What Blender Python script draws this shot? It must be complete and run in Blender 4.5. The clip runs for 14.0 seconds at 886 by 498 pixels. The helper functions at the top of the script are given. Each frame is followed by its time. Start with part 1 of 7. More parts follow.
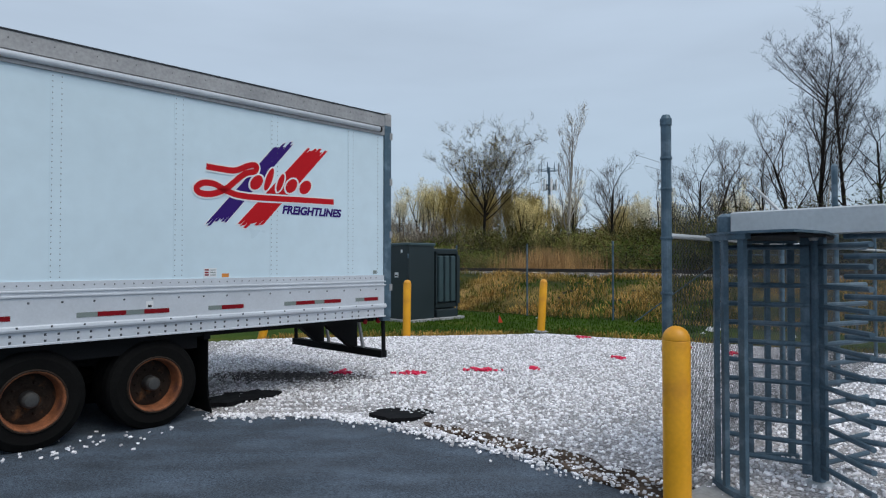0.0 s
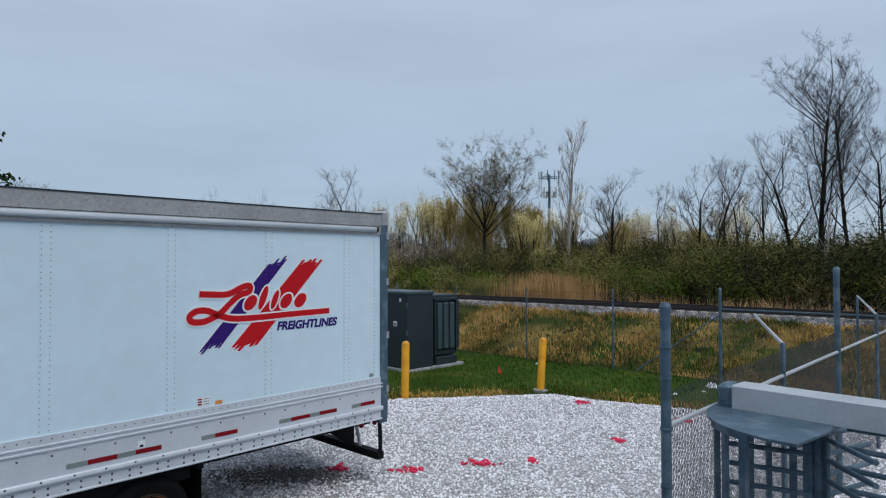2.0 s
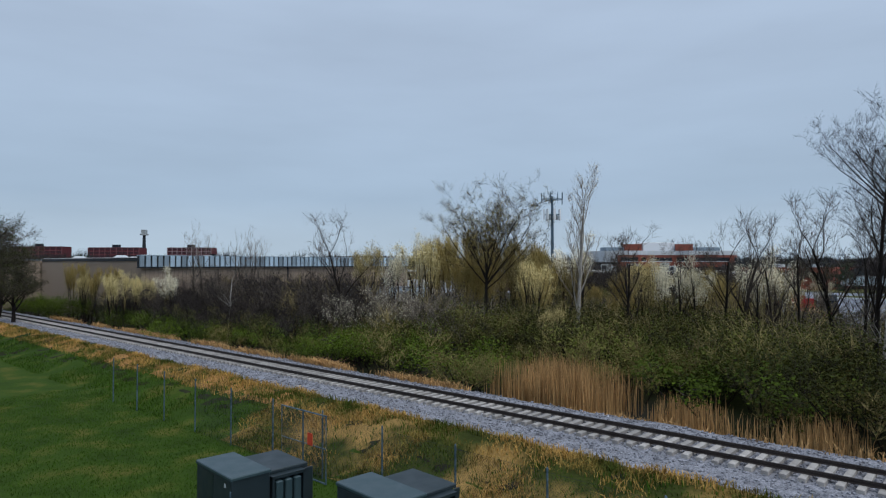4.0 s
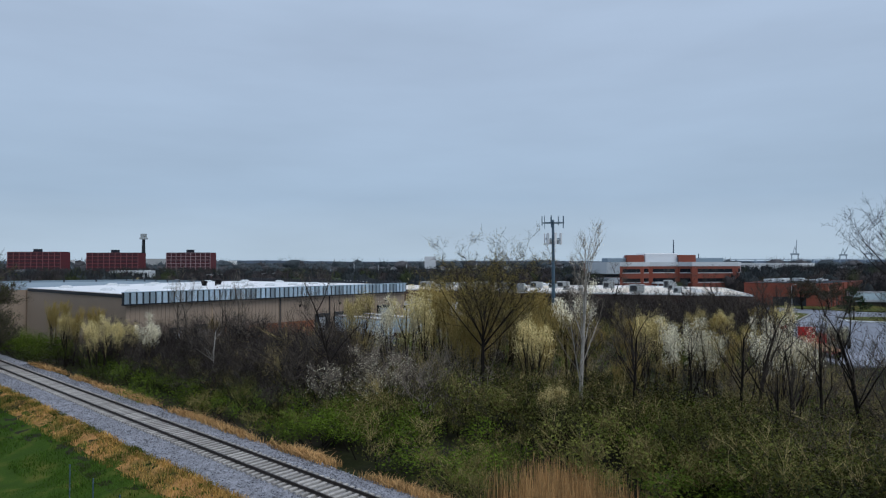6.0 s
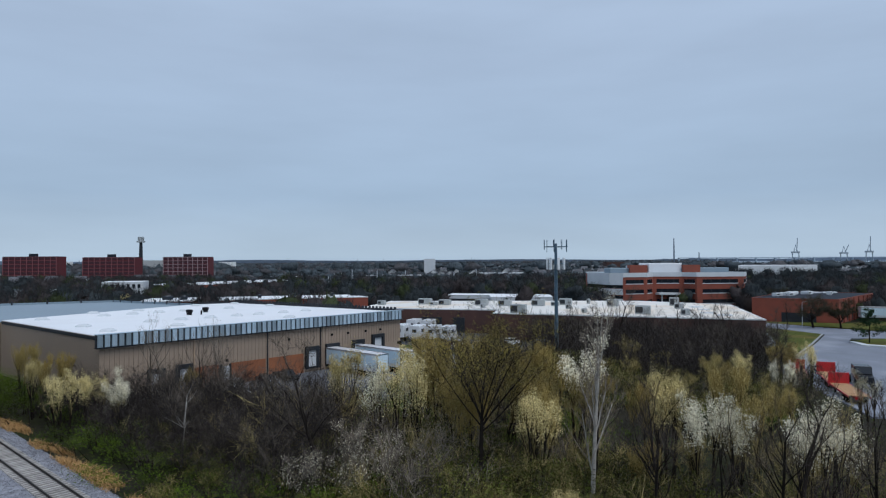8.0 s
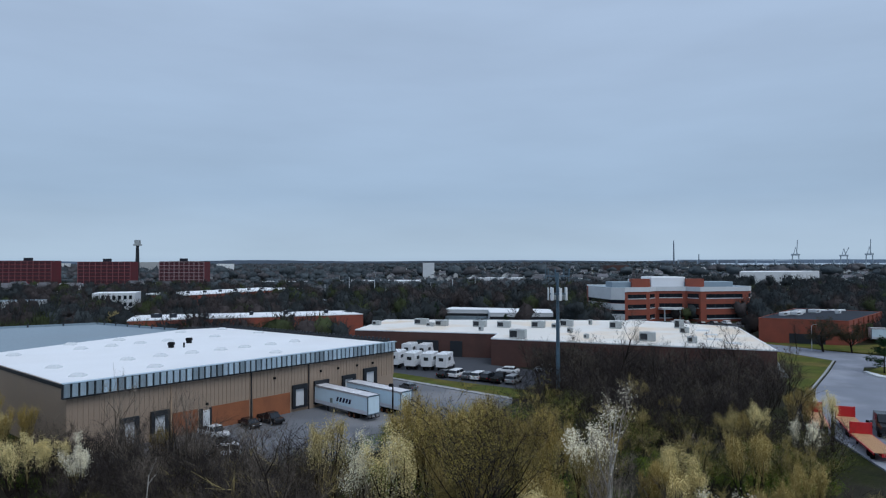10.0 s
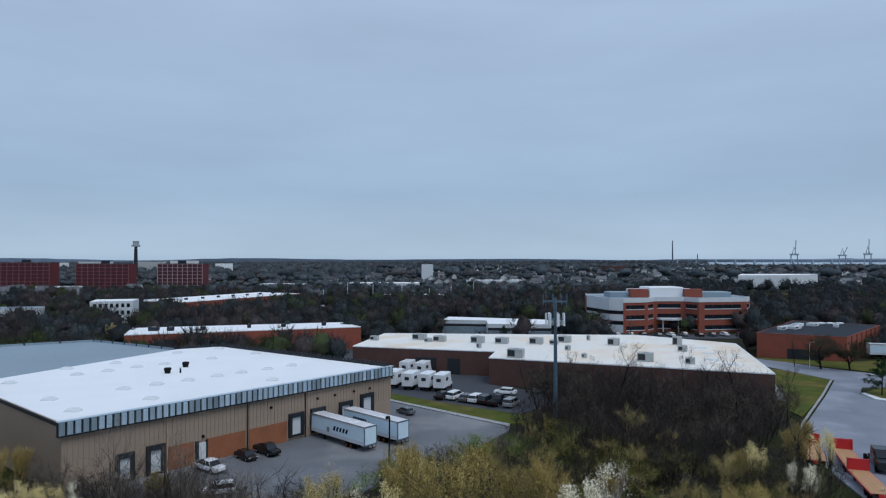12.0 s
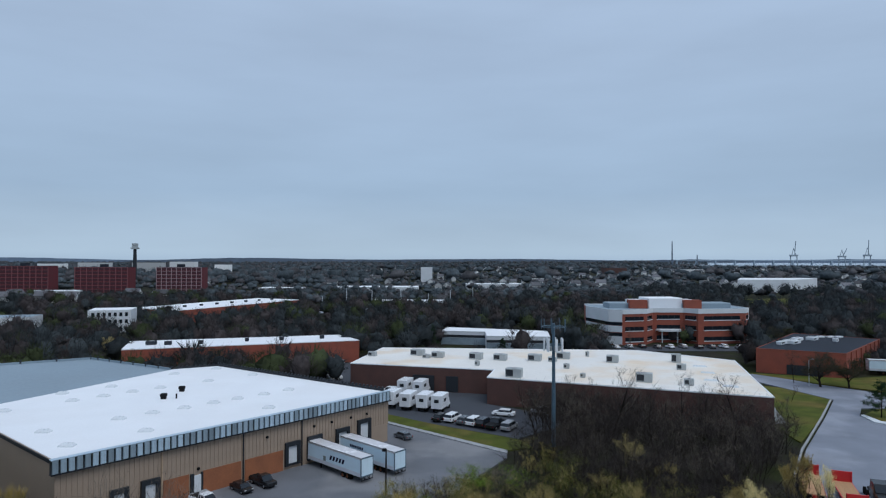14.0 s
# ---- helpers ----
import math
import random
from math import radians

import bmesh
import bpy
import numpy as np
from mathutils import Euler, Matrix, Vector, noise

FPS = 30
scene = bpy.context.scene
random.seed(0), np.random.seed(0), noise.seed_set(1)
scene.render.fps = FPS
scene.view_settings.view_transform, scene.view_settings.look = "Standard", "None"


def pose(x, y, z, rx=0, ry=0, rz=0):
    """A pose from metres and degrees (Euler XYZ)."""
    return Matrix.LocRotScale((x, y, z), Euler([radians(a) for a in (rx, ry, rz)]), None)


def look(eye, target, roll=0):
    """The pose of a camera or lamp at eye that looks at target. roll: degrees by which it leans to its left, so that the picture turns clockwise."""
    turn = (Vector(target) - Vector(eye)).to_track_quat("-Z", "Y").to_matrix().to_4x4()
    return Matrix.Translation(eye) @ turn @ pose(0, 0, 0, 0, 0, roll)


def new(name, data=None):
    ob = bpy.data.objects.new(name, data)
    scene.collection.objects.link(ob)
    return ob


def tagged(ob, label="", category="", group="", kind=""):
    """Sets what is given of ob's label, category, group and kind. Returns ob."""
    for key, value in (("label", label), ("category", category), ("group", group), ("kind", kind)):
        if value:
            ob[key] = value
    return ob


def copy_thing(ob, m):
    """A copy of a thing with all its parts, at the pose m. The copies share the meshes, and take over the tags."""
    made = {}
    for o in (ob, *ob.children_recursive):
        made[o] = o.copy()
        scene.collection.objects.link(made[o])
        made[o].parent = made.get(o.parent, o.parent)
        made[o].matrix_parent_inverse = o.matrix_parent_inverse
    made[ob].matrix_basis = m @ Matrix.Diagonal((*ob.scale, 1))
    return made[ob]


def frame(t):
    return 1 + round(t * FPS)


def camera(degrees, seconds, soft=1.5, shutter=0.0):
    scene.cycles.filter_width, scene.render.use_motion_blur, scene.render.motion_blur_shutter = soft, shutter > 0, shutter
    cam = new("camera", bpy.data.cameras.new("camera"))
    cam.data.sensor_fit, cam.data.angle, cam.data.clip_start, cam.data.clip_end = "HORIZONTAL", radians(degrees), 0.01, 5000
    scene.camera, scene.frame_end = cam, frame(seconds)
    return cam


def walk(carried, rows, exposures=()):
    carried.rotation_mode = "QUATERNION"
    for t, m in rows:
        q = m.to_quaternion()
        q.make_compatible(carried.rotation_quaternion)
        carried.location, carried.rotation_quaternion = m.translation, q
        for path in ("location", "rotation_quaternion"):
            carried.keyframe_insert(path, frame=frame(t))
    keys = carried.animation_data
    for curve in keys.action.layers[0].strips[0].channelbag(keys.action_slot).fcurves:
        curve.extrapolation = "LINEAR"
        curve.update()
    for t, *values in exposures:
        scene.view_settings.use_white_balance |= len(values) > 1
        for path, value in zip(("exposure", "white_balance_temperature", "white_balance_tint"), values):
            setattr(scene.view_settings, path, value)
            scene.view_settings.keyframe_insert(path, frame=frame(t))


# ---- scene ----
cam = camera(70.0, 14.0, soft=1.2)
PATH = [
    (0, (-0.419, -0.857, 1.903), (-0.416, 1.143, 1.945), 0.0),
    (0.5, (-0.422, -0.855, 2.326), (-0.419, 1.144, 2.367), 0.1),
    (1, (-0.425, -0.868, 2.504), (-0.421, 1.131, 2.545), 0.1),
    (1.5, (-0.419, -0.872, 2.872), (-0.414, 1.127, 2.914), -0.0),
    (2, (-0.371, -0.778, 3.427), (-0.369, 1.222, 3.47), -0.1),
    (2.5, (-0.373, 0.019, 4.114), (-0.369, 2.018, 4.159), 0.0),
    (3, (-0.382, 1.443, 5.228), (-0.376, 3.442, 5.272), 0.0),
    (3.2, (-0.398, 2.137, 5.793), (-0.392, 4.136, 5.843), 0.0),
    (5.5, (0.21, 6.577, 11.922), (0.211, 8.577, 11.965), -0.0),
    (6, (0.344, 7.523, 13.153), (0.346, 9.522, 13.199), -0.1),
    (6.5, (0.443, 8.606, 14.57), (0.448, 10.606, 14.613), -0.1),
    (7, (0.563, 9.916, 15.839), (0.567, 11.916, 15.882), -0.2),
    (7.5, (0.704, 11.558, 17.141), (0.707, 13.557, 17.183), -0.2),
    (8, (0.868, 13.285, 18.365), (0.87, 15.285, 18.405), -0.3),
    (10.5, (1.599, 19.337, 24.802), (1.603, 21.336, 24.842), -0.1),
    (11, (1.66, 19.317, 25.944), (1.665, 21.317, 25.983), -0.1),
    (11.5, (1.763, 19.259, 27.146), (1.769, 21.258, 27.182), -0.0),
    (12, (1.761, 19.215, 28.359), (1.768, 21.215, 28.392), 0.0),
    (12.5, (1.776, 19.199, 29.582), (1.784, 21.199, 29.612), 0.1),
    (13, (1.744, 19.219, 30.803), (1.753, 21.219, 30.83), 0.1),
    (13.5, (1.803, 19.449, 31.955), (1.814, 21.449, 31.979), 0.1),
    (14, (2.091, 19.745, 32.78), (2.099, 21.745, 32.811), 0.1),
]
walk(cam, [(t, look(e, a, r)) for t, e, a, r in PATH],
     exposures=[(0.0, 0.16, 6400, 7), (1.5, 0.06, 6250, 7), (3.0, 0.0, 6150, 8), (6.5, -0.05, 5980, 8), (8.2, -0.05, 5920, 8), (11.0, -0.1, 5770, 7), (14.0, -0.08, 5820, 7)])



# ---- light ----
world = bpy.data.worlds.new("overcast_sky")
scene.world = world
world.use_nodes = True
SUN_EL, SUN_ROT = radians(58), radians(140)


def build_sky():
    nt = world.node_tree
    nt.nodes.clear()
    N = nt.nodes.new
    out, bg = N("ShaderNodeOutputWorld"), N("ShaderNodeBackground")
    sky = N("ShaderNodeTexSky")
    sky.sky_type, sky.sun_disc = "NISHITA", False
    sky.sun_elevation, sky.sun_rotation = SUN_EL, SUN_ROT
    sky.air_density, sky.dust_density = 1.0, 4.0
    tc, sep = N("ShaderNodeTexCoord"), N("ShaderNodeSeparateXYZ")
    ramp = N("ShaderNodeValToRGB")
    stops = [(0.0, (0.50, 0.60, 0.70)), (0.01, (0.54, 0.64, 0.73)), (0.035, (0.50, 0.595, 0.69)),
             (0.10, (0.42, 0.52, 0.64)), (0.30, (0.47, 0.555, 0.68)), (1.0, (0.55, 0.61, 0.72))]
    while len(ramp.color_ramp.elements) < len(stops):
        ramp.color_ramp.elements.new(0.5)
    for el, (p, c) in zip(ramp.color_ramp.elements, stops):
        el.position, el.color = p, (*c, 1)
    mp, nz = N("ShaderNodeMapping"), N("ShaderNodeTexNoise")
    mp.inputs["Scale"].default_value = (1.0, 1.0, 5.0)
    nz.inputs["Scale"].default_value, nz.inputs["Detail"].default_value = 2.2, 5
    mr = N("ShaderNodeMapRange")
    mr.inputs["From Min"].default_value, mr.inputs["From Max"].default_value = 0.3, 0.7
    mr.inputs["To Min"].default_value, mr.inputs["To Max"].default_value = 0.93, 1.07
    mul = N("ShaderNodeMix")
    mul.data_type, mul.blend_type = "RGBA", "MULTIPLY"
    mul.inputs[0].default_value = 1.0
    sc = N("ShaderNodeMix")
    sc.data_type, sc.blend_type = "RGBA", "MULTIPLY"
    sc.inputs[0].default_value = 1.0
    sc.inputs[7].default_value = (0.09, 0.09, 0.09, 1)
    mix = N("ShaderNodeMix")
    mix.data_type = "RGBA"
    mix.inputs[0].default_value = 0.9
    L = nt.links.new
    L(tc.outputs["Generated"], sep.inputs[0])
    L(sep.outputs[2], ramp.inputs[0])
    L(tc.outputs["Generated"], mp.inputs[0])
    L(mp.outputs[0], nz.inputs["Vector"])
    L(nz.outputs["Fac"], mr.inputs["Value"])
    L(ramp.outputs[0], mul.inputs[6])
    L(mr.outputs[0], mul.inputs[7])
    L(sky.outputs[0], sc.inputs[6])
    L(sc.outputs[2], mix.inputs[6])
    L(mul.outputs[2], mix.inputs[7])
    L(mix.outputs[2], bg.inputs[0])
    bg.inputs[1].default_value = 1.0
    L(bg.outputs[0], out.inputs[0])


build_sky()
sun = new("sun", bpy.data.lights.new("sun", "SUN"))
sun.data.energy, sun.data.angle, sun.data.color = 1.35, radians(35), (1.0, 0.96, 0.9)
sun.matrix_world = pose(0, 0, 60, 32, 0, 42)


# ---- geometry helpers ----
class Geo:
    """Collects vertices and faces for one mesh."""

    def __init__(self):
        self.v, self.f = [], []

    def quad(self, *pts):
        n = len(self.v)
        self.v += [tuple(p) for p in pts]
        self.f.append(tuple(range(n, n + len(pts))))
        return self

    def box(self, x0, x1, y0, y1, z0, z1, m=None):
        n = len(self.v)
        pts = [(x, y, z) for z in (z0, z1) for x, y in ((x0, y0), (x1, y0), (x1, y1), (x0, y1))]
        self.v += [tuple(m @ Vector(p)) for p in pts] if m else pts
        for q in ((3, 2, 1, 0), (4, 5, 6, 7), (0, 1, 5, 4), (1, 2, 6, 5), (2, 3, 7, 6), (3, 0, 4, 7)):
            self.f.append(tuple(n + i for i in q))
        return self

    def bevel_box(self, x0, x1, y0, y1, z0, z1, b=0.02):
        """A box with chamfered upright edges and top edges."""
        c = [(x0 + b, y0), (x1 - b, y0), (x1, y0 + b), (x1, y1 - b), (x1 - b, y1), (x0 + b, y1), (x0, y1 - b), (x0, y0 + b)]
        i = [(x0 + 2 * b, y0 + b), (x1 - 2 * b, y0 + b), (x1 - b, y0 + 2 * b), (x1 - b, y1 - 2 * b), (x1 - 2 * b, y1 - b),
             (x0 + 2 * b, y1 - b), (x0 + b, y1 - 2 * b), (x0 + b, y0 + 2 * b)]
        return self.loft([[(x, y, z0) for x, y in c], [(x, y, z1 - b) for x, y in c], [(x, y, z1) for x, y in i]])

    def loft(self, rings, cap=True, close=True):
        n, k = len(self.v), len(rings[0])
        for r in rings:
            self.v += [tuple(p) for p in r]
        for a in range(len(rings) - 1):
            for b in range(k if close else k - 1):
                c = (b + 1) % k
                self.f.append((n + a * k + b, n + a * k + c, n + (a + 1) * k + c, n + (a + 1) * k + b))
        if cap:
            self.f.append(tuple(n + i for i in reversed(range(k))))
            self.f.append(tuple(n + (len(rings) - 1) * k + i for i in range(k)))
        return self

    def tube(self, pts, radii, seg=8, cap=True):
        pts = [Vector(p) for p in pts]
        if isinstance(radii, (int, float)):
            radii = [radii] * len(pts)
        rings = []
        for i, p in enumerate(pts):
            d = (pts[min(i + 1, len(pts) - 1)] - pts[max(i - 1, 0)]).normalized()
            a = d.orthogonal().normalized()
            if abs(d.z) < 0.9:
                a = d.cross(Vector((0, 0, 1))).normalized()
            b = d.cross(a)
            rings.append([p + (a * math.cos(t) + b * math.sin(t)) * radii[i] for t in (2 * math.pi * j / seg for j in range(seg))])
        return self.loft(rings, cap)

    def prism(self, poly, z0, z1):
        return self.loft([[(x, y, z0) for x, y in poly], [(x, y, z1) for x, y in poly]])

    def lathe(self, prof, seg=16, m=None, cap=True):
        """prof: (radius, z) rows."""
        rings = [[Vector((r * math.cos(t), r * math.sin(t), z)) for t in (2 * math.pi * j / seg for j in range(seg))] for r, z in prof]
        if m:
            rings = [[m @ p for p in r] for r in rings]
        return self.loft(rings, cap)

    def add(self, other, m):
        n = len(self.v)
        self.v += [tuple(m @ Vector(p)) for p in other.v]
        self.f += [tuple(n + i for i in f) for f in other.f]
        return self

    def mesh(self, name, smooth=False):
        me = bpy.data.meshes.new(name)
        me.from_pydata(self.v, [], self.f)
        if smooth:
            me.polygons.foreach_set("use_smooth", [True] * len(me.polygons))
        me.update()
        return me


def part(name, geo, mat, parent=None, label="", smooth=False, m=None):
    """One mesh object under a thing or a part."""
    me = geo if isinstance(geo, bpy.types.Mesh) else geo.mesh(name, smooth)
    if mat and not me.materials:
        me.materials.append(mat)
    ob = new(name, me)
    if parent:
        ob.parent = parent
    if m:
        ob.matrix_basis = m
    if label:
        tagged(ob, label)
    return ob


def thing(name, m, label, category, group="", kind=""):
    ob = new(name)
    ob.empty_display_size = 0.2
    ob.matrix_basis = m
    return tagged(ob, label, category, group, kind)


def setting(name, geo, mat, label="", category="", kind="structure", smooth=False):
    return tagged(part(name, geo, mat, smooth=smooth), label, category, kind=kind)


# ---- materials ----
def material(name, color, rough=0.8, metal=0.0, vary=0.15, scale=4.0, fine=60.0, bump=0.0, tint=None, rand=0.0, island=0.0,
             patch=None, patch_scale=0.4, patch_lo=0.5, patch_hi=0.6, stretch=None, spec=0.5):
    """A surface with broad blotches, fine grain, an optional second colour in patches and an optional relief."""
    mat = bpy.data.materials.new(name)
    mat.use_nodes = True
    nt = mat.node_tree
    N, L = nt.nodes.new, nt.links.new
    b = nt.nodes["Principled BSDF"]
    b.inputs["Roughness"].default_value, b.inputs["Metallic"].default_value = rough, metal
    b.inputs["Specular IOR Level"].default_value = spec
    tc = N("ShaderNodeTexCoord")
    vec = tc.outputs["Object"]
    if stretch:
        mp = N("ShaderNodeMapping")
        mp.inputs["Scale"].default_value = stretch
        L(vec, mp.inputs[0])
        vec = mp.outputs[0]

    def noise_tex(s, detail=4):
        n = N("ShaderNodeTexNoise")
        n.inputs["Scale"].default_value, n.inputs["Detail"].default_value = s, detail
        L(vec, n.inputs["Vector"])
        return n.outputs["Fac"]

    def ranged(sock, a, c, lo, hi):
        r = N("ShaderNodeMapRange")
        for k, v in zip(("From Min", "From Max", "To Min", "To Max"), (a, c, lo, hi)):
            r.inputs[k].default_value = v
        L(sock, r.inputs["Value"])
        return r.outputs[0]

    def mixed(kind, fac, a, c):
        m = N("ShaderNodeMix")
        m.data_type, m.blend_type = "RGBA", kind
        for i, v in ((0, fac), (6, a), (7, c)):
            if isinstance(v, (int, float)):
                m.inputs[i].default_value = v
            elif isinstance(v, tuple):
                m.inputs[i].default_value = (*v[:3], 1)
            else:
                L(v, m.inputs[i])
        return m.outputs[2]

    broad, grain = noise_tex(scale), noise_tex(fine, 3)
    col = tuple(color)
    if patch:
        col = mixed("MIX", ranged(noise_tex(patch_scale, 6), patch_lo, patch_hi, 0, 1), col, tuple(patch))
    if tint:
        col = mixed("MIX", ranged(grain, 0.4, 0.6, 0, 1), col, tuple(tint))
    col = mixed("MULTIPLY", 1.0, col, ranged(broad, 0.25, 0.75, 1 - vary, 1 + vary))
    col = mixed("MULTIPLY", 1.0, col, ranged(grain, 0.25, 0.75, 1 - vary * 0.8, 1 + vary * 0.8))
    if rand:
        oi = N("ShaderNodeObjectInfo")
        col = mixed("MULTIPLY", 1.0, col, ranged(oi.outputs["Random"], 0, 1, 1 - rand, 1 + rand))
    if island:
        ge = N("ShaderNodeNewGeometry")
        col = mixed("MULTIPLY", 1.0, col, ranged(ge.outputs["Random Per Island"], 0, 1, 1 - island, 1 + island))
    L(col, b.inputs["Base Color"])
    L(ranged(broad, 0.3, 0.7, max(rough - 0.08, 0.02), min(rough + 0.08, 1)), b.inputs["Roughness"])
    if bump:
        bp = N("ShaderNodeBump")
        bp.inputs["Strength"].default_value, bp.inputs["Distance"].default_value = min(bump, 1), 0.02 * max(1, bump)
        L(grain, bp.inputs["Height"])
        L(bp.outputs[0], b.inputs["Normal"])
    return mat


ASPHALT = material("asphalt", (0.034, 0.048, 0.072), 0.85, vary=0.5, scale=1.3, fine=70, bump=1.0, tint=(0.095, 0.125, 0.165), patch=(0.085, 0.105, 0.14), patch_scale=0.9, patch_lo=0.48, patch_hi=0.75, stretch=(1.0, 2.2, 1.0))
ROAD = material("road_asphalt", (0.19, 0.205, 0.245), 0.85, vary=0.2, scale=0.15, fine=20, patch=(0.27, 0.285, 0.33), patch_scale=0.05)
YARD = material("yard_asphalt", (0.13, 0.135, 0.15), 0.85, vary=0.2, scale=0.15, fine=20, patch=(0.2, 0.2, 0.21), patch_scale=0.06)
DARKYARD = material("dark_asphalt", (0.045, 0.05, 0.062), 0.85, vary=0.2, scale=0.2, fine=20)
GRAVEL = material("gravel_bed", (0.22, 0.21, 0.21), 0.95, vary=0.35, scale=3, fine=45, bump=1.0, tint=(0.50, 0.48, 0.49))
DARKSTONE = material("dark_stone", (0.16, 0.145, 0.145), 0.9, vary=0.25, scale=8, fine=60, island=0.5)
SOIL = material("bare_soil", (0.05, 0.034, 0.024), 0.95, vary=0.4, scale=4, fine=40, bump=0.8, patch=(0.11, 0.08, 0.06), patch_scale=3, spec=0.1)
STONE = material("white_stone", (0.86, 0.84, 0.87), 0.9, vary=0.14, scale=8, fine=60, island=0.42)
GRASS = material("grass_ground", (0.045, 0.055, 0.012), 0.95, vary=0.35, scale=0.6, fine=9, bump=0.6, patch=(0.26, 0.165, 0.055), patch_scale=0.3, patch_lo=0.44, patch_hi=0.6, spec=0.08)
LAWN = material("lawn", (0.038, 0.072, 0.008), 0.95, vary=0.35, scale=0.5, fine=12, bump=0.6, patch=(0.075, 0.078, 0.016), patch_scale=0.5, patch_lo=0.5, patch_hi=0.7, spec=0.08)
DRYGRASS = material("dry_grass", (0.46, 0.285, 0.085), 0.95, vary=0.35, scale=1.2, fine=14, patch=(0.075, 0.092, 0.017), patch_scale=0.35, patch_lo=0.46, patch_hi=0.6, island=0.35, spec=0.08)
BLADE = material("grass_blade", (0.045, 0.092, 0.009), 0.9, vary=0.2, scale=1, fine=10, island=0.35, spec=0.08)
STRAW = material("matted_straw", (0.38, 0.20, 0.075), 0.95, vary=0.35, scale=0.9, fine=12, bump=0.6, patch=(0.16, 0.115, 0.035), patch_scale=0.5, patch_lo=0.5, patch_hi=0.68, spec=0.08)
SCRUB = material("scrub_floor", (0.028, 0.026, 0.019), 0.95, vary=0.4, scale=0.3, fine=4, patch=(0.022, 0.027, 0.008), patch_scale=0.08, patch_lo=0.45, patch_hi=0.6, spec=0.08)
BALLAST = material("ballast", (0.17, 0.175, 0.20), 0.95, vary=0.35, scale=2, fine=14, bump=1.0, tint=(0.29, 0.29, 0.32), island=0.3)
TIE = material("tie_wood", (0.36, 0.335, 0.31), 0.9, vary=0.3, scale=3, fine=30, rand=0.25)
RAILSTEEL = material("rail_steel", (0.05, 0.04, 0.036), 0.55, 0.6, vary=0.3, scale=2, fine=20)
WHITEPAINT = material("white_panel_paint", (0.62, 0.75, 0.83), 0.35, vary=0.04, scale=0.7, fine=5)
ALU = material("aluminium_rail", (0.60, 0.63, 0.68), 0.42, 0.2, vary=0.06, scale=3, fine=40)
ALUDARK = material("weathered_aluminium", (0.36, 0.355, 0.36), 0.55, 0.4, vary=0.2, scale=2, fine=30)
ROOFSKIN = material("trailer_roof_skin", (0.66, 0.65, 0.67), 0.5, 0.2, vary=0.12, scale=0.8, fine=12, patch=(0.82, 0.81, 0.83), patch_scale=0.9, patch_lo=0.58, patch_hi=0.62)
RIVET = material("rivet_metal", (0.07, 0.075, 0.085), 0.5, 0.3, vary=0.1)
BLACKSTEEL = material("black_steel", (0.008, 0.008, 0.009), 0.7, 0.0, spec=0.15, vary=0.3, scale=5)
RUBBER = material("tyre_rubber", (0.006, 0.006, 0.006), 0.9, spec=0.1, vary=0.3, scale=6)
RUST = material("rusty_rim", (0.25, 0.088, 0.036), 0.75, 0.2, vary=0.45, scale=9, fine=70, patch=(0.10, 0.035, 0.02), patch_scale=5, patch_lo=0.5, patch_hi=0.62)
DARKRUST = material("dark_rusty_disc", (0.030, 0.020, 0.015), 0.8, 0.1, vary=0.4, scale=8, fine=60, patch=(0.10, 0.045, 0.02), patch_scale=7, patch_lo=0.58, patch_hi=0.7, spec=0.2)
REDTAPE = material("red_reflector", (0.20, 0.006, 0.012), 0.6, vary=0.15, spec=0.12)
GREYTAPE = material("silver_reflector", (0.19, 0.225, 0.215), 0.35, vary=0.15, fine=80)
LOGORED = material("red_decal", (0.50, 0.008, 0.014), 0.55, vary=0.05, spec=0.15)
LOGOBLUE = material("indigo_decal", (0.035, 0.012, 0.15), 0.55, vary=0.05, spec=0.15)
NAVY = material("navy_decal", (0.012, 0.016, 0.045), 0.55, vary=0.05, spec=0.15)
DECALWHITE = material("white_decal", (0.75, 0.76, 0.78), 0.4, vary=0.03)
DECALORANGE = material("orange_decal", (0.65, 0.25, 0.05), 0.4, vary=0.03)
YELLOW = material("yellow_plastic", (0.78, 0.36, 0.01), 0.45, vary=0.08, scale=3, fine=30, patch=(0.68, 0.30, 0.015), patch_scale=2.5)
GALV = material("galvanised_steel", (0.070, 0.118, 0.160), 0.5, 0.3, vary=0.2, scale=6, fine=50, patch=(0.12, 0.175, 0.225), patch_scale=5)
GALVLIGHT = material("bright_steel", (0.55, 0.57, 0.59), 0.4, 0.4, vary=0.08, scale=3, fine=30)
WIRE = material("fence_wire", (0.026, 0.030, 0.033), 0.6, 0.3, vary=0.2)
XGREEN = material("transformer_paint", (0.016, 0.028, 0.034), 0.5, vary=0.15, scale=2, fine=30)
XFIN = material("fin_paint", (0.038, 0.068, 0.078), 0.45, vary=0.12, scale=2, fine=30)
CONCRETE = material("concrete", (0.33, 0.335, 0.345), 0.9, vary=0.2, scale=2, fine=30, bump=0.3, patch=(0.25, 0.25, 0.25), patch_scale=1.5)
SPRAY = material("red_marking_paint", (0.75, 0.02, 0.09), 0.7, vary=0.15)
FLAGRED = material("marker_flag", (0.65, 0.06, 0.02), 0.6, vary=0.05)
BLACKPIT = material("tar_patch", (0.005, 0.005, 0.006), 0.8, spec=0.15, vary=0.3, scale=6)
TAN = material("tan_siding", (0.345, 0.262, 0.195), 0.65, 0.1, vary=0.08, scale=0.3, fine=6)
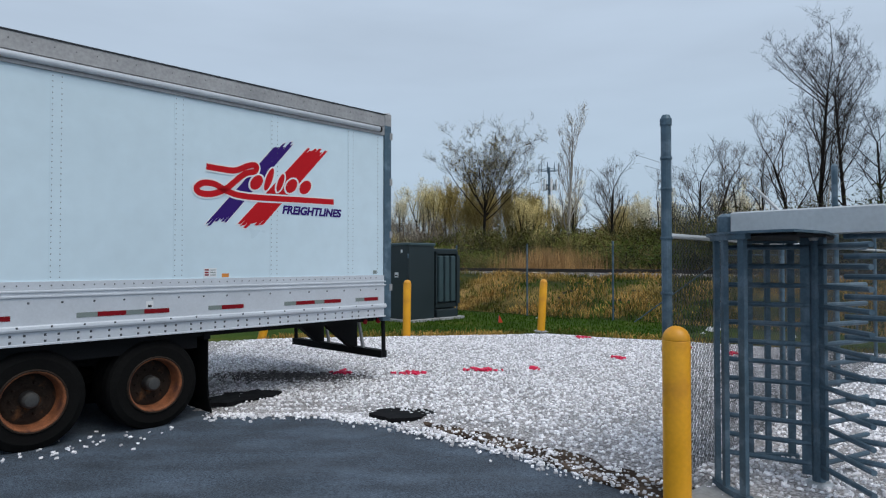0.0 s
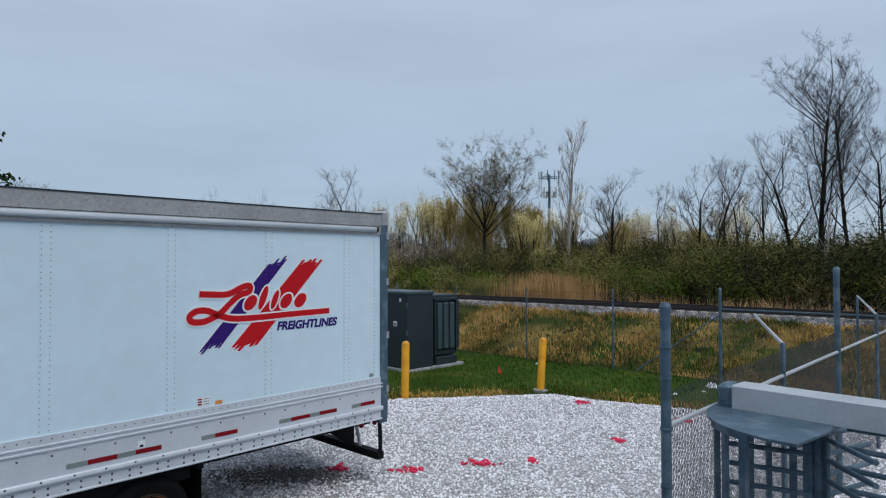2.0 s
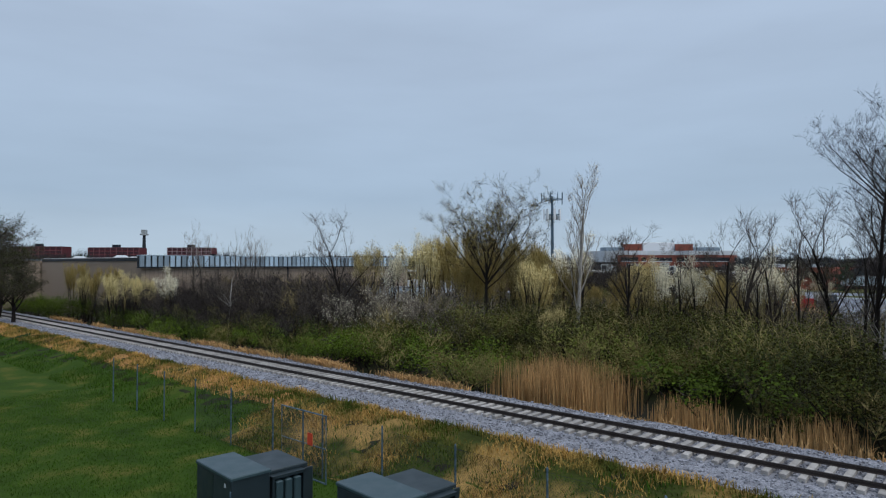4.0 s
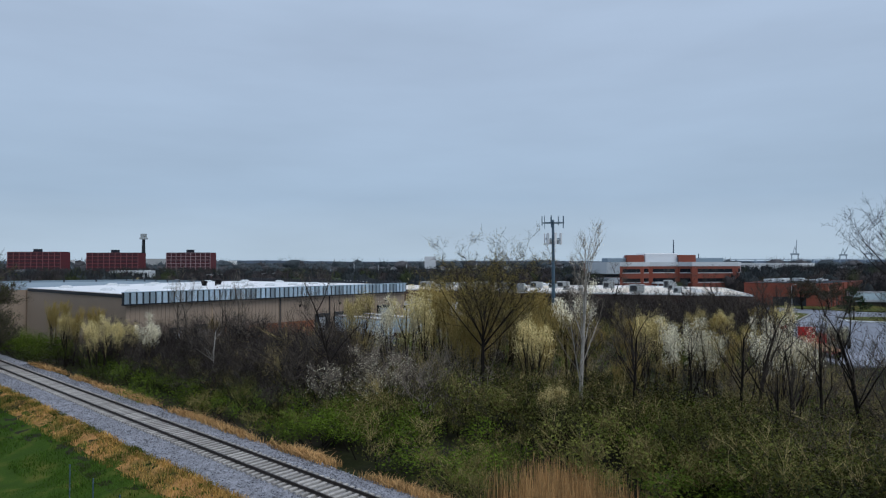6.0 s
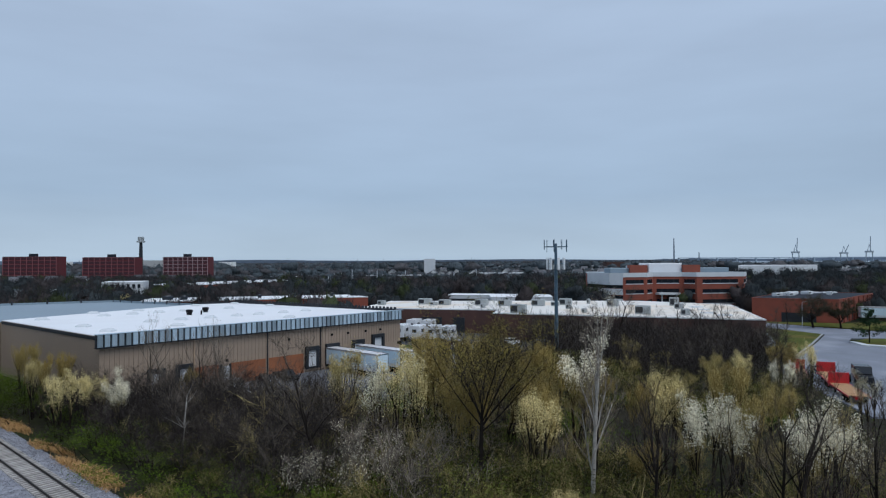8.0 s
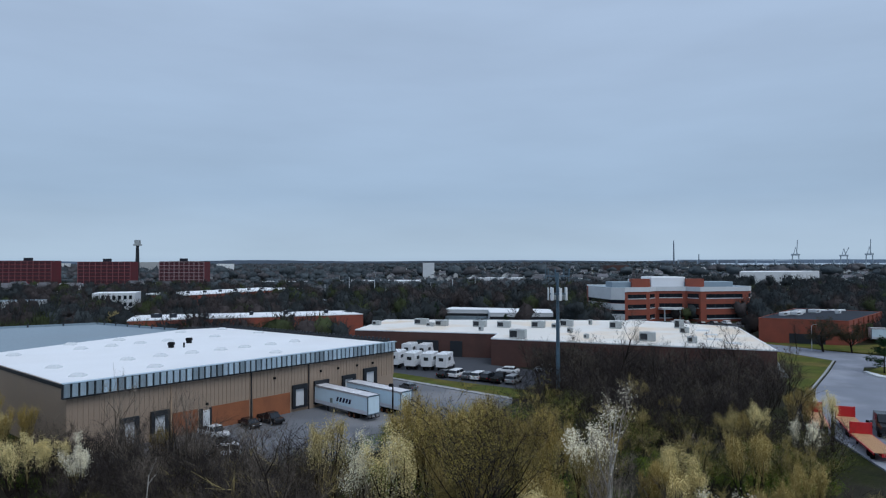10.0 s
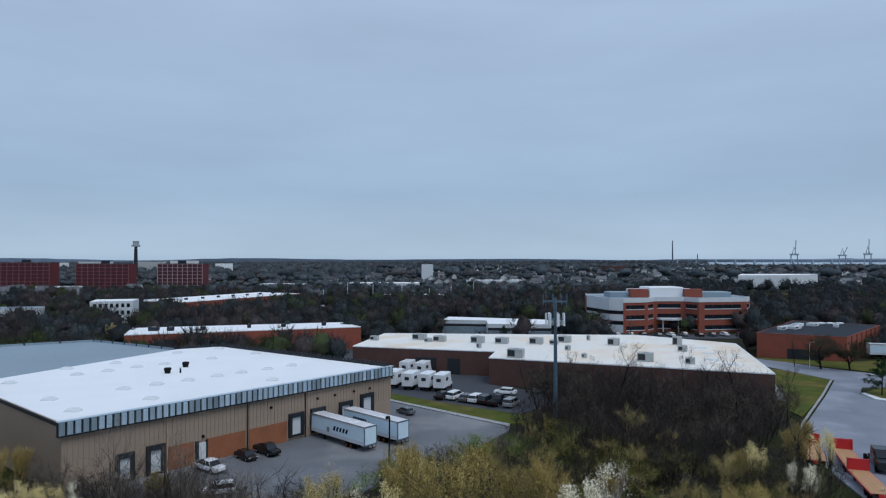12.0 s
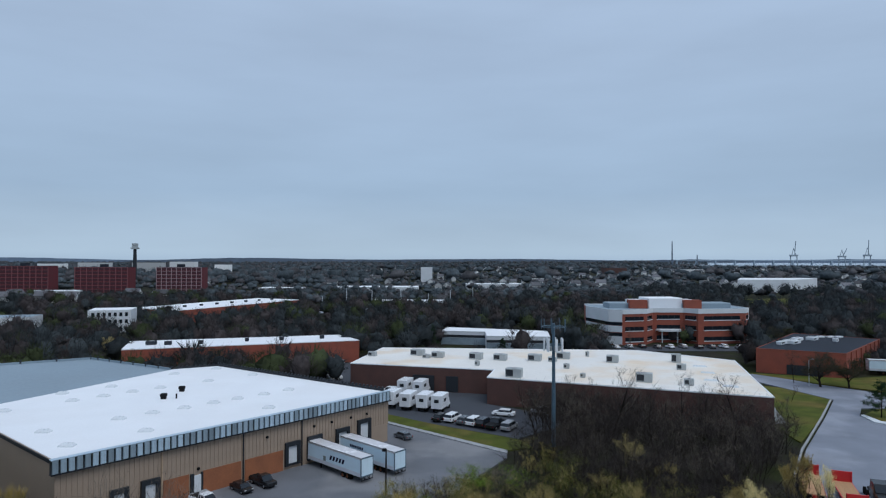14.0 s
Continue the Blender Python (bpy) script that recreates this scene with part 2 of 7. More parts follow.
SIDELIGHT = material("pale_downspout", (0.42, 0.30, 0.20), 0.6, vary=0.1)
FASCIA = material("blue_grey_fascia", (0.42, 0.52, 0.60), 0.4, 0.35, vary=0.18, scale=0.5, fine=6, rand=0.42)
FASCIADARK = material("dark_trim", (0.018, 0.022, 0.028), 0.6, 0.2, vary=0.2)
ORANGEBRICK = material("orange_brick", (0.27, 0.10, 0.045), 0.9, vary=0.2, scale=0.5, fine=8)
BROWNBRICK = material("brown_brick", (0.085, 0.042, 0.035), 0.9, vary=0.2, scale=0.4, fine=8)
REDBRICK = material("red_brick", (0.25, 0.068, 0.042), 0.9, vary=0.15, scale=0.4, fine=8)
DEEPRED = material("deep_red_brick", (0.115, 0.020, 0.026), 0.9, vary=0.15, scale=0.2, fine=6)
REDGLASS = material("dark_red_panel", (0.055, 0.011, 0.017), 0.5, vary=0.2, scale=0.3, fine=3)
MEMBRANE = material("white_membrane_roof", (0.80, 0.81, 0.83), 0.7, vary=0.03, scale=0.12, fine=3, patch=(0.775, 0.78, 0.795), patch_scale=0.08, patch_lo=0.45, patch_hi=0.65)
BUFFROOF = material("stained_white_roof", (0.76, 0.73, 0.68), 0.7, vary=0.06, scale=0.08, fine=2, patch=(0.72, 0.60, 0.46), patch_scale=0.07, patch_lo=0.5, patch_hi=0.7)
GREYROOF = material("grey_membrane_roof", (0.23, 0.29, 0.34), 0.7, vary=0.08, scale=0.08, fine=2)
DARKROOF = material("dark_ballast_roof", (0.032, 0.037, 0.048), 0.9, vary=0.25, scale=0.1, fine=2, spec=0.12)
SKYLIGHT = material("skylight_plastic", (0.64, 0.66, 0.68), 0.3, vary=0.05)
HVAC = material("rooftop_unit_metal", (0.38, 0.40, 0.40), 0.55, 0.2, vary=0.1, scale=2)
DARKGLASS = material("dark_glass", (0.012, 0.016, 0.022), 0.08, vary=0.05)
WHITEWALL = material("white_wall", (0.62, 0.64, 0.66), 0.8, vary=0.06, scale=0.3, fine=4)
BARK = material("dark_bark", (0.020, 0.016, 0.014), 0.95, vary=0.3, scale=3, fine=20, rand=0.25, spec=0.08)
TWIG = material("twig_bark", (0.088, 0.073, 0.060), 0.95, vary=0.25, scale=2, fine=10, rand=0.3, island=0.25, spec=0.08)
GREYTWIG = material("grey_twig_bark", (0.22, 0.185, 0.15), 0.95, vary=0.25, scale=2, fine=10, rand=0.3, island=0.25, spec=0.08)
OLIVETWIG = material("olive_twig_bark", (0.30, 0.24, 0.105), 0.95, vary=0.25, scale=0.4, fine=6, rand=0.3, island=0.3, spec=0.08)
GOLDTWIG = material("golden_twig_bark", (0.34, 0.25, 0.085), 0.95, vary=0.25, scale=0.5, fine=6, rand=0.25, island=0.3, spec=0.08)
GOLDLEAF = material("golden_buds", (0.34, 0.27, 0.10), 0.9, vary=0.25, scale=0.6, fine=6, rand=0.25, island=0.25, spec=0.08)
VERGE = material("verge_grass", (0.075, 0.088, 0.018), 0.95, vary=0.3, scale=0.3, fine=5, patch=(0.12, 0.10, 0.03), patch_scale=0.12, patch_lo=0.45, patch_hi=0.65, spec=0.08)
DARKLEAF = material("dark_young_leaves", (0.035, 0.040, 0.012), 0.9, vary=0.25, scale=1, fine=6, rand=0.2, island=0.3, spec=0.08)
HEDGELEAF = material("dark_hedge_leaves", (0.078, 0.082, 0.020), 0.9, vary=0.4, scale=0.3, fine=6, rand=0.5, island=0.35, spec=0.08)
OLIVELEAF = material("olive_young_leaves", (0.105, 0.108, 0.026), 0.9, vary=0.35, scale=0.35, fine=6, rand=0.45, island=0.3, spec=0.08)
DARKTWIG = material("dark_twig_bark", (0.034, 0.029, 0.027), 0.95, vary=0.3, scale=2, fine=10, rand=0.35, island=0.3, spec=0.08)
BIRCH = material("pale_bark", (0.36, 0.335, 0.30), 0.9, vary=0.3, scale=3, fine=12)
BUDS = material("budding_leaves", (0.27, 0.215, 0.05), 0.9, vary=0.2, scale=1, fine=6, rand=0.25, island=0.25, spec=0.08)
BLOSSOM = material("white_blossom", (0.82, 0.76, 0.58), 0.9, vary=0.12, scale=1, fine=6, rand=0.12, island=0.2, spec=0.08)
CREAM = material("cream_blossom", (0.66, 0.55, 0.26), 0.9, vary=0.15, scale=1, fine=6, rand=0.15, island=0.25, spec=0.08)
LEAF = material("green_leaves", (0.090, 0.135, 0.014), 0.85, vary=0.35, scale=0.4, fine=6, rand=0.45, island=0.28, spec=0.08)
PINE = material("pine_needles", (0.018, 0.038, 0.016), 0.85, vary=0.25, scale=1, fine=6, island=0.3, spec=0.08)
REED = material("dry_reed", (0.46, 0.28, 0.12), 0.9, vary=0.2, scale=1, fine=8, island=0.35, spec=0.08)
CARWHITE = material("white_car_paint", (0.75, 0.76, 0.78), 0.25, vary=0.02)
CARBLACK = material("black_car_paint", (0.012, 0.013, 0.015), 0.2, vary=0.05)
CARGREY = material("grey_car_paint", (0.12, 0.13, 0.14), 0.25, 0.3, vary=0.05)
CARSILVER = material("silver_car_paint", (0.42, 0.43, 0.45), 0.3, 0.5, vary=0.03)
TRUCKRED = material("red_truck_paint", (0.50, 0.02, 0.025), 0.35, vary=0.08)
PALLET = material("pallet_wood", (0.42, 0.24, 0.12), 0.85, vary=0.2, scale=2, fine=10, island=0.2)
# FARWOOD carries a blue haze cast in its base colour.
FARWOOD = material("hazed_far_wood", (0.034, 0.040, 0.043), 0.95, vary=0.45, scale=0.1, fine=0.9, island=0.15, spec=0.08)
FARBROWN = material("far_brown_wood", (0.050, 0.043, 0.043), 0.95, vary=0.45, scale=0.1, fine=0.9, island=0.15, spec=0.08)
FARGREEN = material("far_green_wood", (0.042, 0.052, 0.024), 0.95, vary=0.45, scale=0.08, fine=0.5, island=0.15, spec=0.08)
# Distance haze put into the base colours: woods paler and bluer far off.
HAZEWOOD = material("hazed_distant_wood", (0.066, 0.080, 0.090), 0.95, vary=0.4, scale=0.05, fine=0.4, island=0.2, spec=0.08)
HAZEDUN = material("hazed_distant_dun_wood", (0.078, 0.077, 0.082), 0.95, vary=0.4, scale=0.05, fine=0.4, island=0.2, spec=0.08)
# Haze put into the colour of the far ridge and masts.
FARHAZE = material("hazed_distance", (0.13, 0.165, 0.22), 0.95, vary=0.15, scale=0.002, fine=0.02)
# Haze put into the colour: far steel and water share one pale blue-grey.
HAZESTEEL = material("hazed_steel", (0.30, 0.36, 0.42), 0.8, vary=0.1, scale=0.01)
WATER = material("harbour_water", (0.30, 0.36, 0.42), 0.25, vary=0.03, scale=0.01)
ROOFDARK = material("shingle_roof", (0.10, 0.10, 0.11), 0.9, vary=0.2, scale=0.5, rand=0.5)
HOUSEWALL = material("house_wall", (0.66, 0.66, 0.65), 0.85, vary=0.05, rand=0.4)
HUBGREY = material("hub_grey", (0.05, 0.05, 0.05), 0.6, 0.2, vary=0.2)

# ---- the lie of the land ----
RAIL_O, RAIL_U, RAIL_N = Vector((1.3, 34.4, 0)), Vector((0.743, -0.669, 0)), Vector((0.669, 0.743, 0))
RAIL_ROT = math.degrees(math.atan2(-0.669, 0.743))


def rail_xy(s, d):
    p = RAIL_O + RAIL_U * s + RAIL_N * d
    return p.x, p.y


def rail_sd(x, y):
    p = Vector((x, y, 0)) - RAIL_O
    return p.dot(RAIL_U), p.dot(RAIL_N)


def step(a, b, x):
    t = min(max((x - a) / (b - a), 0.0), 1.0)
    return t * t * (3 - 2 * t)


def bank(d):
    """Height of the railway bank at the distance d from the track."""
    return 1.25 * step(-9.0, -3.2, d) - 1.1 * step(2.6, 5.5, d)


def ground_z(x, y):
    s, d = rail_sd(x, y)
    z = bank(d)
    rough = step(-10, -7, d) * (1 - 0.8 * step(-3.6, -3.0, d) * (1 - step(2.4, 3.0, d)))
    z += rough * 0.16 * noise.noise(Vector((x * 0.6, y * 0.6, 0))) + rough * 0.07 * noise.noise(Vector((x * 1.7, y * 1.7, 3)))
    if d > 1200:
        z += step(1200, 4200, d) * 9 * (0.6 + noise.noise(Vector((s * 0.0007, d * 0.0006, 7))))
    return z


def spaced(*runs):
    vals = []
    for a, b, n in runs:
        vals += [a + (b - a) * i / n for i in range(n)]
    return vals + [runs[-1][1]]


def grid_sheet(ss, ds, height):
    g = Geo()
    for d in ds:
        for s in ss:
            x, y = rail_xy(s, d)
            g.v.append((x, y, height(x, y)))
    k = len(ss)
    for j in range(len(ds) - 1):
        for i in range(k - 1):
            g.f.append((j * k + i, j * k + i + 1, (j + 1) * k + i + 1, (j + 1) * k + i))
    return g


setting("ground", grid_sheet(spaced((-4500, -400, 12), (-400, -90, 12), (-90, 60, 150), (60, 400, 12), (400, 4500, 12)),
                             spaced((-300, -14, 14), (-14, 8, 44), (8, 120, 30), (120, 1200, 20), (1200, 4600, 24)), ground_z), SCRUB,
        "brown scrubby earth reaching to the horizon", "ground", smooth=True)


def strip(name, ss, ds, lift, mat, label, category, kind="structure"):
    return setting(name, grid_sheet(ss, ds, lambda x, y: ground_z(x, y) + lift), mat, label, category, kind, True)


strip("lawn", spaced((-140, -45, 30), (-45, 45, 90)), spaced((-24, -9.4, 10), (-9.4, -6.6, 6)), 0.012, LAWN, "green mown lawn beside the gravel lot", "lawn")
strip("lawn", spaced((-140, -45, 30), (-45, -8, 40)), spaced((-6.6, -4.6, 8)), 0.012, LAWN, "green grass on the flank of the railway bank", "lawn")
strip("meadow", spaced((-140, -45, 30), (-45, -8, 50)), spaced((-5.3, -3.3, 8)), 0.018, STRAW, "strip of straw-coloured grass along the ballast", "meadow")
strip("meadow", spaced((-8, 45, 70)), spaced((-8.6, -3.3, 18)), 0.03, GRASS, "rough green and straw-coloured grass on the railway bank", "meadow")

# ---- railway ----
strip("ballast_bed", spaced((-150, 60, 210)), [-3.35, -2.9, -2.2, -1.4, 0, 1.4, 2.2, 2.8], 0.03, BALLAST, "grey crushed-stone ballast under the railway track", "ballast")


def rail_profile(g, d):
    prof = [(-0.07, 0), (-0.07, 0.012), (-0.012, 0.03), (-0.012, 0.11), (-0.036, 0.12), (-0.036, 0.16), (0.036, 0.16), (0.036, 0.12), (0.012, 0.11), (0.012, 0.03), (0.07, 0.012), (0.07, 0)]
    rings = []
    for s in (-150, 60):
        x, y = rail_xy(s, d)
        rings.append([(x + RAIL_N.x * a, y + RAIL_N.y * a, 1.41 + b) for a, b in prof])
    return g.loft(rings)


track = thing("railway_track", pose(0, 0, 0), "single railway track of rusty steel rails on weathered wooden ties", "railway track", kind="structure")
for d in (-0.76, 0.76):
    part("rail", rail_profile(Geo(), d), RAILSTEEL, track, "dark rusty steel rail")

# ---- yard: asphalt, white gravel ----
setting("asphalt_lot", Geo().prism([(-30, -30), (12, -30), (12, -4), (3.0, 3.4), (1.4, 4.7), (0.5, 5.7), (-1.1, 6.9), (-1.8, 7.25), (-3.2, 7.2), (-4.2, 8.2), (-5.5, 9.4), (-8.1, 12.2), (-16, 14), (-30, 6)], -0.2, 0.02), ASPHALT,
        "dark worn asphalt of the trailer lot", "asphalt lot")
GRAVEL_EDGE = [(-8.2, 12.0), (-5.6, 9.2), (-4.3, 8.0), (-3.25, 7.0), (-1.8, 7.05), (-1.2, 6.7), (0.35, 5.5), (1.2, 4.5), (2.8, 3.1), (9, -1.5), (17, 2), (9.5, 11.5), (4.84, 14.3), (3.5, 14.9),
               (2.5, 15.7), (0.15, 15.35), (-1.4, 15.15), (-4.8, 14.6), (-8.2, 13)]


def inside(x, y, poly):
    hit = False
    for (x0, y0), (x1, y1) in zip(poly, poly[1:] + poly[:1]):
        if (y0 > y) != (y1 > y) and x < (x1 - x0) * (y - y0) / (y1 - y0) + x0:
            hit = not hit
    return hit


def edge_gap(x, y, poly):
    best = 9.0
    for (x0, y0), (x1, y1) in zip(poly, poly[1:] + poly[:1]):
        dx, dy = x1 - x0, y1 - y0
        t = min(max(((x - x0) * dx + (y - y0) * dy) / (dx * dx + dy * dy), 0), 1)
        best = min(best, math.hypot(x - x0 - t * dx, y - y0 - t * dy))
    return best


GAPS = {}


def gravel_z(x, y):
    key = (round(x * 8), round(y * 8))
    if key not in GAPS:
        GAPS[key] = edge_gap(key[0] / 8, key[1] / 8, GRAVEL_EDGE)
    g = GAPS[key]
    return 0.015 + 0.07 * step(0, 0.6, g) + 0.03 * noise.noise(Vector((x * 0.8, y * 0.8, 1))) * step(0, 1, g)


def gravel():
    g, idx = Geo(), {}
    c = 0.3
    cells = [(i, j) for i in range(-30, 60) for j in range(-8, 56) if inside(i * c + c / 2, j * c + c / 2, GRAVEL_EDGE)]
    for i, j in cells:
        q = []
        for a, b in ((i, j), (i + 1, j), (i + 1, j + 1), (i, j + 1)):
            if (a, b) not in idx:
                idx[a, b] = len(g.v)
                g.v.append((a * c, b * c, gravel_z(a * c, b * c)))
            q.append(idx[a, b])
        g.f.append(tuple(q))
    setting("gravel_bed", g, GRAVEL, "bed of pale crushed stone under the white gravel", "gravel", smooth=True)


def scatter_stones(name, spots, mat, label, category, lo=0.009, hi=0.019, seed=3):
    """Many small crushed stones: skewed boxes of 12 triangles."""
    rng = np.random.default_rng(seed)
    n = len(spots)
    base = np.array([(x, y, z) for z in (-1, 1) for x, y in ((-1, -1), (1, -1), (1, 1), (-1, 1))], float)
    v = base[None] * rng.uniform(0.55, 1.0, (n, 8, 3))
    size = rng.uniform(lo, hi, (n, 1, 1)) * np.stack([rng.uniform(0.8, 1.5, n), rng.uniform(0.7, 1.1, n), rng.uniform(0.5, 0.9, n)], -1)[:, None]
    v = v * size
    a, t = rng.uniform(0, 6.3, n), rng.uniform(-0.6, 0.6, n)
    ca, sa, ct, st = np.cos(a)[:, None], np.sin(a)[:, None], np.cos(t)[:, None], np.sin(t)[:, None]
    x, y, z = v[..., 0], v[..., 1], v[..., 2]
    y, z = y * ct - z * st, y * st + z * ct
    x, y = x * ca - y * sa, x * sa + y * ca
    p = np.array(spots)
    pts = np.stack([x + p[:, :1], y + p[:, 1:2], z + p[:, 2:3]], -1).reshape(-1, 3)
    q = np.array([(3, 2, 1, 0), (4, 5, 6, 7), (0, 1, 5, 4), (1, 2, 6, 5), (2, 3, 7, 6), (3, 0, 4, 7)])
    faces = (q[None] + 8 * np.arange(n)[:, None, None]).reshape(-1, 4)
    me = bpy.data.meshes.new(name)
    me.from_pydata(pts.tolist(), [], faces.tolist())
    me.materials.append(mat)
    return tagged(new(name, me), label, category, kind="stuff")


gravel()
TR_DIR, TR_OUT = Vector((0.6845, 0.729, 0)), Vector((0.729, -0.6845, 0))
TR_CORNER = Vector((-1.25, 8.86, 0))
rnd = random.Random(5)
spots = []
while len(spots) < 66000:
    x, y = rnd.uniform(-9, 12), rnd.uniform(1, 16.4)
    near = 0.707 * (x + y - 5.9)
    if -0.8 < x < 3 and near < 0.55 and rnd.random() < 0.75 - near:
        continue
    if not inside(x, y, GRAVEL_EDGE) or (x > 6.5 and rnd.random() < 0.5) or (x < -5 and rnd.random() < 0.8):
        continue
    spots.append((x, y, gravel_z(x, y) + 0.008))
for _ in range(1500):
    i = rnd.choice(range(3, 8))
    (x0, y0), (x1, y1) = GRAVEL_EDGE[i], GRAVEL_EDGE[i + 1]
    t, w = rnd.random(), abs(rnd.gauss(0, 0.13))
    spots.append((x0 + (x1 - x0) * t + rnd.gauss(0, 0.1), y0 + (y1 - y0) * t - w, 0.035))
for _ in range(110):
    t = rnd.random()
    spots.append((-3.4 - 3.2 * t + rnd.gauss(0, 0.12), 6.2 - 2.6 * t + rnd.gauss(0, 0.2), 0.035))
scatter_stones("gravel", spots, STONE, "loose white crushed gravel covering the lot", "gravel")
# darker grey stones strewn over one spot of the gravel
spots = []
for _ in range(1500):
    x, y = rnd.gauss(-2.85, 0.5), rnd.gauss(9.2, 0.2)
    spots.append((x, y, gravel_z(x, y) + 0.016))
scatter_stones("stained_gravel", spots, DARKSTONE, "patch of darker grey stones in the gravel", "gravel", seed=6)
setting("soil_strip", Geo().prism([(-0.62, 6.45), (-0.2, 5.95), (0.24, 5.5), (0.48, 5.2), (0.69, 4.9), (1.06, 4.4), (1.6, 3.75), (2.2, 3.3), (3.0, 3.2), (1.45, 4.95), (0.65, 5.95), (-0.7, 6.85)], -0.1, 0.045), SOIL,
        "dark brown soil showing where the gravel thins out", "soil")
spots = []
for _ in range(520):
    t, w = rnd.random(), rnd.gauss(0, 0.18)
    spots.append((-0.5 + 2.7 * t + w * 0.7, 6.35 - 2.85 * t + w * 0.7 + 0.06, 0.05))
scatter_stones("gravel", spots, STONE, "white stones strewn over the soil at the edge", "gravel", 0.007, 0.02, seed=7)


def blot(name, x, y, rx, ry, mat, label, category, rot=0.0, seed=1, lift=0.016, thick=0.01):
    """A flat ragged patch lying on the gravel."""
    r = random.Random(seed)
    pts = []
    for i in range(22):
        a, k = 2 * math.pi * i / 22, r.uniform(0.75, 1.1)
        px, py = rx * k * math.cos(a), ry * k * math.sin(a)
        pts.append((px * math.cos(rot) - py * math.sin(rot), px * math.sin(rot) + py * math.cos(rot)))
    z = gravel_z(x, y)
    ob = part(name, Geo().prism(pts, -0.03, lift + thick), mat, m=pose(x, y, z))
    return tagged(ob, label, category)


blot("tar_patch", -0.9, 6.86, 0.44, 0.27, BLACKPIT, "black oily patch of tar in the white gravel", "tar patch", 0.2, 4)
blot("tar_patch", -3.1, 7.7, 0.55, 0.34, BLACKPIT, "black oily patch in the gravel behind the wheels", "tar patch", 0.8, 9)


def paint_mark(x, y, w, seed):
    """Sprayed stones: small red patches strewn along a short line."""
    r = random.Random(seed)
    g = Geo()
    for i in range(30):
        a, b = r.gauss(0, w * 0.32), r.gauss(0, 0.07)
        s = r.uniform(0.014, 0.034)
        z = gravel_z(x + a, y + b) + 0.022
        m = pose(a, b, z, r.uniform(-20, 20), r.uniform(-20, 20), r.uniform(0, 180))
        g.box(-s, s, -s * 0.7, s * 0.7, -0.012, 0.02, m)
    tagged(part("paint_mark", g, SPRAY, m=pose(x, y, 0)), "red sprayed utility marking on the gravel", "paint mark", "markings on the gravel", "stuff")


for i, (x, y, w) in enumerate([(-2.06, 9.55, 0.26), (-0.89, 9.39, 0.36), (0.3, 9.77, 0.38), (1.14, 9.94, 0.1), (2.9, 11.1, 0.13), (2.9, 14.2, 0.26), (4.69, 12.6, 0.22), (5.3, 11.6, 0.2)]):
    paint_mark(x, y, w, i)

# ---- semi trailers ----


def flat_shape(pts, y0, y1):
    """A thin plate in the xz plane, between two depths."""
    return Geo().loft([[(x, y1, z) for x, z in pts], [(x, y0, z) for x, z in pts]])


def stroke(g, pts, w, y0, y1, n=5):
    """A band of even width along a smooth line in the xz plane."""
    fine = []
    for i in range(len(pts) - 1):
        p0, p1, p2, p3 = (Vector(pts[min(max(i + k, 0), len(pts) - 1)]) for k in (-1, 0, 1, 2))
        for j in range(n):
            t = j / n
            fine.append(0.5 * (2 * p1 + (p2 - p0) * t + (2 * p0 - 5 * p1 + 4 * p2 - p3) * t * t + (3 * p1 - p0 - 3 * p2 + p3) * t ** 3))
    fine.append(Vector(pts[-1]))
    rings = []
    for i, p in enumerate(fine):
        d = (fine[min(i + 1, len(fine) - 1)] - fine[max(i - 1, 0)]).normalized()
        a = Vector((-d.y, d.x)) * w / 2
        rings.append([(p.x + a.x, y0, p.y + a.y), (p.x - a.x, y0, p.y - a.y), (p.x - a.x, y1, p.y - a.y), (p.x + a.x, y1, p.y + a.y)])
    return g.loft(rings)


def wheel(t, x, y, side):
    """A dual wheel on the side given: tyres, rusty dished rim, hub."""
    w = new("wheel")
    w.parent, w.matrix_basis = t, pose(x, y, 0.505, -90 * side, 0, 0)
    tyre = Geo()
    for z in (-0.28, -0.60):
        tyre.lathe([(0.31, z), (0.42, z - 0.005), (0.485, z + 0.03), (0.505, z + 0.07), (0.505, z + 0.20), (0.485, z + 0.245), (0.42, z + 0.28), (0.31, z + 0.27)], 32, cap=False)
    part("tyre", tyre, RUBBER, w, smooth=False)
    part("rim_lip", Geo().lathe([(0.312, -0.05), (0.318, 0.0), (0.308, 0.012), (0.298, 0.006), (0.298, -0.05)], 32, cap=False), DARKRUST, w, "dark worn rim lip", True)
    part("rim", Geo().lathe([(0.299, -0.05), (0.297, 0.004), (0.276, -0.03), (0.272, -0.10), (0.262, -0.20), (0.25, -0.21)], 32, cap=False), RUST, w, "rusty steel wheel rim", True)
    part("wheel_disc", Geo().lathe([(0.262, -0.27), (0.262, -0.205), (0.22, -0.19), (0.14, -0.18), (0.10, -0.20)], 32), DARKRUST, w, "dark rusty dished wheel disc")
    part("hub", Geo().lathe([(0.085, -0.22), (0.08, -0.08), (0.06, -0.05), (0.03, -0.045)], 20), HUBGREY, w, "grey hub cap")
    for k in range(10):
        a = 2 * math.pi * k / 10
        part("wheel_nut", Geo().lathe([(0.016, -0.2), (0.016, -0.165), (0.01, -0.155)], 6, pose(0.165 * math.cos(a), 0.165 * math.sin(a), 0)), DARKRUST, w)


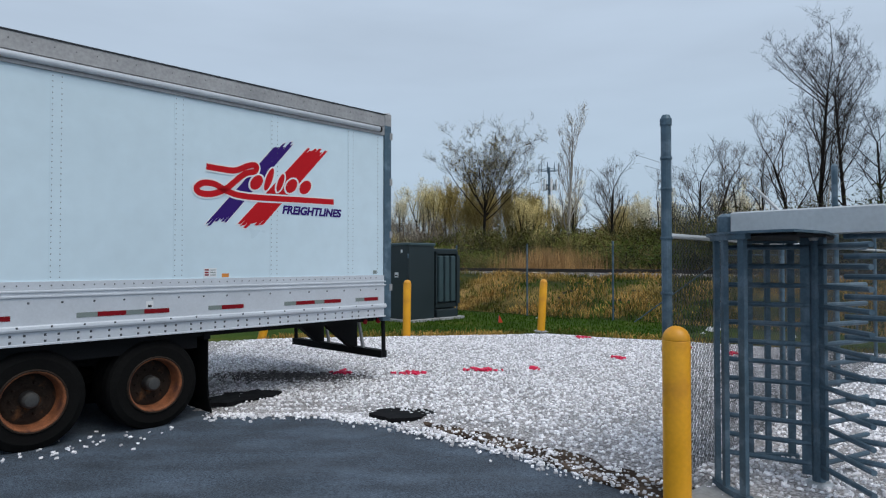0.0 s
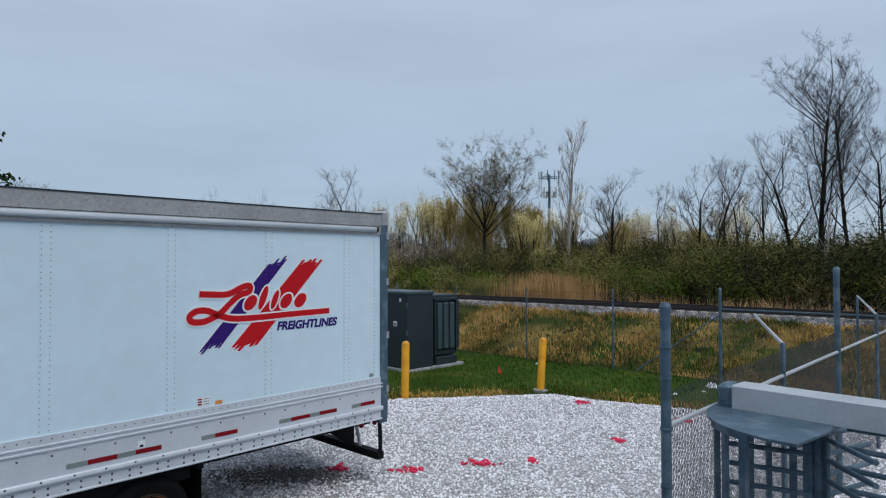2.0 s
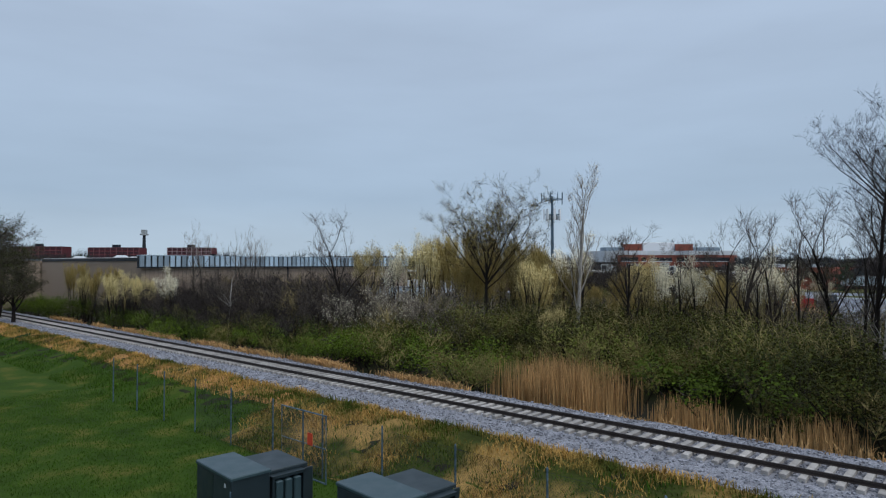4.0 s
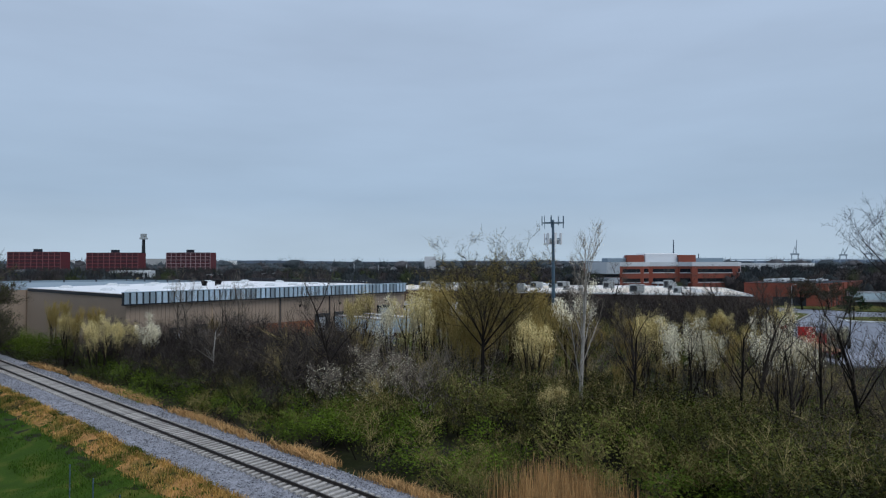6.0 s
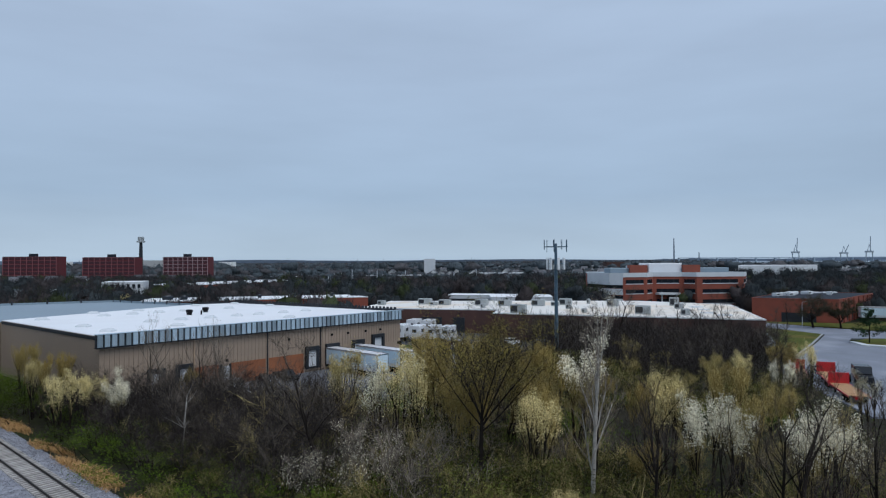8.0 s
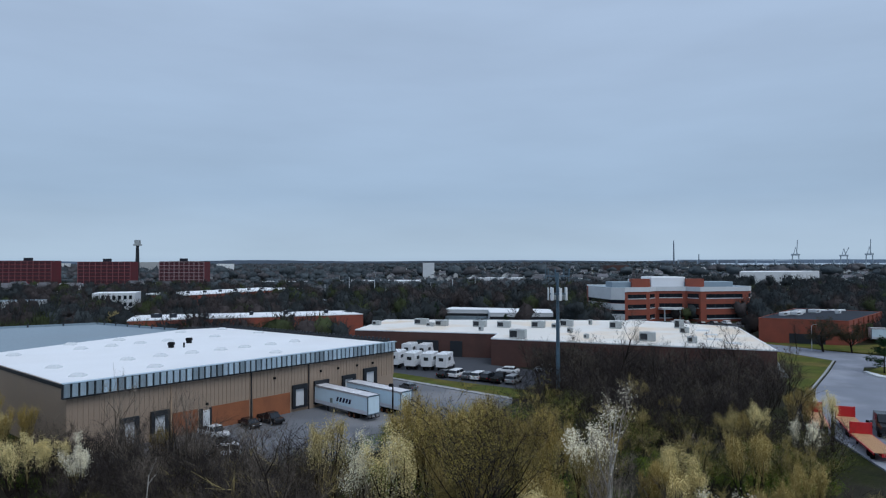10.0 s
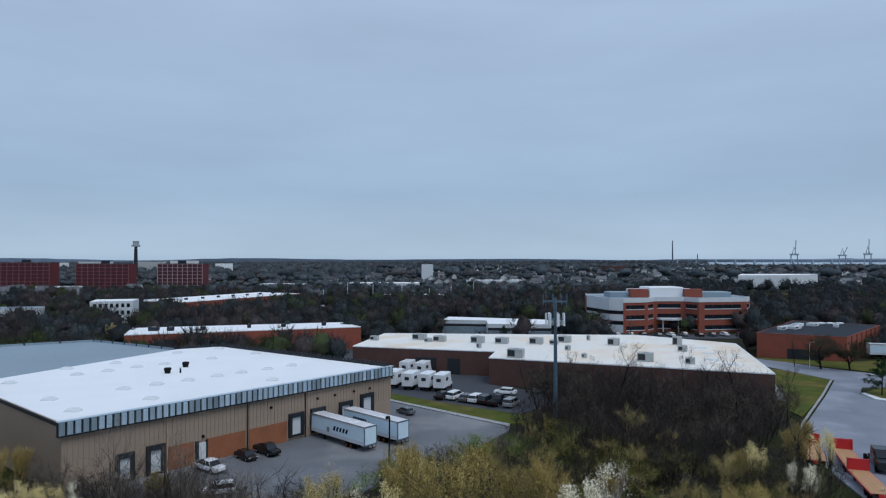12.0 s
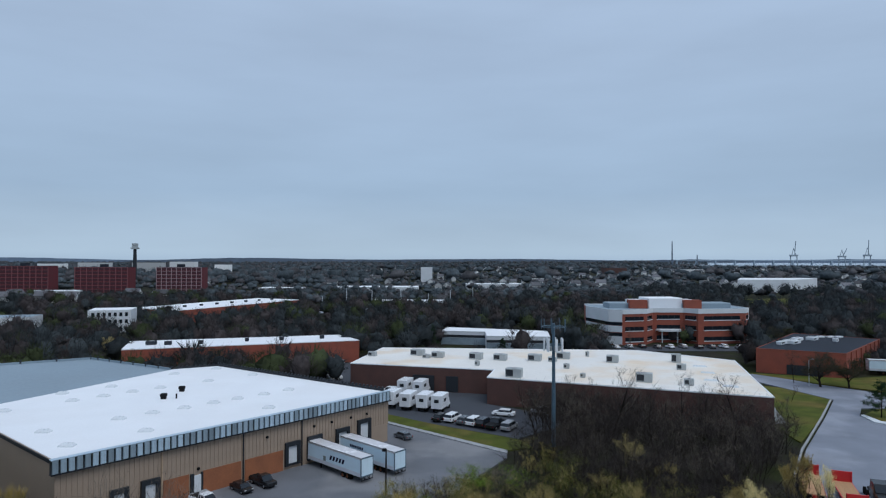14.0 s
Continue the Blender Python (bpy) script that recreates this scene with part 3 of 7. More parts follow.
def mud_flap(t, x, y):
    g = Geo().loft([[(x, y - 0.32, z), (x + 0.015, y - 0.32, z), (x + 0.015, y + 0.32, z), (x, y + 0.32, z)] for z in (0.98, 0.5)] )
    g.loft([[(x + d, y - 0.31, z), (x + 0.015 + d, y - 0.31, z), (x + 0.015 + d, y + 0.31, z), (x + d, y + 0.31, z)] for z, d in ((0.5, 0), (0.25, -0.02), (0.07, -0.06))])
    part("mud_flap", g, RUBBER, t, "black rubber mud flap")


def trailer(m, label, length=16.1, logo=True, near=True):
    """A box trailer: x forward from the rear face, its seen side at y = 0 and the other at -2.6."""
    t = thing("semi_trailer", m, label, "semi trailer")
    W, Z0, P0, P1, R = 2.6, 1.06, 1.68, 3.80, 4.12
    part("body", Geo().box(0.06, length, -W + 0.012, -0.012, Z0 + 0.1, R - 0.06), WHITEPAINT, t, "white painted aluminium side panels")
    rings = []
    for x in (0.04, length):
        rings.append([(x, -W * k / 8, R - 0.05 + 0.05 * math.sin(math.pi * k / 8)) for k in range(9)] + [(x, -W, R - 0.1), (x, 0, R - 0.1)])
    part("roof_panel", Geo().loft(rings), ROOFSKIN, t, "dull white roof skin with pale worn patches")
    for sgn, y in ((1, 0.0), (-1, -W)):
        s = lambda a: y + sgn * a
        top = Geo()
        top.loft([[(x, s(a), z) for a, z in [(-0.02, R - 0.01), (0.012, R - 0.012), (0.014, 3.93), (-0.02, 3.92)]] for x in (0.03, length)])
        top.loft([[(x, s(a), z) for a, z in [(-0.02, 3.921), (0.012, 3.921), (0.012, 3.80), (-0.02, 3.80)]] for x in (0.05, length)])
        part("top_rail", top, ALUDARK, t, "grey riveted top rail")
        gut = [(0.010, 3.905), (0.034, 3.91), (0.052, 3.895), (0.058, 3.872), (0.05, 3.85), (0.032, 3.838), (0.010, 3.842)]
        part("rain_gutter", Geo().loft([[(x, s(a), z) for a, z in gut] for x in (0.20, length)]), ALU, t, "pale rounded rain gutter", True)
        part("gutter_end", Geo().loft([[(x, s(a), z) for a, z in gut] for x in (0.165, 0.198)]), RUBBER, t, "black gutter end plug")
        part("roof_edge", Geo().box(0.03, length, s(-0.05 if sgn > 0 else -0.02), s(0.02 if sgn > 0 else -0.05), R - 0.012, R + 0.004), FASCIADARK, t, "dark sealant along the roof edge")
        low = Geo()
        for prof in ([(-0.02, 1.69), (0.008, 1.69), (0.010, 1.605), (0.022, 1.60), (0.022, 1.585), (0.010, 1.58), (0.010, 1.555), (0.026, 1.55), (0.026, 1.535), (0.012, 1.53), (0.012, 1.26), (-0.02, 1.26)],
                     [(-0.02, 1.262), (0.02, 1.262), (0.038, 1.25), (0.042, 1.225), (0.036, 1.205), (0.014, 1.195), (-0.02, 1.195)],
                     [(-0.02, 1.197), (0.010, 1.197), (0.010, 1.085), (0.022, 1.08), (0.022, 1.065), (-0.02, 1.06)]):
            low.loft([[(x, s(a), z) for a, z in prof] for x in (0.06, length)])
        part("bottom_rail", low, ALU, t, "riveted aluminium bottom rail")
        if not near or sgn < 0:
            continue
        rv = Geo()
        dot = lambda x, z, r, a=0.012: rv.loft([[(x - r, s(a), z - r), (x + r, s(a), z - r), (x + r, s(a), z + r), (x - r, s(a), z + r)],
                                               [(x - r / 2, s(a + 0.007), z - r / 2), (x + r / 2, s(a + 0.007), z - r / 2), (x + r / 2, s(a + 0.007), z + r / 2), (x - r / 2, s(a + 0.007), z + r / 2)]])
        for k in range(5):
            for dx in (-0.042, 0.042):
                for j in range(36):
                    dot(0.72 + 1.265 * k + dx, P0 + 0.05 + 0.058 * j, 0.006, -0.012)
        for j in range(36):
            dot(0.20, P0 + 0.05 + 0.058 * j, 0.0055, -0.012)
        for j in range(64):
            x = 0.25 + 0.1 * j
            dot(x, 1.65, 0.007, 0.008)
            if j % 2:
                dot(x, 4.04, 0.0045, 0.013)
            if j % 3 == 0:
                dot(x, 1.48, 0.010)
        for j in range(22):
            for dx in (0, 0.12):
                for z in (1.105, 1.165):
                    dot(0.28 + 0.3 * j + dx, z, 0.0115, 0.010)
            dot(0.35 + 0.3 * j, 1.245, 0.010, 0.040)
        tagged(part("rivets", rv, RIVET, t, "rows of dark rivets and bolts"), kind="stuff")
        for k in range(5):
            part("panel_seam", Geo().box(0.66 + 1.265 * k, 0.78 + 1.265 * k, s(-0.013), s(-0.009), P0, P1), WHITEPAINT, t)
        y1 = s(0.016)
        for u0, u1, red in ((4.32, 4.12, 0), (4.12, 3.83, 1), (3.83, 3.64, 0), (3.64, 3.36, 1), (2.89, 2.72, 0), (2.72, 2.43, 1), (1.84, 1.66, 0), (1.66, 1.36, 1), (1.36, 1.2, 0), (1.2, 0.91, 1), (0.64, 0.48, 0), (0.48, 0.21, 1),
                            (5.4, 5.2, 0), (5.2, 4.9, 1), (6.4, 6.1, 1), (7.4, 7.1, 1)):
            part("reflector", Geo().box(u1, u0, s(0.008), y1, 1.315, 1.365), REDTAPE if red else GREYTAPE, t, "red reflective strip" if red else "silver reflective strip")
        if logo:
            part("decal", Geo().box(2.78, 2.94, s(-0.013), s(-0.008), 1.70, 1.81), DECALWHITE, t, "small white label with red marks")
            for z in (1.73, 1.76, 1.79):
                part("decal_mark", Geo().box(2.88, 2.93, s(-0.009), s(-0.005), z - 0.008, z + 0.008), REDTAPE, t)
                part("decal_mark", Geo().box(2.79, 2.86, s(-0.009), s(-0.005), z - 0.005, z + 0.003), GREYTAPE, t)
            part("decal", Geo().box(2.62, 2.71, s(-0.013), s(-0.008), 1.70, 1.745), DECALORANGE, t, "small orange label")
            part("decal", Geo().box(3.54, 3.62, s(0.008), s(0.015), 1.375, 1.45), DECALWHITE, t, "small white label with a dark mark")
            part("decal_mark", Geo().box(3.56, 3.60, s(0.013), s(0.018), 1.385, 1.41), BLACKSTEEL, t)
            part("decal", Geo().box(0.22, 0.29, s(-0.013), s(-0.008), 1.71, 1.76), GREYTAPE, t)
    # rear frame
    fr = Geo()
    for y0, y1 in ((-0.13, 0.014), (-W - 0.014, -W + 0.13)):
        fr.box(-0.05, 0.085, y0, y1, 1.05, R - 0.02)
    fr.box(-0.05, 0.1, -W, 0, R - 0.22, R + 0.005)
    fr.box(-0.05, 0.1, -W, 0, 1.0, 1.2)
    part("rear_frame", fr, GALV, t, "grey steel rear door frame")
    part("corner_cap", Geo().bevel_box(-0.06, 0.09, -0.1, 0.02, R - 0.17, R + 0.02, 0.015), ALUDARK, t)
    part("rear_header", Geo().bevel_box(-0.055, 0.0, -W, 0.0, R, R + 0.045, 0.012), ALU, t, "pale raised lip over the rear doors")
    for y0 in (-W + 0.14, -W / 2 + 0.01):
        part("door", Geo().box(-0.045, -0.01, y0, y0 + 1.15, 1.2, R - 0.23), WHITEPAINT, t)
    for z in (1.5, 2.3, 3.1, 3.8):
        part("hinge", Geo().box(-0.075, -0.02, -0.06, 0.018, z - 0.05, z + 0.05), ALUDARK, t)
    # underride guard
    part("bumper", Geo().box(-0.07, 0.05, -2.5, -0.1, 0.43, 0.54), BLACKSTEEL, t, "black steel underride bumper")
    for y in (-0.85, -1.75):
        part("bumper_bracket", Geo().loft([[(x, yy, z) for x, z in ((-0.05, 0.5), (0.03, 0.5), (0.75, 1.06), (-0.05, 1.06))] for yy in (y + 0.06, y - 0.06)]), BLACKSTEEL, t)
        part("bumper_bracket", Geo().tube([(0.0, y + 0.28, 0.5), (0.0, y + 0.12, 1.05)], 0.03, 6), ALUDARK, t)
    for y in (-0.12, -2.48):
        part("bumper_post", Geo().tube([(-0.02, y, 0.45), (0.0, y + 0.02, 0.75), (0.02, y + 0.02, 1.08)], 0.035, 6), BLACKSTEEL, t)
    for x in (0.10, 0.36):
        part("tail_light", Geo().lathe([(0.04, 0), (0.04, 0.02), (0.03, 0.03)], 12, pose(x, -0.12, 1.0, -90, 0, 0)), REDTAPE, t, "round red marker light")
        part("light_bracket", Geo().box(x - 0.012, x + 0.012, -0.15, -0.12, 1.0, 1.08), BLACKSTEEL, t)
    # running gear
    part("slider_frame", Geo().box(2.9, 5.6, -2.0, -1.8, 0.72, 1.06).box(2.9, 5.6, -0.8, -0.6, 0.72, 1.06).box(2.95, 5.5, -2.45, -0.15, 0.86, 1.055), BLACKSTEEL, t)
    for x in (3.47, 4.68):
        part("axle", Geo().tube([(x, -2.3, 0.505), (x, -0.3, 0.505)], 0.075, 10), BLACKSTEEL, t)
        wheel(t, x, -0.06, 1)
        wheel(t, x, -W + 0.06, -1)
    for y in (-0.4, -W + 0.4):
        mud_flap(t, 2.84, y)
        part("flap_hanger", Geo().box(2.82, 2.9, y - 0.33, y + 0.33, 0.96, 1.06), BLACKSTEEL, t)
    part("floor_frame", Geo().box(0.2, length - 0.3, -W + 0.2, -0.1, 1.0, 1.12), BLACKSTEEL, t)
    for y in (-0.6, -2.0):
        part("landing_leg", Geo().box(length - 3.1, length - 2.95, y - 0.07, y + 0.07, 0.05, 1.1).box(length - 3.2, length - 2.85, y - 0.14, y + 0.14, 0.0, 0.05), BLACKSTEEL, t)
    return t


T_ROT = math.degrees(math.atan2(-TR_DIR.y, -TR_DIR.x))
near_trailer = trailer(pose(TR_CORNER.x, TR_CORNER.y, 0, 0, 0, T_ROT) @ Matrix.Diagonal((1, 1, 1.012, 1)), "white box semi trailer with red and blue logo on asphalt")
far_corner = Vector((-5.7, 11.25, 0))
trailer(pose(far_corner.x, far_corner.y, 0, 0, 0, T_ROT), "plain white box semi trailer parked beside another", logo=False, near=False)


def logo_on(t):
    """Two brush strokes, a red swash with a row of slanting dabs, and the word under it."""
    def ragged(pts, mat, label, y0, y1):
        part("brush_stroke", flat_shape(pts, y0, y1), mat, t, label)

    def brush(a, b, c, d, seed, grow=0.0):
        """A slanting band from the edge a-b up to the edge c-d, both ends frayed along the stroke."""
        r = random.Random(seed)
        a, b, c, d = (Vector(q) for q in (a, b, c, d))
        u, w = (c - a).normalized(), (b - a).normalized()
        a, c, b, d = a - w * grow, c - w * grow, b + w * grow, d + w * grow
        pts = []
        for p, q, e in ((c, d, u), (b, a, -u)):
            n = 6
            for k in range(n):
                out = r.uniform(-0.05, 0.07) + grow
                for f in (k / n, (k + 0.72) / n):
                    pts.append(p.lerp(q, f) + e * (out + r.uniform(-0.015, 0.015)))
                if k < n - 1:
                    pts.append(p.lerp(q, (k + 0.86) / n) - e * (r.uniform(0.0, 0.13) - grow))
        return [q[:] for q in pts]

    blue = ((2.94, 2.33), (2.62, 2.41), (1.98, 3.39), (1.69, 3.45), 4)
    red = ((2.56, 2.32), (2.13, 2.38), (1.47, 3.43), (1.14, 3.41), 9)
    ragged(brush(*blue, 0.02), DECALWHITE, "pale edge of the stroke", -0.012, -0.0095)
    ragged(brush(*red, 0.02), DECALWHITE, "pale edge of the stroke", -0.012, -0.0085)
    ragged(brush(*blue), LOGOBLUE, "indigo brush stroke", -0.012, -0.007)
    ragged(brush(*red), LOGORED, "red brush stroke", -0.012, -0.006)
    swash = [(2.92, 3.02), (2.75, 3.01), (2.55, 3.01), (2.36, 3.09), (2.26, 3.10), (2.27, 3.03), (2.40, 2.99), (2.52, 2.90), (2.66, 2.78), (2.84, 2.70), (3.00, 2.70), (3.04, 2.76), (2.96, 2.82), (2.82, 2.82), (2.68, 2.76), (2.50, 2.71), (2.2, 2.70), (1.6, 2.715), (1.03, 2.725)]
    part("swash", stroke(Geo(), swash, 0.115, -0.012, -0.0045), DECALWHITE, t, "pale edge of the swash")
    part("swash", stroke(Geo(), swash, 0.075, -0.012, -0.003), LOGORED, t, "looping red swash")
    def oval(x, z, rx, rz):
        return [(x + rx * math.cos(q) - 0.35 * rz * math.sin(q), z + rz * math.sin(q)) for q in (2 * math.pi * i / 20 for i in range(20))]

    for k, (rx, rz) in enumerate(((0.085, 0.095), (0.05, 0.15), (0.045, 0.12), (0.085, 0.095), (0.09, 0.095))):
        x, z = (2.25, 2.07, 1.90, 1.73, 1.51)[k], 2.795 + rz
        part("dab", flat_shape(oval(x, z, rx + 0.022, rz + 0.022), -0.012, -0.002), DECALWHITE, t)
        part("dab", flat_shape(oval(x, z, rx, rz), -0.012, -0.0005), LOGORED, t, "slanting red oval dab")
    cu = bpy.data.curves.new("word", "FONT")
    cu.body, cu.size, cu.extrude = "FREIGHTLINES", 0.148, 0.002
    cu.offset, cu.shear = 0.006, 0.2
    ob = new("word", cu)
    me = bpy.data.meshes.new_from_object(ob.evaluated_get(bpy.context.evaluated_depsgraph_get()))
    bpy.data.objects.remove(ob)
    w = max(v.co.x for v in me.vertices)
    part("word", me, LOGOBLUE, t, "dark blue lettering", m=Matrix.Translation((1.87, -0.008, 2.52)) @ Matrix.Rotation(math.pi, 4, "Z") @ Matrix.Rotation(math.pi / 2, 4, "X") @ Matrix.Diagonal((0.98 / w, 1, 1, 1)))


logo_on(near_trailer)

# ---- bollards ----


def bollard(x, y, h, lean, label, r=0.1):
    b = thing("bollard", pose(x, y, 0.0, lean[0], lean[1], 0), label, "bollard", "yellow bollards round the lot")
    part("sleeve", Geo().lathe([(r * 0.985, -0.1), (r, 0.0), (r, h - r - 0.012), (r * 0.985, h - r - 0.006)], 24), YELLOW, b, smooth=True)
    part("dome_cap", Geo().lathe([(r * 0.985, h - r - 0.008), (r * 1.004, h - r)] + [(r * math.cos(a), h - r + r * math.sin(a)) for a in (0.35, 0.7, 1.05, 1.35, 1.53)], 24), YELLOW, b, "rounded yellow cap", True)
    return b


bollard(1.40, 4.07, 1.41, (0, 0), "bright yellow plastic bollard beside the turnstile", 0.105)
bollard(-1.32, 15.22, 1.46, (0.5, 0.8), "yellow bollard in front of the transformer")
b3 = bollard(2.20, 15.95, 1.46, (0.6, 3.2), "leaning yellow bollard at the edge of the gravel")
part("footing", Geo().lathe([(0.2, -0.1), (0.2, 0.08), (0.16, 0.1)], 14), CONCRETE, b3, "cracked concrete footing")
bollard(-4.85, 14.7, 1.45, (0, 14), "tilted yellow bollard behind the trailer")

# ---- transformers ----
XR = math.degrees(math.atan2(0.69, 0.72))


def transformer(x, y, label):
    """x along the fins, y to the back left, corner at the origin."""
    t = thing("transformer", pose(x, y, 0, 0, 0, XR) @ Matrix.Diagonal((1.07, 1, 1, 1)), label, "transformer", "pad transformers")
    part("pad", Geo().bevel_box(-0.04, 2.3, -0.04, 2.2, -0.1, 0.1, 0.02), CONCRETE, t, "concrete pad")
    part("cabinet", Geo().bevel_box(0, 1.02, 0, 2.15, 0.1, 2.46, 0.015), XGREEN, t)
    part("lid", Geo().bevel_box(-0.03, 1.05, -0.03, 2.18, 2.44, 2.52, 0.02), XFIN, t, "flat lid")
    part("door", Geo().box(-0.012, 0.0, 0.05, 1.05, 0.2, 2.38), XGREEN, t)
    part("door", Geo().box(-0.012, 0.0, 1.08, 2.1, 0.2, 2.38), XGREEN, t)
    for z in (0.45, 1.25, 2.1):
        part("hinge", Geo().box(-0.03, 0, 0.0, 0.05, z - 0.07, z + 0.07), GALV, t)
    part("warning_label", Geo().box(-0.018, -0.01, 0.5, 0.68, 1.42, 1.58), DECALWHITE, t, "white warning label")
    part("label_mark", Geo().box(-0.022, -0.017, 0.53, 0.65, 1.46, 1.50), BLACKSTEEL, t)
    part("warning_label", Geo().box(-0.018, -0.01, 0.30, 0.38, 2.2, 2.3), DECALWHITE, t, "small white label")
    part("tank", Geo().bevel_box(1.02, 2.2, 0.35, 1.95, 0.1, 2.28, 0.02), XGREEN, t)
    part("tank_lid", Geo().bevel_box(1.0, 2.28, 0.28, 2.0, 2.27, 2.36, 0.02), XGREEN, t)
    for k in range(3):
        part("fin", Geo().bevel_box(1.22 + 0.26 * k, 1.42 + 0.26 * k, 0.0, 0.34, 0.62, 2.12, 0.03), XFIN, t, "pale green cooling fin")
    part("fin_frame", Geo().box(1.12, 1.18, 0.05, 0.34, 0.45, 2.25).box(2.02, 2.08, 0.05, 0.34, 0.45, 2.25).box(1.12, 2.08, 0.05, 0.34, 2.18, 2.26).box(1.12, 2.08, 0.1, 0.34, 0.42, 0.56), XGREEN, t)
    for k in range(5):
        part("fin", Geo().bevel_box(2.2, 2.55, 0.45 + 0.3 * k, 0.5 + 0.3 * k, 0.5, 2.15, 0.015), XGREEN, t)
    part("drain_box", Geo().bevel_box(1.15, 2.05, 0.02, 0.34, 0.1, 0.36, 0.02), XGREEN, t)
    return t


transformer(-1.45, 18.9, "dark green pad-mounted transformer with pale cooling fins")
transformer(-5.7, 20.7, "dark green pad-mounted transformer near the railway fence")

# ---- chain-link fences ----


def chain_link(g, p0, p1, z0, z1, cell, r, base=None):
    """Woven wire as real zigzag wires; neighbours hook into one another."""
    p0, p1 = Vector((*p0, 0)), Vector((*p1, 0))
    d, L = (p1 - p0).normalized(), (p1 - p0).length
    nrm = Vector((-d.y, d.x, 0))
    n, rows = int(L / cell), int((z1 - z0) / (cell * 0.5))
    for i in range(n):
        ring0 = None
        for j in range(rows + 1):
            a = (i + (0.5 if j % 2 else 0.0)) * cell
            p = p0 + d * a + nrm * (0.004 if j % 2 else -0.004)
            zb = base(p.x, p.y) if base else 0.0
            c = (p.x, p.y, zb + z0 + j * cell * 0.5)
            k = len(g.v)
            g.v += [(c[0] + d.x * r, c[1] + d.y * r, c[2]), (c[0] + nrm.x * r, c[1] + nrm.y * r, c[2] + r), (c[0] - d.x * r, c[1] - d.y * r, c[2] - r * 0.3)]
            if ring0 is not None:
                for q in range(3):
                    s = (q + 1) % 3
                    g.f.append((ring0 + q, ring0 + s, k + s, k + q))
            ring0 = k
        ring0 = None
        for j in range(rows + 1):
            a = (i + (1.0 if j % 2 == 0 else 0.5)) * cell
            p = p0 + d * a + nrm * (-0.004 if j % 2 else 0.004)
            zb = base(p.x, p.y) if base else 0.0
            c = (p.x, p.y, zb + z0 + j * cell * 0.5)
            k = len(g.v)
            g.v += [(c[0] + d.x * r, c[1] + d.y * r, c[2]), (c[0] + nrm.x * r, c[1] + nrm.y * r, c[2] + r), (c[0] - d.x * r, c[1] - d.y * r, c[2] - r * 0.3)]
            if ring0 is not None:
                for q in range(3):
                    s = (q + 1) % 3
                    g.f.append((ring0 + q, ring0 + s, k + s, k + q))
            ring0 = k


def post(parent, x, y, h, r, cap=True, z=0.0):
    p = part("post", Geo().tube([(x, y, z - 0.3), (x, y, z + h)], r, 14), GALV, parent, smooth=False)
    if cap:
        part("post_cap", Geo().lathe([(r * 1.12, 0), (r * 1.12, 0.05), (r * 0.7, 0.085)], 14, pose(x, y, z + h - 0.03)), GALV, p, "domed metal cap")
    return p


FD = Vector((0.690, 0.724))
F0 = Vector((1.41, 4.29))
at = lambda s: (F0 + FD * s)[:]
yard_fence = thing("chain_link_fence", pose(0, 0, 0), "tall galvanised chain-link fence beside the turnstile", "fence")
for s in (0.0, 5.75, 11.6):
    x, y = at(s)
    p = post(yard_fence, x, y, 3.05 if s < 1 else 3.3, 0.042)
    for z in (0.3, 0.75, 1.2, 1.65, 2.1, 2.5, 2.75):
        part("tension_band", Geo().lathe([(0.047, z - 0.012), (0.049, z), (0.047, z + 0.012)], 14, pose(x, y, 0)), GALV, p)
for s in (3.1, 8.7):
    x, y = at(s)
    p = post(yard_fence, x, y, 2.5, 0.03, False)
    part("barb_arm", Geo().tube([(x, y, 2.48), (x - 0.28, y + 0.1, 2.82)], [0.022, 0.014], 8), GALVLIGHT, p, "bent arm for barbed wire")
x0, y0 = at(0)
x1, y1 = at(11.6)
part("top_rail", Geo().tube([(x0, y0, 2.12), (x1, y1, 2.12)], 0.022, 10), GALVLIGHT, yard_fence, "pale top rail")
g = Geo()
chain_link(g, at(0.05), at(5.7), 0.04, 2.42, 0.062, 0.0043)
part("wire_mesh", g, WIRE, yard_fence, "woven wire mesh")
g = Geo()
chain_link(g, at(5.8), at(11.5), 0.04, 2.42, 0.08, 0.003)
part("wire_mesh", g, WIRE, yard_fence)
g = Geo()
for z, off in ((2.58, 0.08), (2.7, 0.17), (2.8, 0.26)):
    for a, b in ((0.0, 2.9), (2.9, 5.75), (5.75, 8.7), (8.7, 11.6)):
        pa, pb = at(a), at(b)
        g.tube([(pa[0] - off * 0.9, pa[1] + off * 0.35, z), ((pa[0] + pb[0]) / 2 - off * 0.9, (pa[1] + pb[1]) / 2 + off * 0.35, z - 0.03), (pb[0] - off * 0.9, pb[1] + off * 0.35, z)], 0.0016, 4)
part("barbed_wire", g, WIRE, yard_fence)

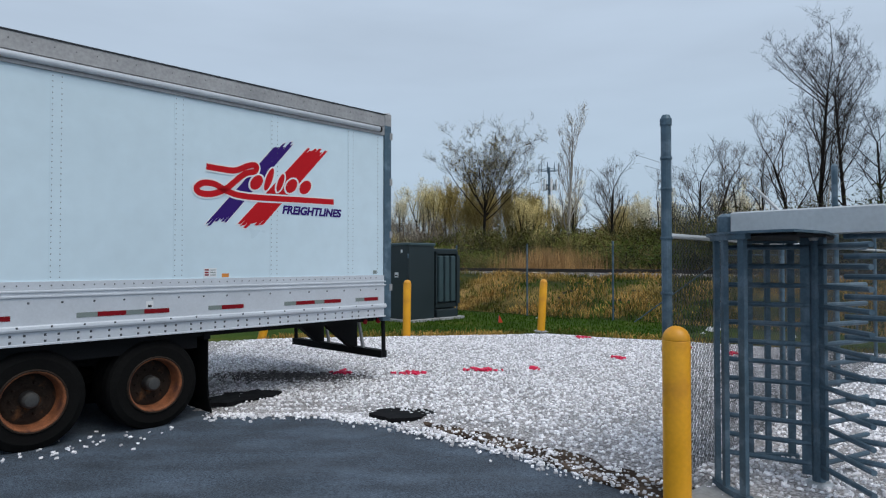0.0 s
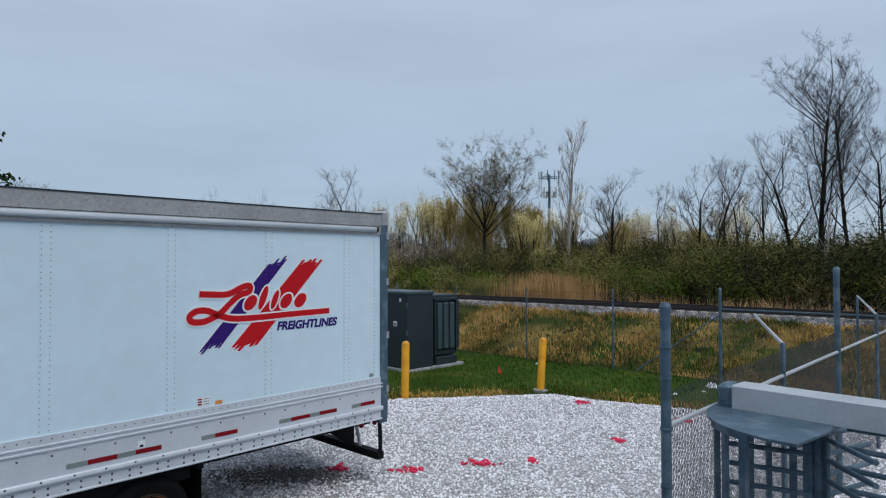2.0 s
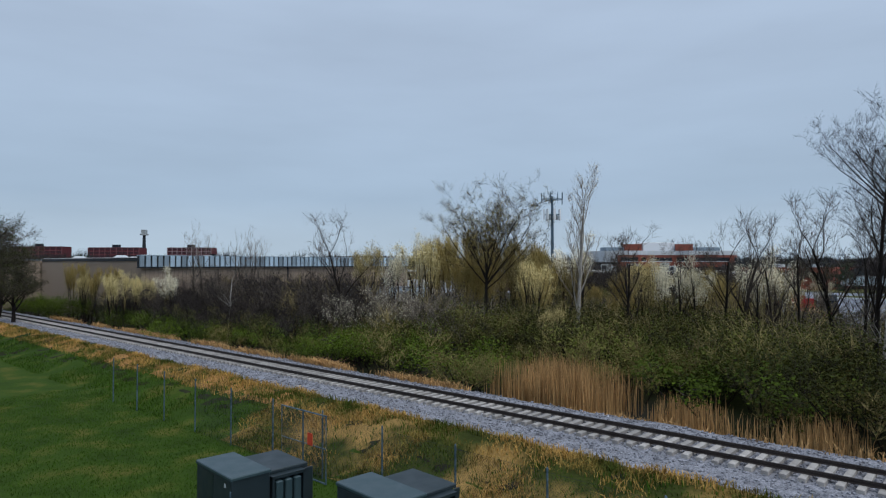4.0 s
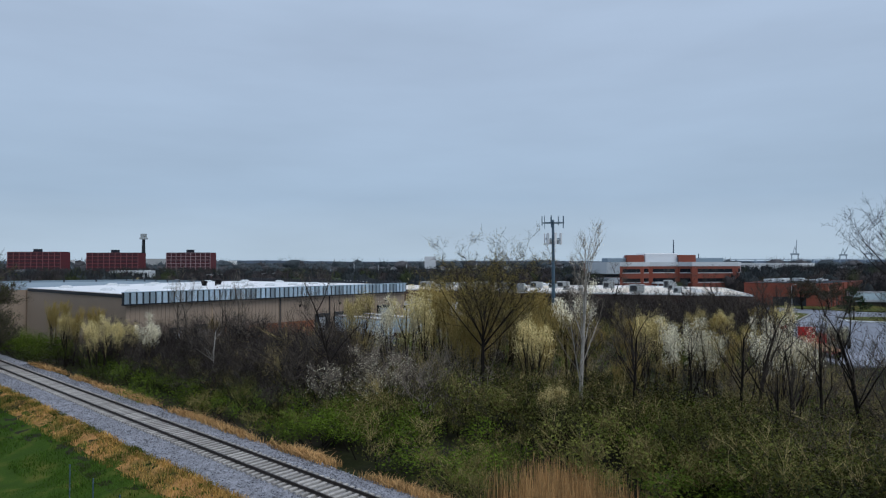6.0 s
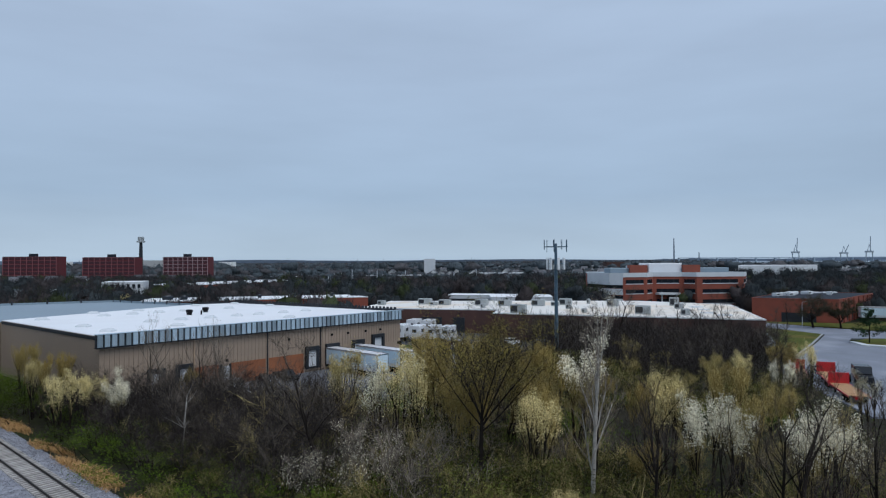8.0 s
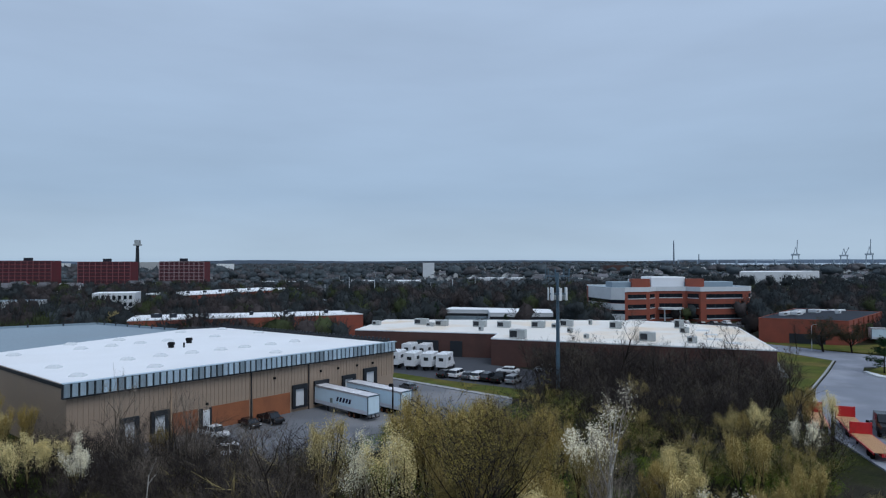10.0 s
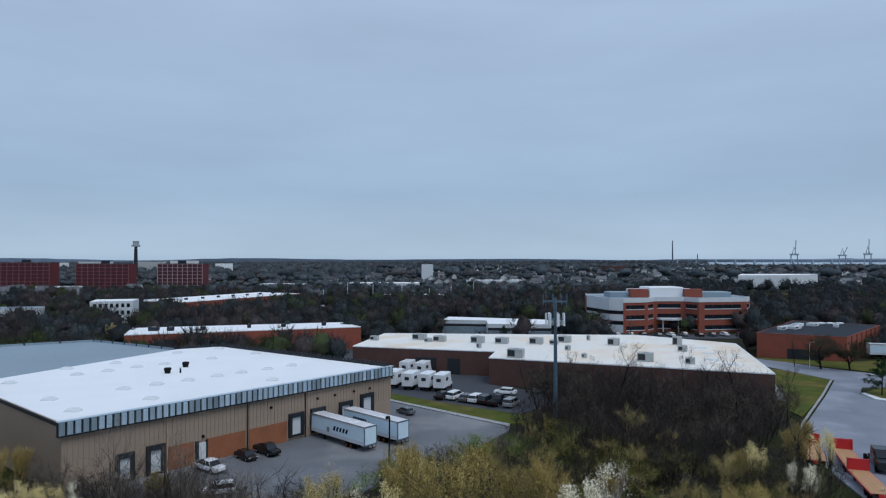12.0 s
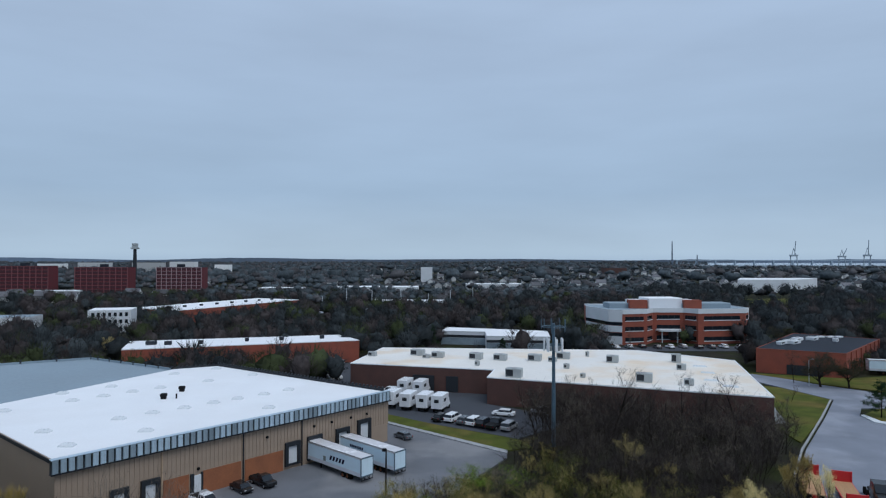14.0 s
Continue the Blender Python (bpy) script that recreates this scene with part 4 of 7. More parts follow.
rail_fence = thing("chain_link_fence", pose(0, 0, 0), "grey chain-link fence along the railway bank", "fence")
S3, DF = rail_sd(7.38, 16.99)[0], -8.75
for k in range(-11, 8):
    s = S3 + 3.28 * k
    x, y = rail_xy(s, DF)
    post(rail_fence, x, y, 2.5 if k else 2.62, 0.03 if k else 0.045, True, ground_z(x, y))
x, y = rail_xy(S3, DF)
xb, yb = rail_xy(S3 - 2.6, DF)
part("brace", Geo().tube([(x, y, 1.95), (xb, yb, 0.02)], 0.02, 8), GALV, rail_fence, "slanting brace")
xe, ye = rail_xy(S3 + 3.28 * 7, DF)
part("top_rail", Geo().tube([(x, y, 2.1), (xe, ye, 2.15)], 0.02, 8), GALV, rail_fence)
for z in (2.42,):
    xs, ys = rail_xy(S3 - 3.28 * 11, DF)
    part("top_wire", Geo().tube([(xs, ys, z), (x, y, z)], 0.004, 4), WIRE, rail_fence)
g = Geo()
chain_link(g, rail_xy(S3 - 26, DF), rail_xy(S3 + 14, DF), 0.03, 2.4, 0.1, 0.0026, ground_z)
part("wire_mesh", g, WIRE, rail_fence, "woven wire mesh")
gate = thing("chain_link_gate", pose(*rail_xy(S3 - 17.2, DF - 0.3), 0, 0, 0, RAIL_ROT), "dark chain-link gate in the railway fence", "gate")
part("gate_frame", Geo().tube([(-1.4, 0, 0.05), (-1.4, 0, 2.5), (1.4, 0, 2.5), (1.4, 0, 0.05), (-1.4, 0, 0.06)], 0.035, 8).tube([(0, 0, 0.05), (0, 0, 2.5)], 0.03, 8).tube([(-1.4, 0, 1.3), (1.4, 0, 1.3)], 0.02, 6), GALV, gate)
g = Geo()
chain_link(g, (-1.38, 0), (1.38, 0), 0.08, 2.45, 0.08, 0.004)
part("wire_mesh", g, WIRE, gate)
part("sign", Geo().box(0.35, 0.65, -0.06, -0.04, 1.3, 1.75), FLAGRED, gate, "small orange warning sign")

# ---- turnstile ----
E1, E2 = Vector((0.674, -0.739)), Vector((0.739, 0.674))
ROTOR = Vector((2.66, 4.34))
tag_rot = math.degrees(math.atan2(E1.y, E1.x))
ts = thing("turnstile", pose(ROTOR.x, ROTOR.y, 0.06), "full-height galvanised steel turnstile with a pale canopy", "turnstile")
setting("concrete_pad", Geo().bevel_box(0.0, 3.2, 0, 2.2, -0.12, 0.065, 0.02), CONCRETE, "pale concrete pad under the turnstile", "concrete pad").matrix_basis = pose(1.72, 4.42, 0, 0, 0, tag_rot) @ pose(0, -0.75, 0)
part("rotor_post", Geo().tube([(0, 0, 0), (0, 0, 2.1)], 0.05, 14), GALV, ts)
part("rotor_foot", Geo().lathe([(0.13, 0), (0.13, 0.03), (0.08, 0.06)], 16), GALVLIGHT, ts, "pale round foot plate")
for a in (148, 268, 28):
    ca, sa = math.cos(radians(a)), math.sin(radians(a))
    wing = part("wing_bar", Geo().box(-0.012, 0.012, -0.035, 0.035, 0.1, 2.05, pose(ca * 0.085, sa * 0.085, 0, 0, 0, a + 90)), GALV, ts)
    for k in range(12):
        z = 0.19 + 0.162 * k
        part("arm", Geo().tube([(ca * 0.05, sa * 0.05, z), (ca * 0.70, sa * 0.70, z)], 0.022, 8), GALV, wing)


def arc(r, a0, a1, n):
    return [(r * math.cos(radians(a0 + (a1 - a0) * i / n)), r * math.sin(radians(a0 + (a1 - a0) * i / n))) for i in range(n + 1)]


for a, w in ((201, 0.03), (186, 0.022), (175, 0.022), (103, 0.022), (90, 0.022), (75, 0.03)):
    x, y = 0.8 * math.cos(radians(a)), 0.8 * math.sin(radians(a))
    part("cage_bar", Geo().box(-0.02, 0.02, -w, w, 0, 2.06, pose(x, y, 0, 0, 0, a)), GALV, ts)
for a0, a1 in ((171, 205), (71, 107)):
    for z0, z1 in ((0, 0.05), (2.02, 2.07)):
        part("cage_ring", Geo().prism(arc(0.83, a0, a1, 8) + arc(0.77, a1, a0, 8), z0, z1), GALV, ts)
part("top_plate", Geo().prism(arc(0.84, 50, 230, 24) + [(-0.1, -0.3), (0.3, 0.2)], 2.065, 2.085), GALV, ts, "flat pale steel top plate")
# Shade under the top plate put in as an added black plate.
part("soffit", Geo().prism(arc(0.76, 50, 230, 24) + [(-0.08, -0.26), (0.26, 0.18)], 2.045, 2.062), BLACKSTEEL, ts, "black plate added for the shade under the top plate")
cm = Matrix.Translation((2.16 - ROTOR.x, 4.80 - ROTOR.y, 0)) @ Matrix.Rotation(math.atan2(E1.y, E1.x), 4, "Z")
part("canopy", Geo().add(Geo().bevel_box(0.0, 2.6, 0.0, 0.26, 2.08, 2.29, 0.012), cm), GALVLIGHT, ts, "long pale steel canopy beam")
part("canopy_end", Geo().add(Geo().bevel_box(-0.14, -0.005, 0.02, 0.26, 2.08, 2.285, 0.03), cm), GALV, ts)
for u in (1.75, 2.5):
    part("frame_post", Geo().add(Geo().box(u, u + 0.08, 0.08, 0.16, 0, 2.08), cm), GALV, ts)
for k in range(12):
    part("barrier_arm", Geo().add(Geo().tube([(1.75, 0.12, 0.27 + 0.162 * k), (0.86, 0.12, 0.27 + 0.162 * k)], 0.023, 8), cm), GALV, ts)
part("hub_bearing", Geo().lathe([(0.05, 2.02), (0.06, 2.04), (0.06, 2.08)], 12), GALVLIGHT, ts)
for x, y in ((6.6, 7.6), (7.3, 7.0), (6.2, 8.4)):
    p = thing("steel_post", pose(x, y, 0), "grey galvanised fence post beyond the turnstile", "post")
    part("shaft", Geo().tube([(0, 0, -0.2), (0, 0, 2.9)], 0.035, 12), GALV, p)
    part("cap", Geo().lathe([(0.04, 2.88), (0.04, 2.92), (0.025, 2.95)], 12), GALVLIGHT, p)

# ---- small things on the lawn ----
fl = thing("marker_flag", pose(1.31, 18.6, 0), "small orange-red marker flag in the lawn", "marker flag")
part("stake", Geo().tube([(0, 0, -0.1), (0, 0, 0.3)], 0.006, 5), GALV, fl)
part("pennant", Geo().loft([[(0.0, -0.004, 0.05), (0.14, -0.004, 0.06), (0.02, -0.004, 0.3)], [(0.0, 0.004, 0.05), (0.14, 0.004, 0.06), (0.02, 0.004, 0.3)]]), FLAGRED, fl)


def litter(x, y, s, seed):
    r = random.Random(seed)
    g = Geo()
    n = 9
    for k in range(3):
        ring = [[(s * (0.9 - 0.3 * j) * math.cos(2 * math.pi * i / n) * r.uniform(0.6, 1.2) + 0.4 * s * k, s * (0.9 - 0.3 * j) * math.sin(2 * math.pi * i / n) * r.uniform(0.6, 1.2), 0.02 + 0.3 * s * j * r.uniform(0.6, 1.3)) for i in range(n)] for j in range(3)]
        g.loft(ring)
    tagged(part("litter", g, DECALWHITE, m=pose(x, y, ground_z(x, y), 0, 0, r.uniform(0, 180))), "crumpled white plastic litter in the grass", "litter", "litter by the fence")


litter(7.0, 16.5, 0.16, 1)
litter(7.35, 16.75, 0.1, 2)
litter(5.6, 15.6, 0.06, 3)
litter(6.5, 15.9, 0.05, 4)
litter(2.8, 20.6, 0.06, 5)
litter(8.4, 15.0, 0.08, 6)

# ---- buildings beyond the railway ----


def poly_building(name, poly, h, wall, roof, label, parapet=0.35, cap=None, group=""):
    """Walls round a plan, a roof deck inside them and a parapet coping."""
    cx, cy = sum(p[0] for p in poly) / len(poly), sum(p[1] for p in poly) / len(poly)
    b = thing(name, pose(cx, cy, 0), label, "building", group)
    loc = [Vector((x - cx, y - cy)) for x, y in poly]
    n = len(loc)

    def inset(w):
        out = []
        for i in range(n):
            a, p, c = loc[i - 1], loc[i], loc[(i + 1) % n]
            d0, d1 = (p - a).normalized(), (c - p).normalized()
            n0, n1 = Vector((-d0.y, d0.x)), Vector((-d1.y, d1.x))
            m = (n0 + n1).normalized()
            out.append(p + m * w / max(m.dot(n0), 0.3))
        return out

    part("wall", Geo().prism([p[:] for p in loc], -0.3, h - 0.02), wall, b)
    part("roof", Geo().prism([p[:] for p in inset(0.12)], h - 0.3, h + 0.05), roof, b)
    if cap:
        o, i = inset(-0.06), inset(0.16)
        for k in range(n):
            j = (k + 1) % n
            part("coping", Geo().prism([o[k][:], o[j][:], i[j][:], i[k][:]], h - 0.12, h + parapet * 0.35), cap, b)
    return b, (cx, cy)


def local(b, x, y):
    return x - b.location.x, y - b.location.y


WH = [(-43.0, 94.3), (-7.3, 133.0), (-47.0, 160.0), (-55.0, 156.0), (-72.0, 118.0)]
wh, WH_O = poly_building("warehouse", WH, 9.0, TAN, MEMBRANE, "tan metal-sided warehouse with a white roof and orange brick base")
wl = lambda x, y: (x - WH_O[0], y - WH_O[1])
FU = (Vector(WH[1]) - Vector(WH[0])).normalized()
FROT = math.degrees(math.atan2(FU.y, FU.x))
# x along the front wall, y out of it is negative
WF = Matrix.Translation((WH[0][0] - WH_O[0], WH[0][1] - WH_O[1], 0)) @ Matrix.Rotation(radians(FROT), 4, "Z")
part("fascia_back", Geo().box(-0.5, 52.9, -0.42, 0.1, 7.62, 9.28, WF), FASCIADARK, wh, "dark backing of the roof fascia")
part("fascia_trim", Geo().box(-0.55, 52.95, -0.72, 0.1, 7.5, 7.66, WF), FASCIADARK, wh)
part("fascia_trim", Geo().box(-0.55, 52.95, -0.72, 0.15, 9.26, 9.34, WF), FASCIA, wh)
panel = Geo().bevel_box(0, 0.62, -0.66, -0.40, 7.68, 9.25, 0.02).mesh("fascia_panel")
panel.materials.append(FASCIA)
for k in range(61):
    part("fascia_panel", panel, None, wh, m=WF @ Matrix.Translation((-0.4 + 0.872 * k, 0, 0)))
rib = Geo().box(0, 0.50, -0.06, 0.02, 3.5, 7.6).mesh("siding_panel")
rib.materials.append(TAN)
for k in range(88):
    if not 0 <= k * 0.6 < 52.3:
        continue
    part("siding_panel", rib, None, wh, m=WF @ Matrix.Translation((0.05 + 0.6 * k, 0, 0)))
for a, b in ((12.7, 16.2), (18.2, 24.0), (24.6, 31.0)):
    part("brick_base", Geo().box(a, b, -0.10, 0.02, -0.2, 3.48, WF), ORANGEBRICK, wh, "orange brick base of the wall")
for a, b in ((0.0, 6.0), (8.4, 9.6), (34.2, 35.2), (44.6, 45.4), (48.8, 52.6)):
    part("lower_siding", Geo().box(a, b, -0.05, 0.02, -0.2, 3.48, WF), TAN, wh)
for a in (24.3, 12.5, 34.4):
    part("downspout", Geo().box(a - 0.08, a + 0.08, -0.22, -0.05, 0, 7.6, WF), FASCIADARK if a > 20 else SIDELIGHT, wh)
for a, w, z0, z1 in ((6.0, 2.3, 0.3, 4.0), (9.8, 2.4, 0.3, 4.2), (31.3, 2.7, 0.9, 4.5), (35.4, 2.8, 0.9, 4.6), (41.0, 2.8, 0.9, 4.7), (45.6, 2.9, 1.2, 5.3)):
    dd = part("dock_door", Geo().box(a + 0.45, a + w - 0.45, -0.12, 0.02, z0 + 0.3, z1 - 0.6, WF), WHITEWALL, wh, "white overhead dock door")
    part("dock_seal", Geo().box(a, a + 0.5, -0.45, 0.0, z0, z1, WF).box(a + w - 0.5, a + w, -0.45, 0.0, z0, z1, WF).box(a + 0.5, a + w - 0.5, -0.45, 0.0, z1 - 0.65, z1, WF).box(a + 0.5, a + w - 0.5, -0.3, 0.0, z0, z0 + 0.3, WF), FASCIADARK, dd, "black padded dock seal")
part("entrance_door", Geo().box(16.9, 17.9, -0.16, 0.02, 0.9, 3.1, WF), WHITEWALL, wh, "white entrance door")
part("door_frame", Geo().box(16.4, 16.9, -0.18, 0.02, 0.5, 3.4, WF).box(17.9, 18.2, -0.18, 0.02, 0.5, 3.4, WF), FASCIADARK, wh)
part("stoop", Geo().box(16.2, 18.6, -1.6, -0.1, -0.1, 0.9, WF), CONCRETE, wh)
for a in (17.3, 28.0, 36.5, 40.0, 44.0, 47.5):
    part("wall_lamp", Geo().bevel_box(0, 0.35, -0.3, 0, 0, 0.35, 0.05), BLACKSTEEL, wh, m=WF @ Matrix.Translation((a, -0.06, 5.9 if a > 20 else 3.8)))
for x, y in [(-65.4, 118.2), (-52.0, 106.6), (-45.0, 100.2), (-59.0, 125.4), (-55.7, 128.9), (-45.3, 113.6), (-52.5, 132.6), (-38.3, 107.1), (-42.0, 117.2), (-49.1, 136.0), (-38.4, 120.4), (-42.7, 142.5), (-35.1, 124.0), (-32.1, 127.1), (-36.1, 149.0), (-28.6, 130.5), (-25.1, 120.6),
             (-25.3, 134.3), (-58.5, 137.0), (-64.0, 131.0), (-52.4, 150.0), (-46.0, 156.0)]:
    a, b = wl(x, y)
    sk = part("skylight", Geo().loft([[(s * 0.95, t * 0.58, 0) for s, t in ((-1, -1), (1, -1), (1, 1), (-1, 1))], [(s * 0.9, t * 0.54, 0.18) for s, t in ((-1, -1), (1, -1), (1, 1), (-1, 1))],
                                      [(s * 0.55, t * 0.3, 0.42) for s, t in ((-1, -1), (1, -1), (1, 1), (-1, 1))]]), SKYLIGHT, wh, "domed plastic skylight", m=pose(a, b, 9.05, 0, 0, 0))
for x, y in ((-44.6, 127.1), (-44.0, 133.2)):
    a, b = wl(x, y)
    part("roof_vent", Geo().box(-0.38, 0.38, -0.3, 0.3, 0, 0.5).bevel_box(-0.5, 0.5, -0.4, 0.4, 0.45, 0.95, 0.08), BLACKSTEEL, wh, "black roof vent", m=pose(a, b, 9.05))
part("vent_pipe", Geo().tube([(0, 0, 0), (0, 0, 0.8)], 0.15, 8), BLACKSTEEL, wh, m=pose(wl(-42.6, 127.5)[0], wl(-42.6, 127.5)[1], 9.05))


def parapet(b, p, q, z, mat, post_mat, h=0.7, gap=1.6):
    """A low wall along a roof's edge, with stub posts."""
    p, q = Vector(local(b, *p)), Vector(local(b, *q))
    L, a = (q - p).length, math.degrees(math.atan2(q.y - p.y, q.x - p.x))
    m = pose(p.x, p.y, z, 0, 0, a)
    part("parapet", Geo().box(0, L, -0.1, 0.1, -0.5, h * 0.55, m), mat, b)
    me = Geo().box(-0.18, 0.18, -0.16, 0.16, 0, h).mesh("parapet_post")
    me.materials.append(post_mat)
    for k in range(int(L / gap) + 1):
        part("parapet_post", me, None, b, m=m @ Matrix.Translation((k * gap, 0, 0)))


parapet(wh, (-8.2, 133.6), (-47.0, 160.0), 9.0, FASCIADARK, FASCIADARK, 0.8, 0.9)
parapet(wh, (-47.0, 160.0), (-55.0, 156.0), 9.0, FASCIADARK, FASCIADARK, 0.6, 0.9)
part("side_trim", Geo().box(0, 37.0, -0.12, 0.0, 8.5, 8.96, Matrix.Translation((wl(*WH[0])[0], wl(*WH[0])[1], 0)) @ Matrix.Rotation(math.atan2(WH[4][1] - WH[0][1], WH[4][0] - WH[0][0]), 4, "Z") @ Matrix.Scale(-1, 4, (0, 1, 0))), FASCIADARK, wh)
gh, _ = poly_building("warehouse", [(-72.4, 118.2), (-55.4, 156.4), (-81, 171), (-118, 150), (-110, 100)], 8.7, TAN, GREYROOF, "tan warehouse with a flat grey roof")
parapet(gh, (-55.6, 156.4), (-81, 171), 8.7, GREYROOF, FASCIADARK, 0.9, 4.4)
parapet(gh, (-81, 171), (-118, 150), 8.7, GREYROOF, FASCIADARK, 0.9, 7.0)

B2 = [(-20.7, 181), (15, 171.5), (12.6, 162), (66.4, 141.7), (79.2, 185.6), (59.4, 204), (-15, 209)]
b2, _ = poly_building("brick_warehouse", B2, 6.2, BROWNBRICK, BUFFROOF, "low brown-brick warehouse with a stained white roof", cap=MEMBRANE)


def rooftop_unit(b, x, y, z, w, d, h, rot, mat=None, label="grey rooftop air-conditioning unit"):
    a, c = local(b, x, y)
    u = part("rooftop_unit", Geo().bevel_box(-w / 2, w / 2, -d / 2, d / 2, 0.15, h, 0.06).box(-w / 2 + 0.1, w / 2 - 0.1, -d / 2 + 0.1, d / 2 - 0.1, 0, 0.16), mat or HVAC, b, label, m=pose(a, c, z, 0, 0, rot))
    part("fan_grille", Geo().lathe([(min(w, d) * 0.32, h), (min(w, d) * 0.32, h + 0.08), (min(w, d) * 0.22, h + 0.1)], 14), ALUDARK, u)
    part("side_louvre", Geo().box(-w / 2 + 0.2, 0, -d / 2 - 0.02, -d / 2, 0.35, h - 0.25), FASCIADARK, u)


for x, y, w, h in [(-4.1, 194.7, 3.6, 1.6), (1.5, 190.7, 3.2, 1.5), (-1.6, 189.6, 2.0, 1.0), (11.6, 187.9, 3.4, 1.7), (17.9, 186.3, 3.4, 1.6), (26.8, 185.3, 3.4, 1.7), (11.3, 177.7, 1.2, 1.2), (18.7, 162.4, 3.6, 2.0), (31.2, 184.0, 2.2, 1.2), (34.9, 188.7, 3.4, 1.7), (-16.4, 193.0, 2.2, 1.2),
                   (42.1, 192.3, 1.0, 1.4), (32.7, 173.5, 1.4, 1.2), (34.0, 161.7, 1.2, 1.0), (46.4, 182.8, 3.0, 1.8), (62.8, 182.8, 2.4, 2.2), (60.0, 171.9, 2.2, 1.4), (46.3, 157.1, 3.4, 1.9), (54.5, 153.3, 2.0, 1.4)]:
    rooftop_unit(b2, x, y, 6.25, w, w * 0.62, h, -20)
for x, y in ((66.3, 176.4), (64.5, 167.4), (61.4, 158.3), (62.5, 151.5)):
    a, c = local(b2, x, y)
    part("skylight", Geo().loft([[(s * 1.6, t * 0.6, 0) for s, t in ((-1, -1), (1, -1), (1, 1), (-1, 1))], [(s * 1.3, t * 0.4, 0.3) for s, t in ((-1, -1), (1, -1), (1, 1), (-1, 1))]]), SKYLIGHT, b2, m=pose(a, c, 6.25, 0, 0, -20))
for x, y, w in ((-2.0, 176.05, 5.5), (5.0, 174.2, 3.0)):
    a, c = local(b2, x, y)
    part("dock_opening", Geo().box(-w / 2, w / 2, -0.25, 0.2, 0.4, 4.2), FASCIADARK, b2, "dark loading bay opening", m=pose(a, c, 0, 0, 0, -15))
a, c = local(b2, 67.2, 144.5)
part("dock_canopy", Geo().loft([[(0, 0, 0.2), (0, 9, 0.2), (0, 9, 4.6), (0, 0, 4.6)], [(3.2, 1, 0.2), (3.2, 9, 0.2), (2.2, 9, 1.6), (2.2, 1, 1.6)]]), WHITEWALL, b2, "white fabric dock shelter", m=pose(a, c, 0, 0, 0, -16))

# office with banded windows
OF = [(62, 280), (66.5, 262), (71, 259.5), (81, 262), (85.5, 268), (97.5, 268), (101, 262.5), (121, 266), (124.5, 271), (123, 288), (64, 292)]
of, _ = poly_building("office_building", OF, 11.0, REDBRICK, GREYROOF, "three-storey red brick office with white bands and ribbon windows")


def band(b, p, q, z0, z1, out, mat, name, t0=0.0, t1=1.0, label=""):
    p, q = Vector(local(b, *p)), Vector(local(b, *q))
    L, a = (q - p).length, math.atan2(q.y - p.y, q.x - p.x)
    m = Matrix.Translation((p.x, p.y, 0)) @ Matrix.Rotation(a, 4, "Z")
    return part(name, Geo().box(L * t0, L * t1, -out, 0.1, z0, z1, m), mat, b, label)


for k in range(len(OF) - 1):
    p, q = OF[k], OF[k + 1]
    if k in (0, 1, 8):
        for z0, z1 in ((0.4, 2.9), (4.2, 6.2), (7.4, 11.3)):
            band(of, p, q, z0, z1, 0.12, WHITEWALL, "white_panel")
        for z0 in (2.9, 6.3):
            band(of, p, q, z0, z0 + 1.1, 0.05, DARKGLASS, "ribbon_window")
        continue
    band(of, p, q, 9.9, 11.35, 0.2, WHITEWALL, "cornice", label="white cornice band")
    for z in (1.2, 4.6, 7.8):
        w = band(of, p, q, z, z + 1.25, 0.06, DARKGLASS, "ribbon_window", 0.12, 0.88)
        band(of, p, q, z - 0.25, z, 0.14, WHITEWALL, "sill", 0.12, 0.88)
        for t in (0.3, 0.5, 0.7):
            band(of, p, q, z, z + 1.25, 0.10, FASCIADARK, "mullion", t - 0.006, t + 0.006)
for x, y, w, d, h, mt in ((92, 278, 26, 10, 2.6, WHITEWALL), (91.5, 277, 14, 11, 3.4, MEMBRANE), (78, 276, 18, 8, 1.8, GREYROOF), (108, 276, 20, 8, 1.8, GREYROOF)):
    a, c = local(of, x, y)
    part("penthouse", Geo().bevel_box(-w / 2, w / 2, -d / 2, d / 2, 0, h, 0.2), mt, of, m=pose(a, c, 11.0, 0, 0, 3))
for x in (80.5, 102):
    a, c = local(of, x, 271)
    part("brick_bay", Geo().box(-3.5, 3.5, -1, 3, -0.2, 2.8), REDBRICK, of, m=pose(a, c, 11.0))
of.matrix_basis = of.matrix_basis @ Matrix.Diagonal((1, 1, 1.2, 1))
part("entrance_canopy", Geo().prism([(-5, 0), (5, 0), (4.2, -2.5), (0, -3.4), (-4.2, -2.5)], 3.9, 4.5), WHITEWALL, of, "white curved entrance canopy", m=pose(local(of, 91.5, 268)[0], local(of, 91.5, 268)[1], 0))
for x in (88.5, 94.5):
    part("column", Geo().tube([(0, 0, 0), (0, 0, 3.9)], 0.25, 10), WHITEWALL, of, m=pose(local(of, x, 266.3)[0], local(of, x, 266.3)[1], 0))

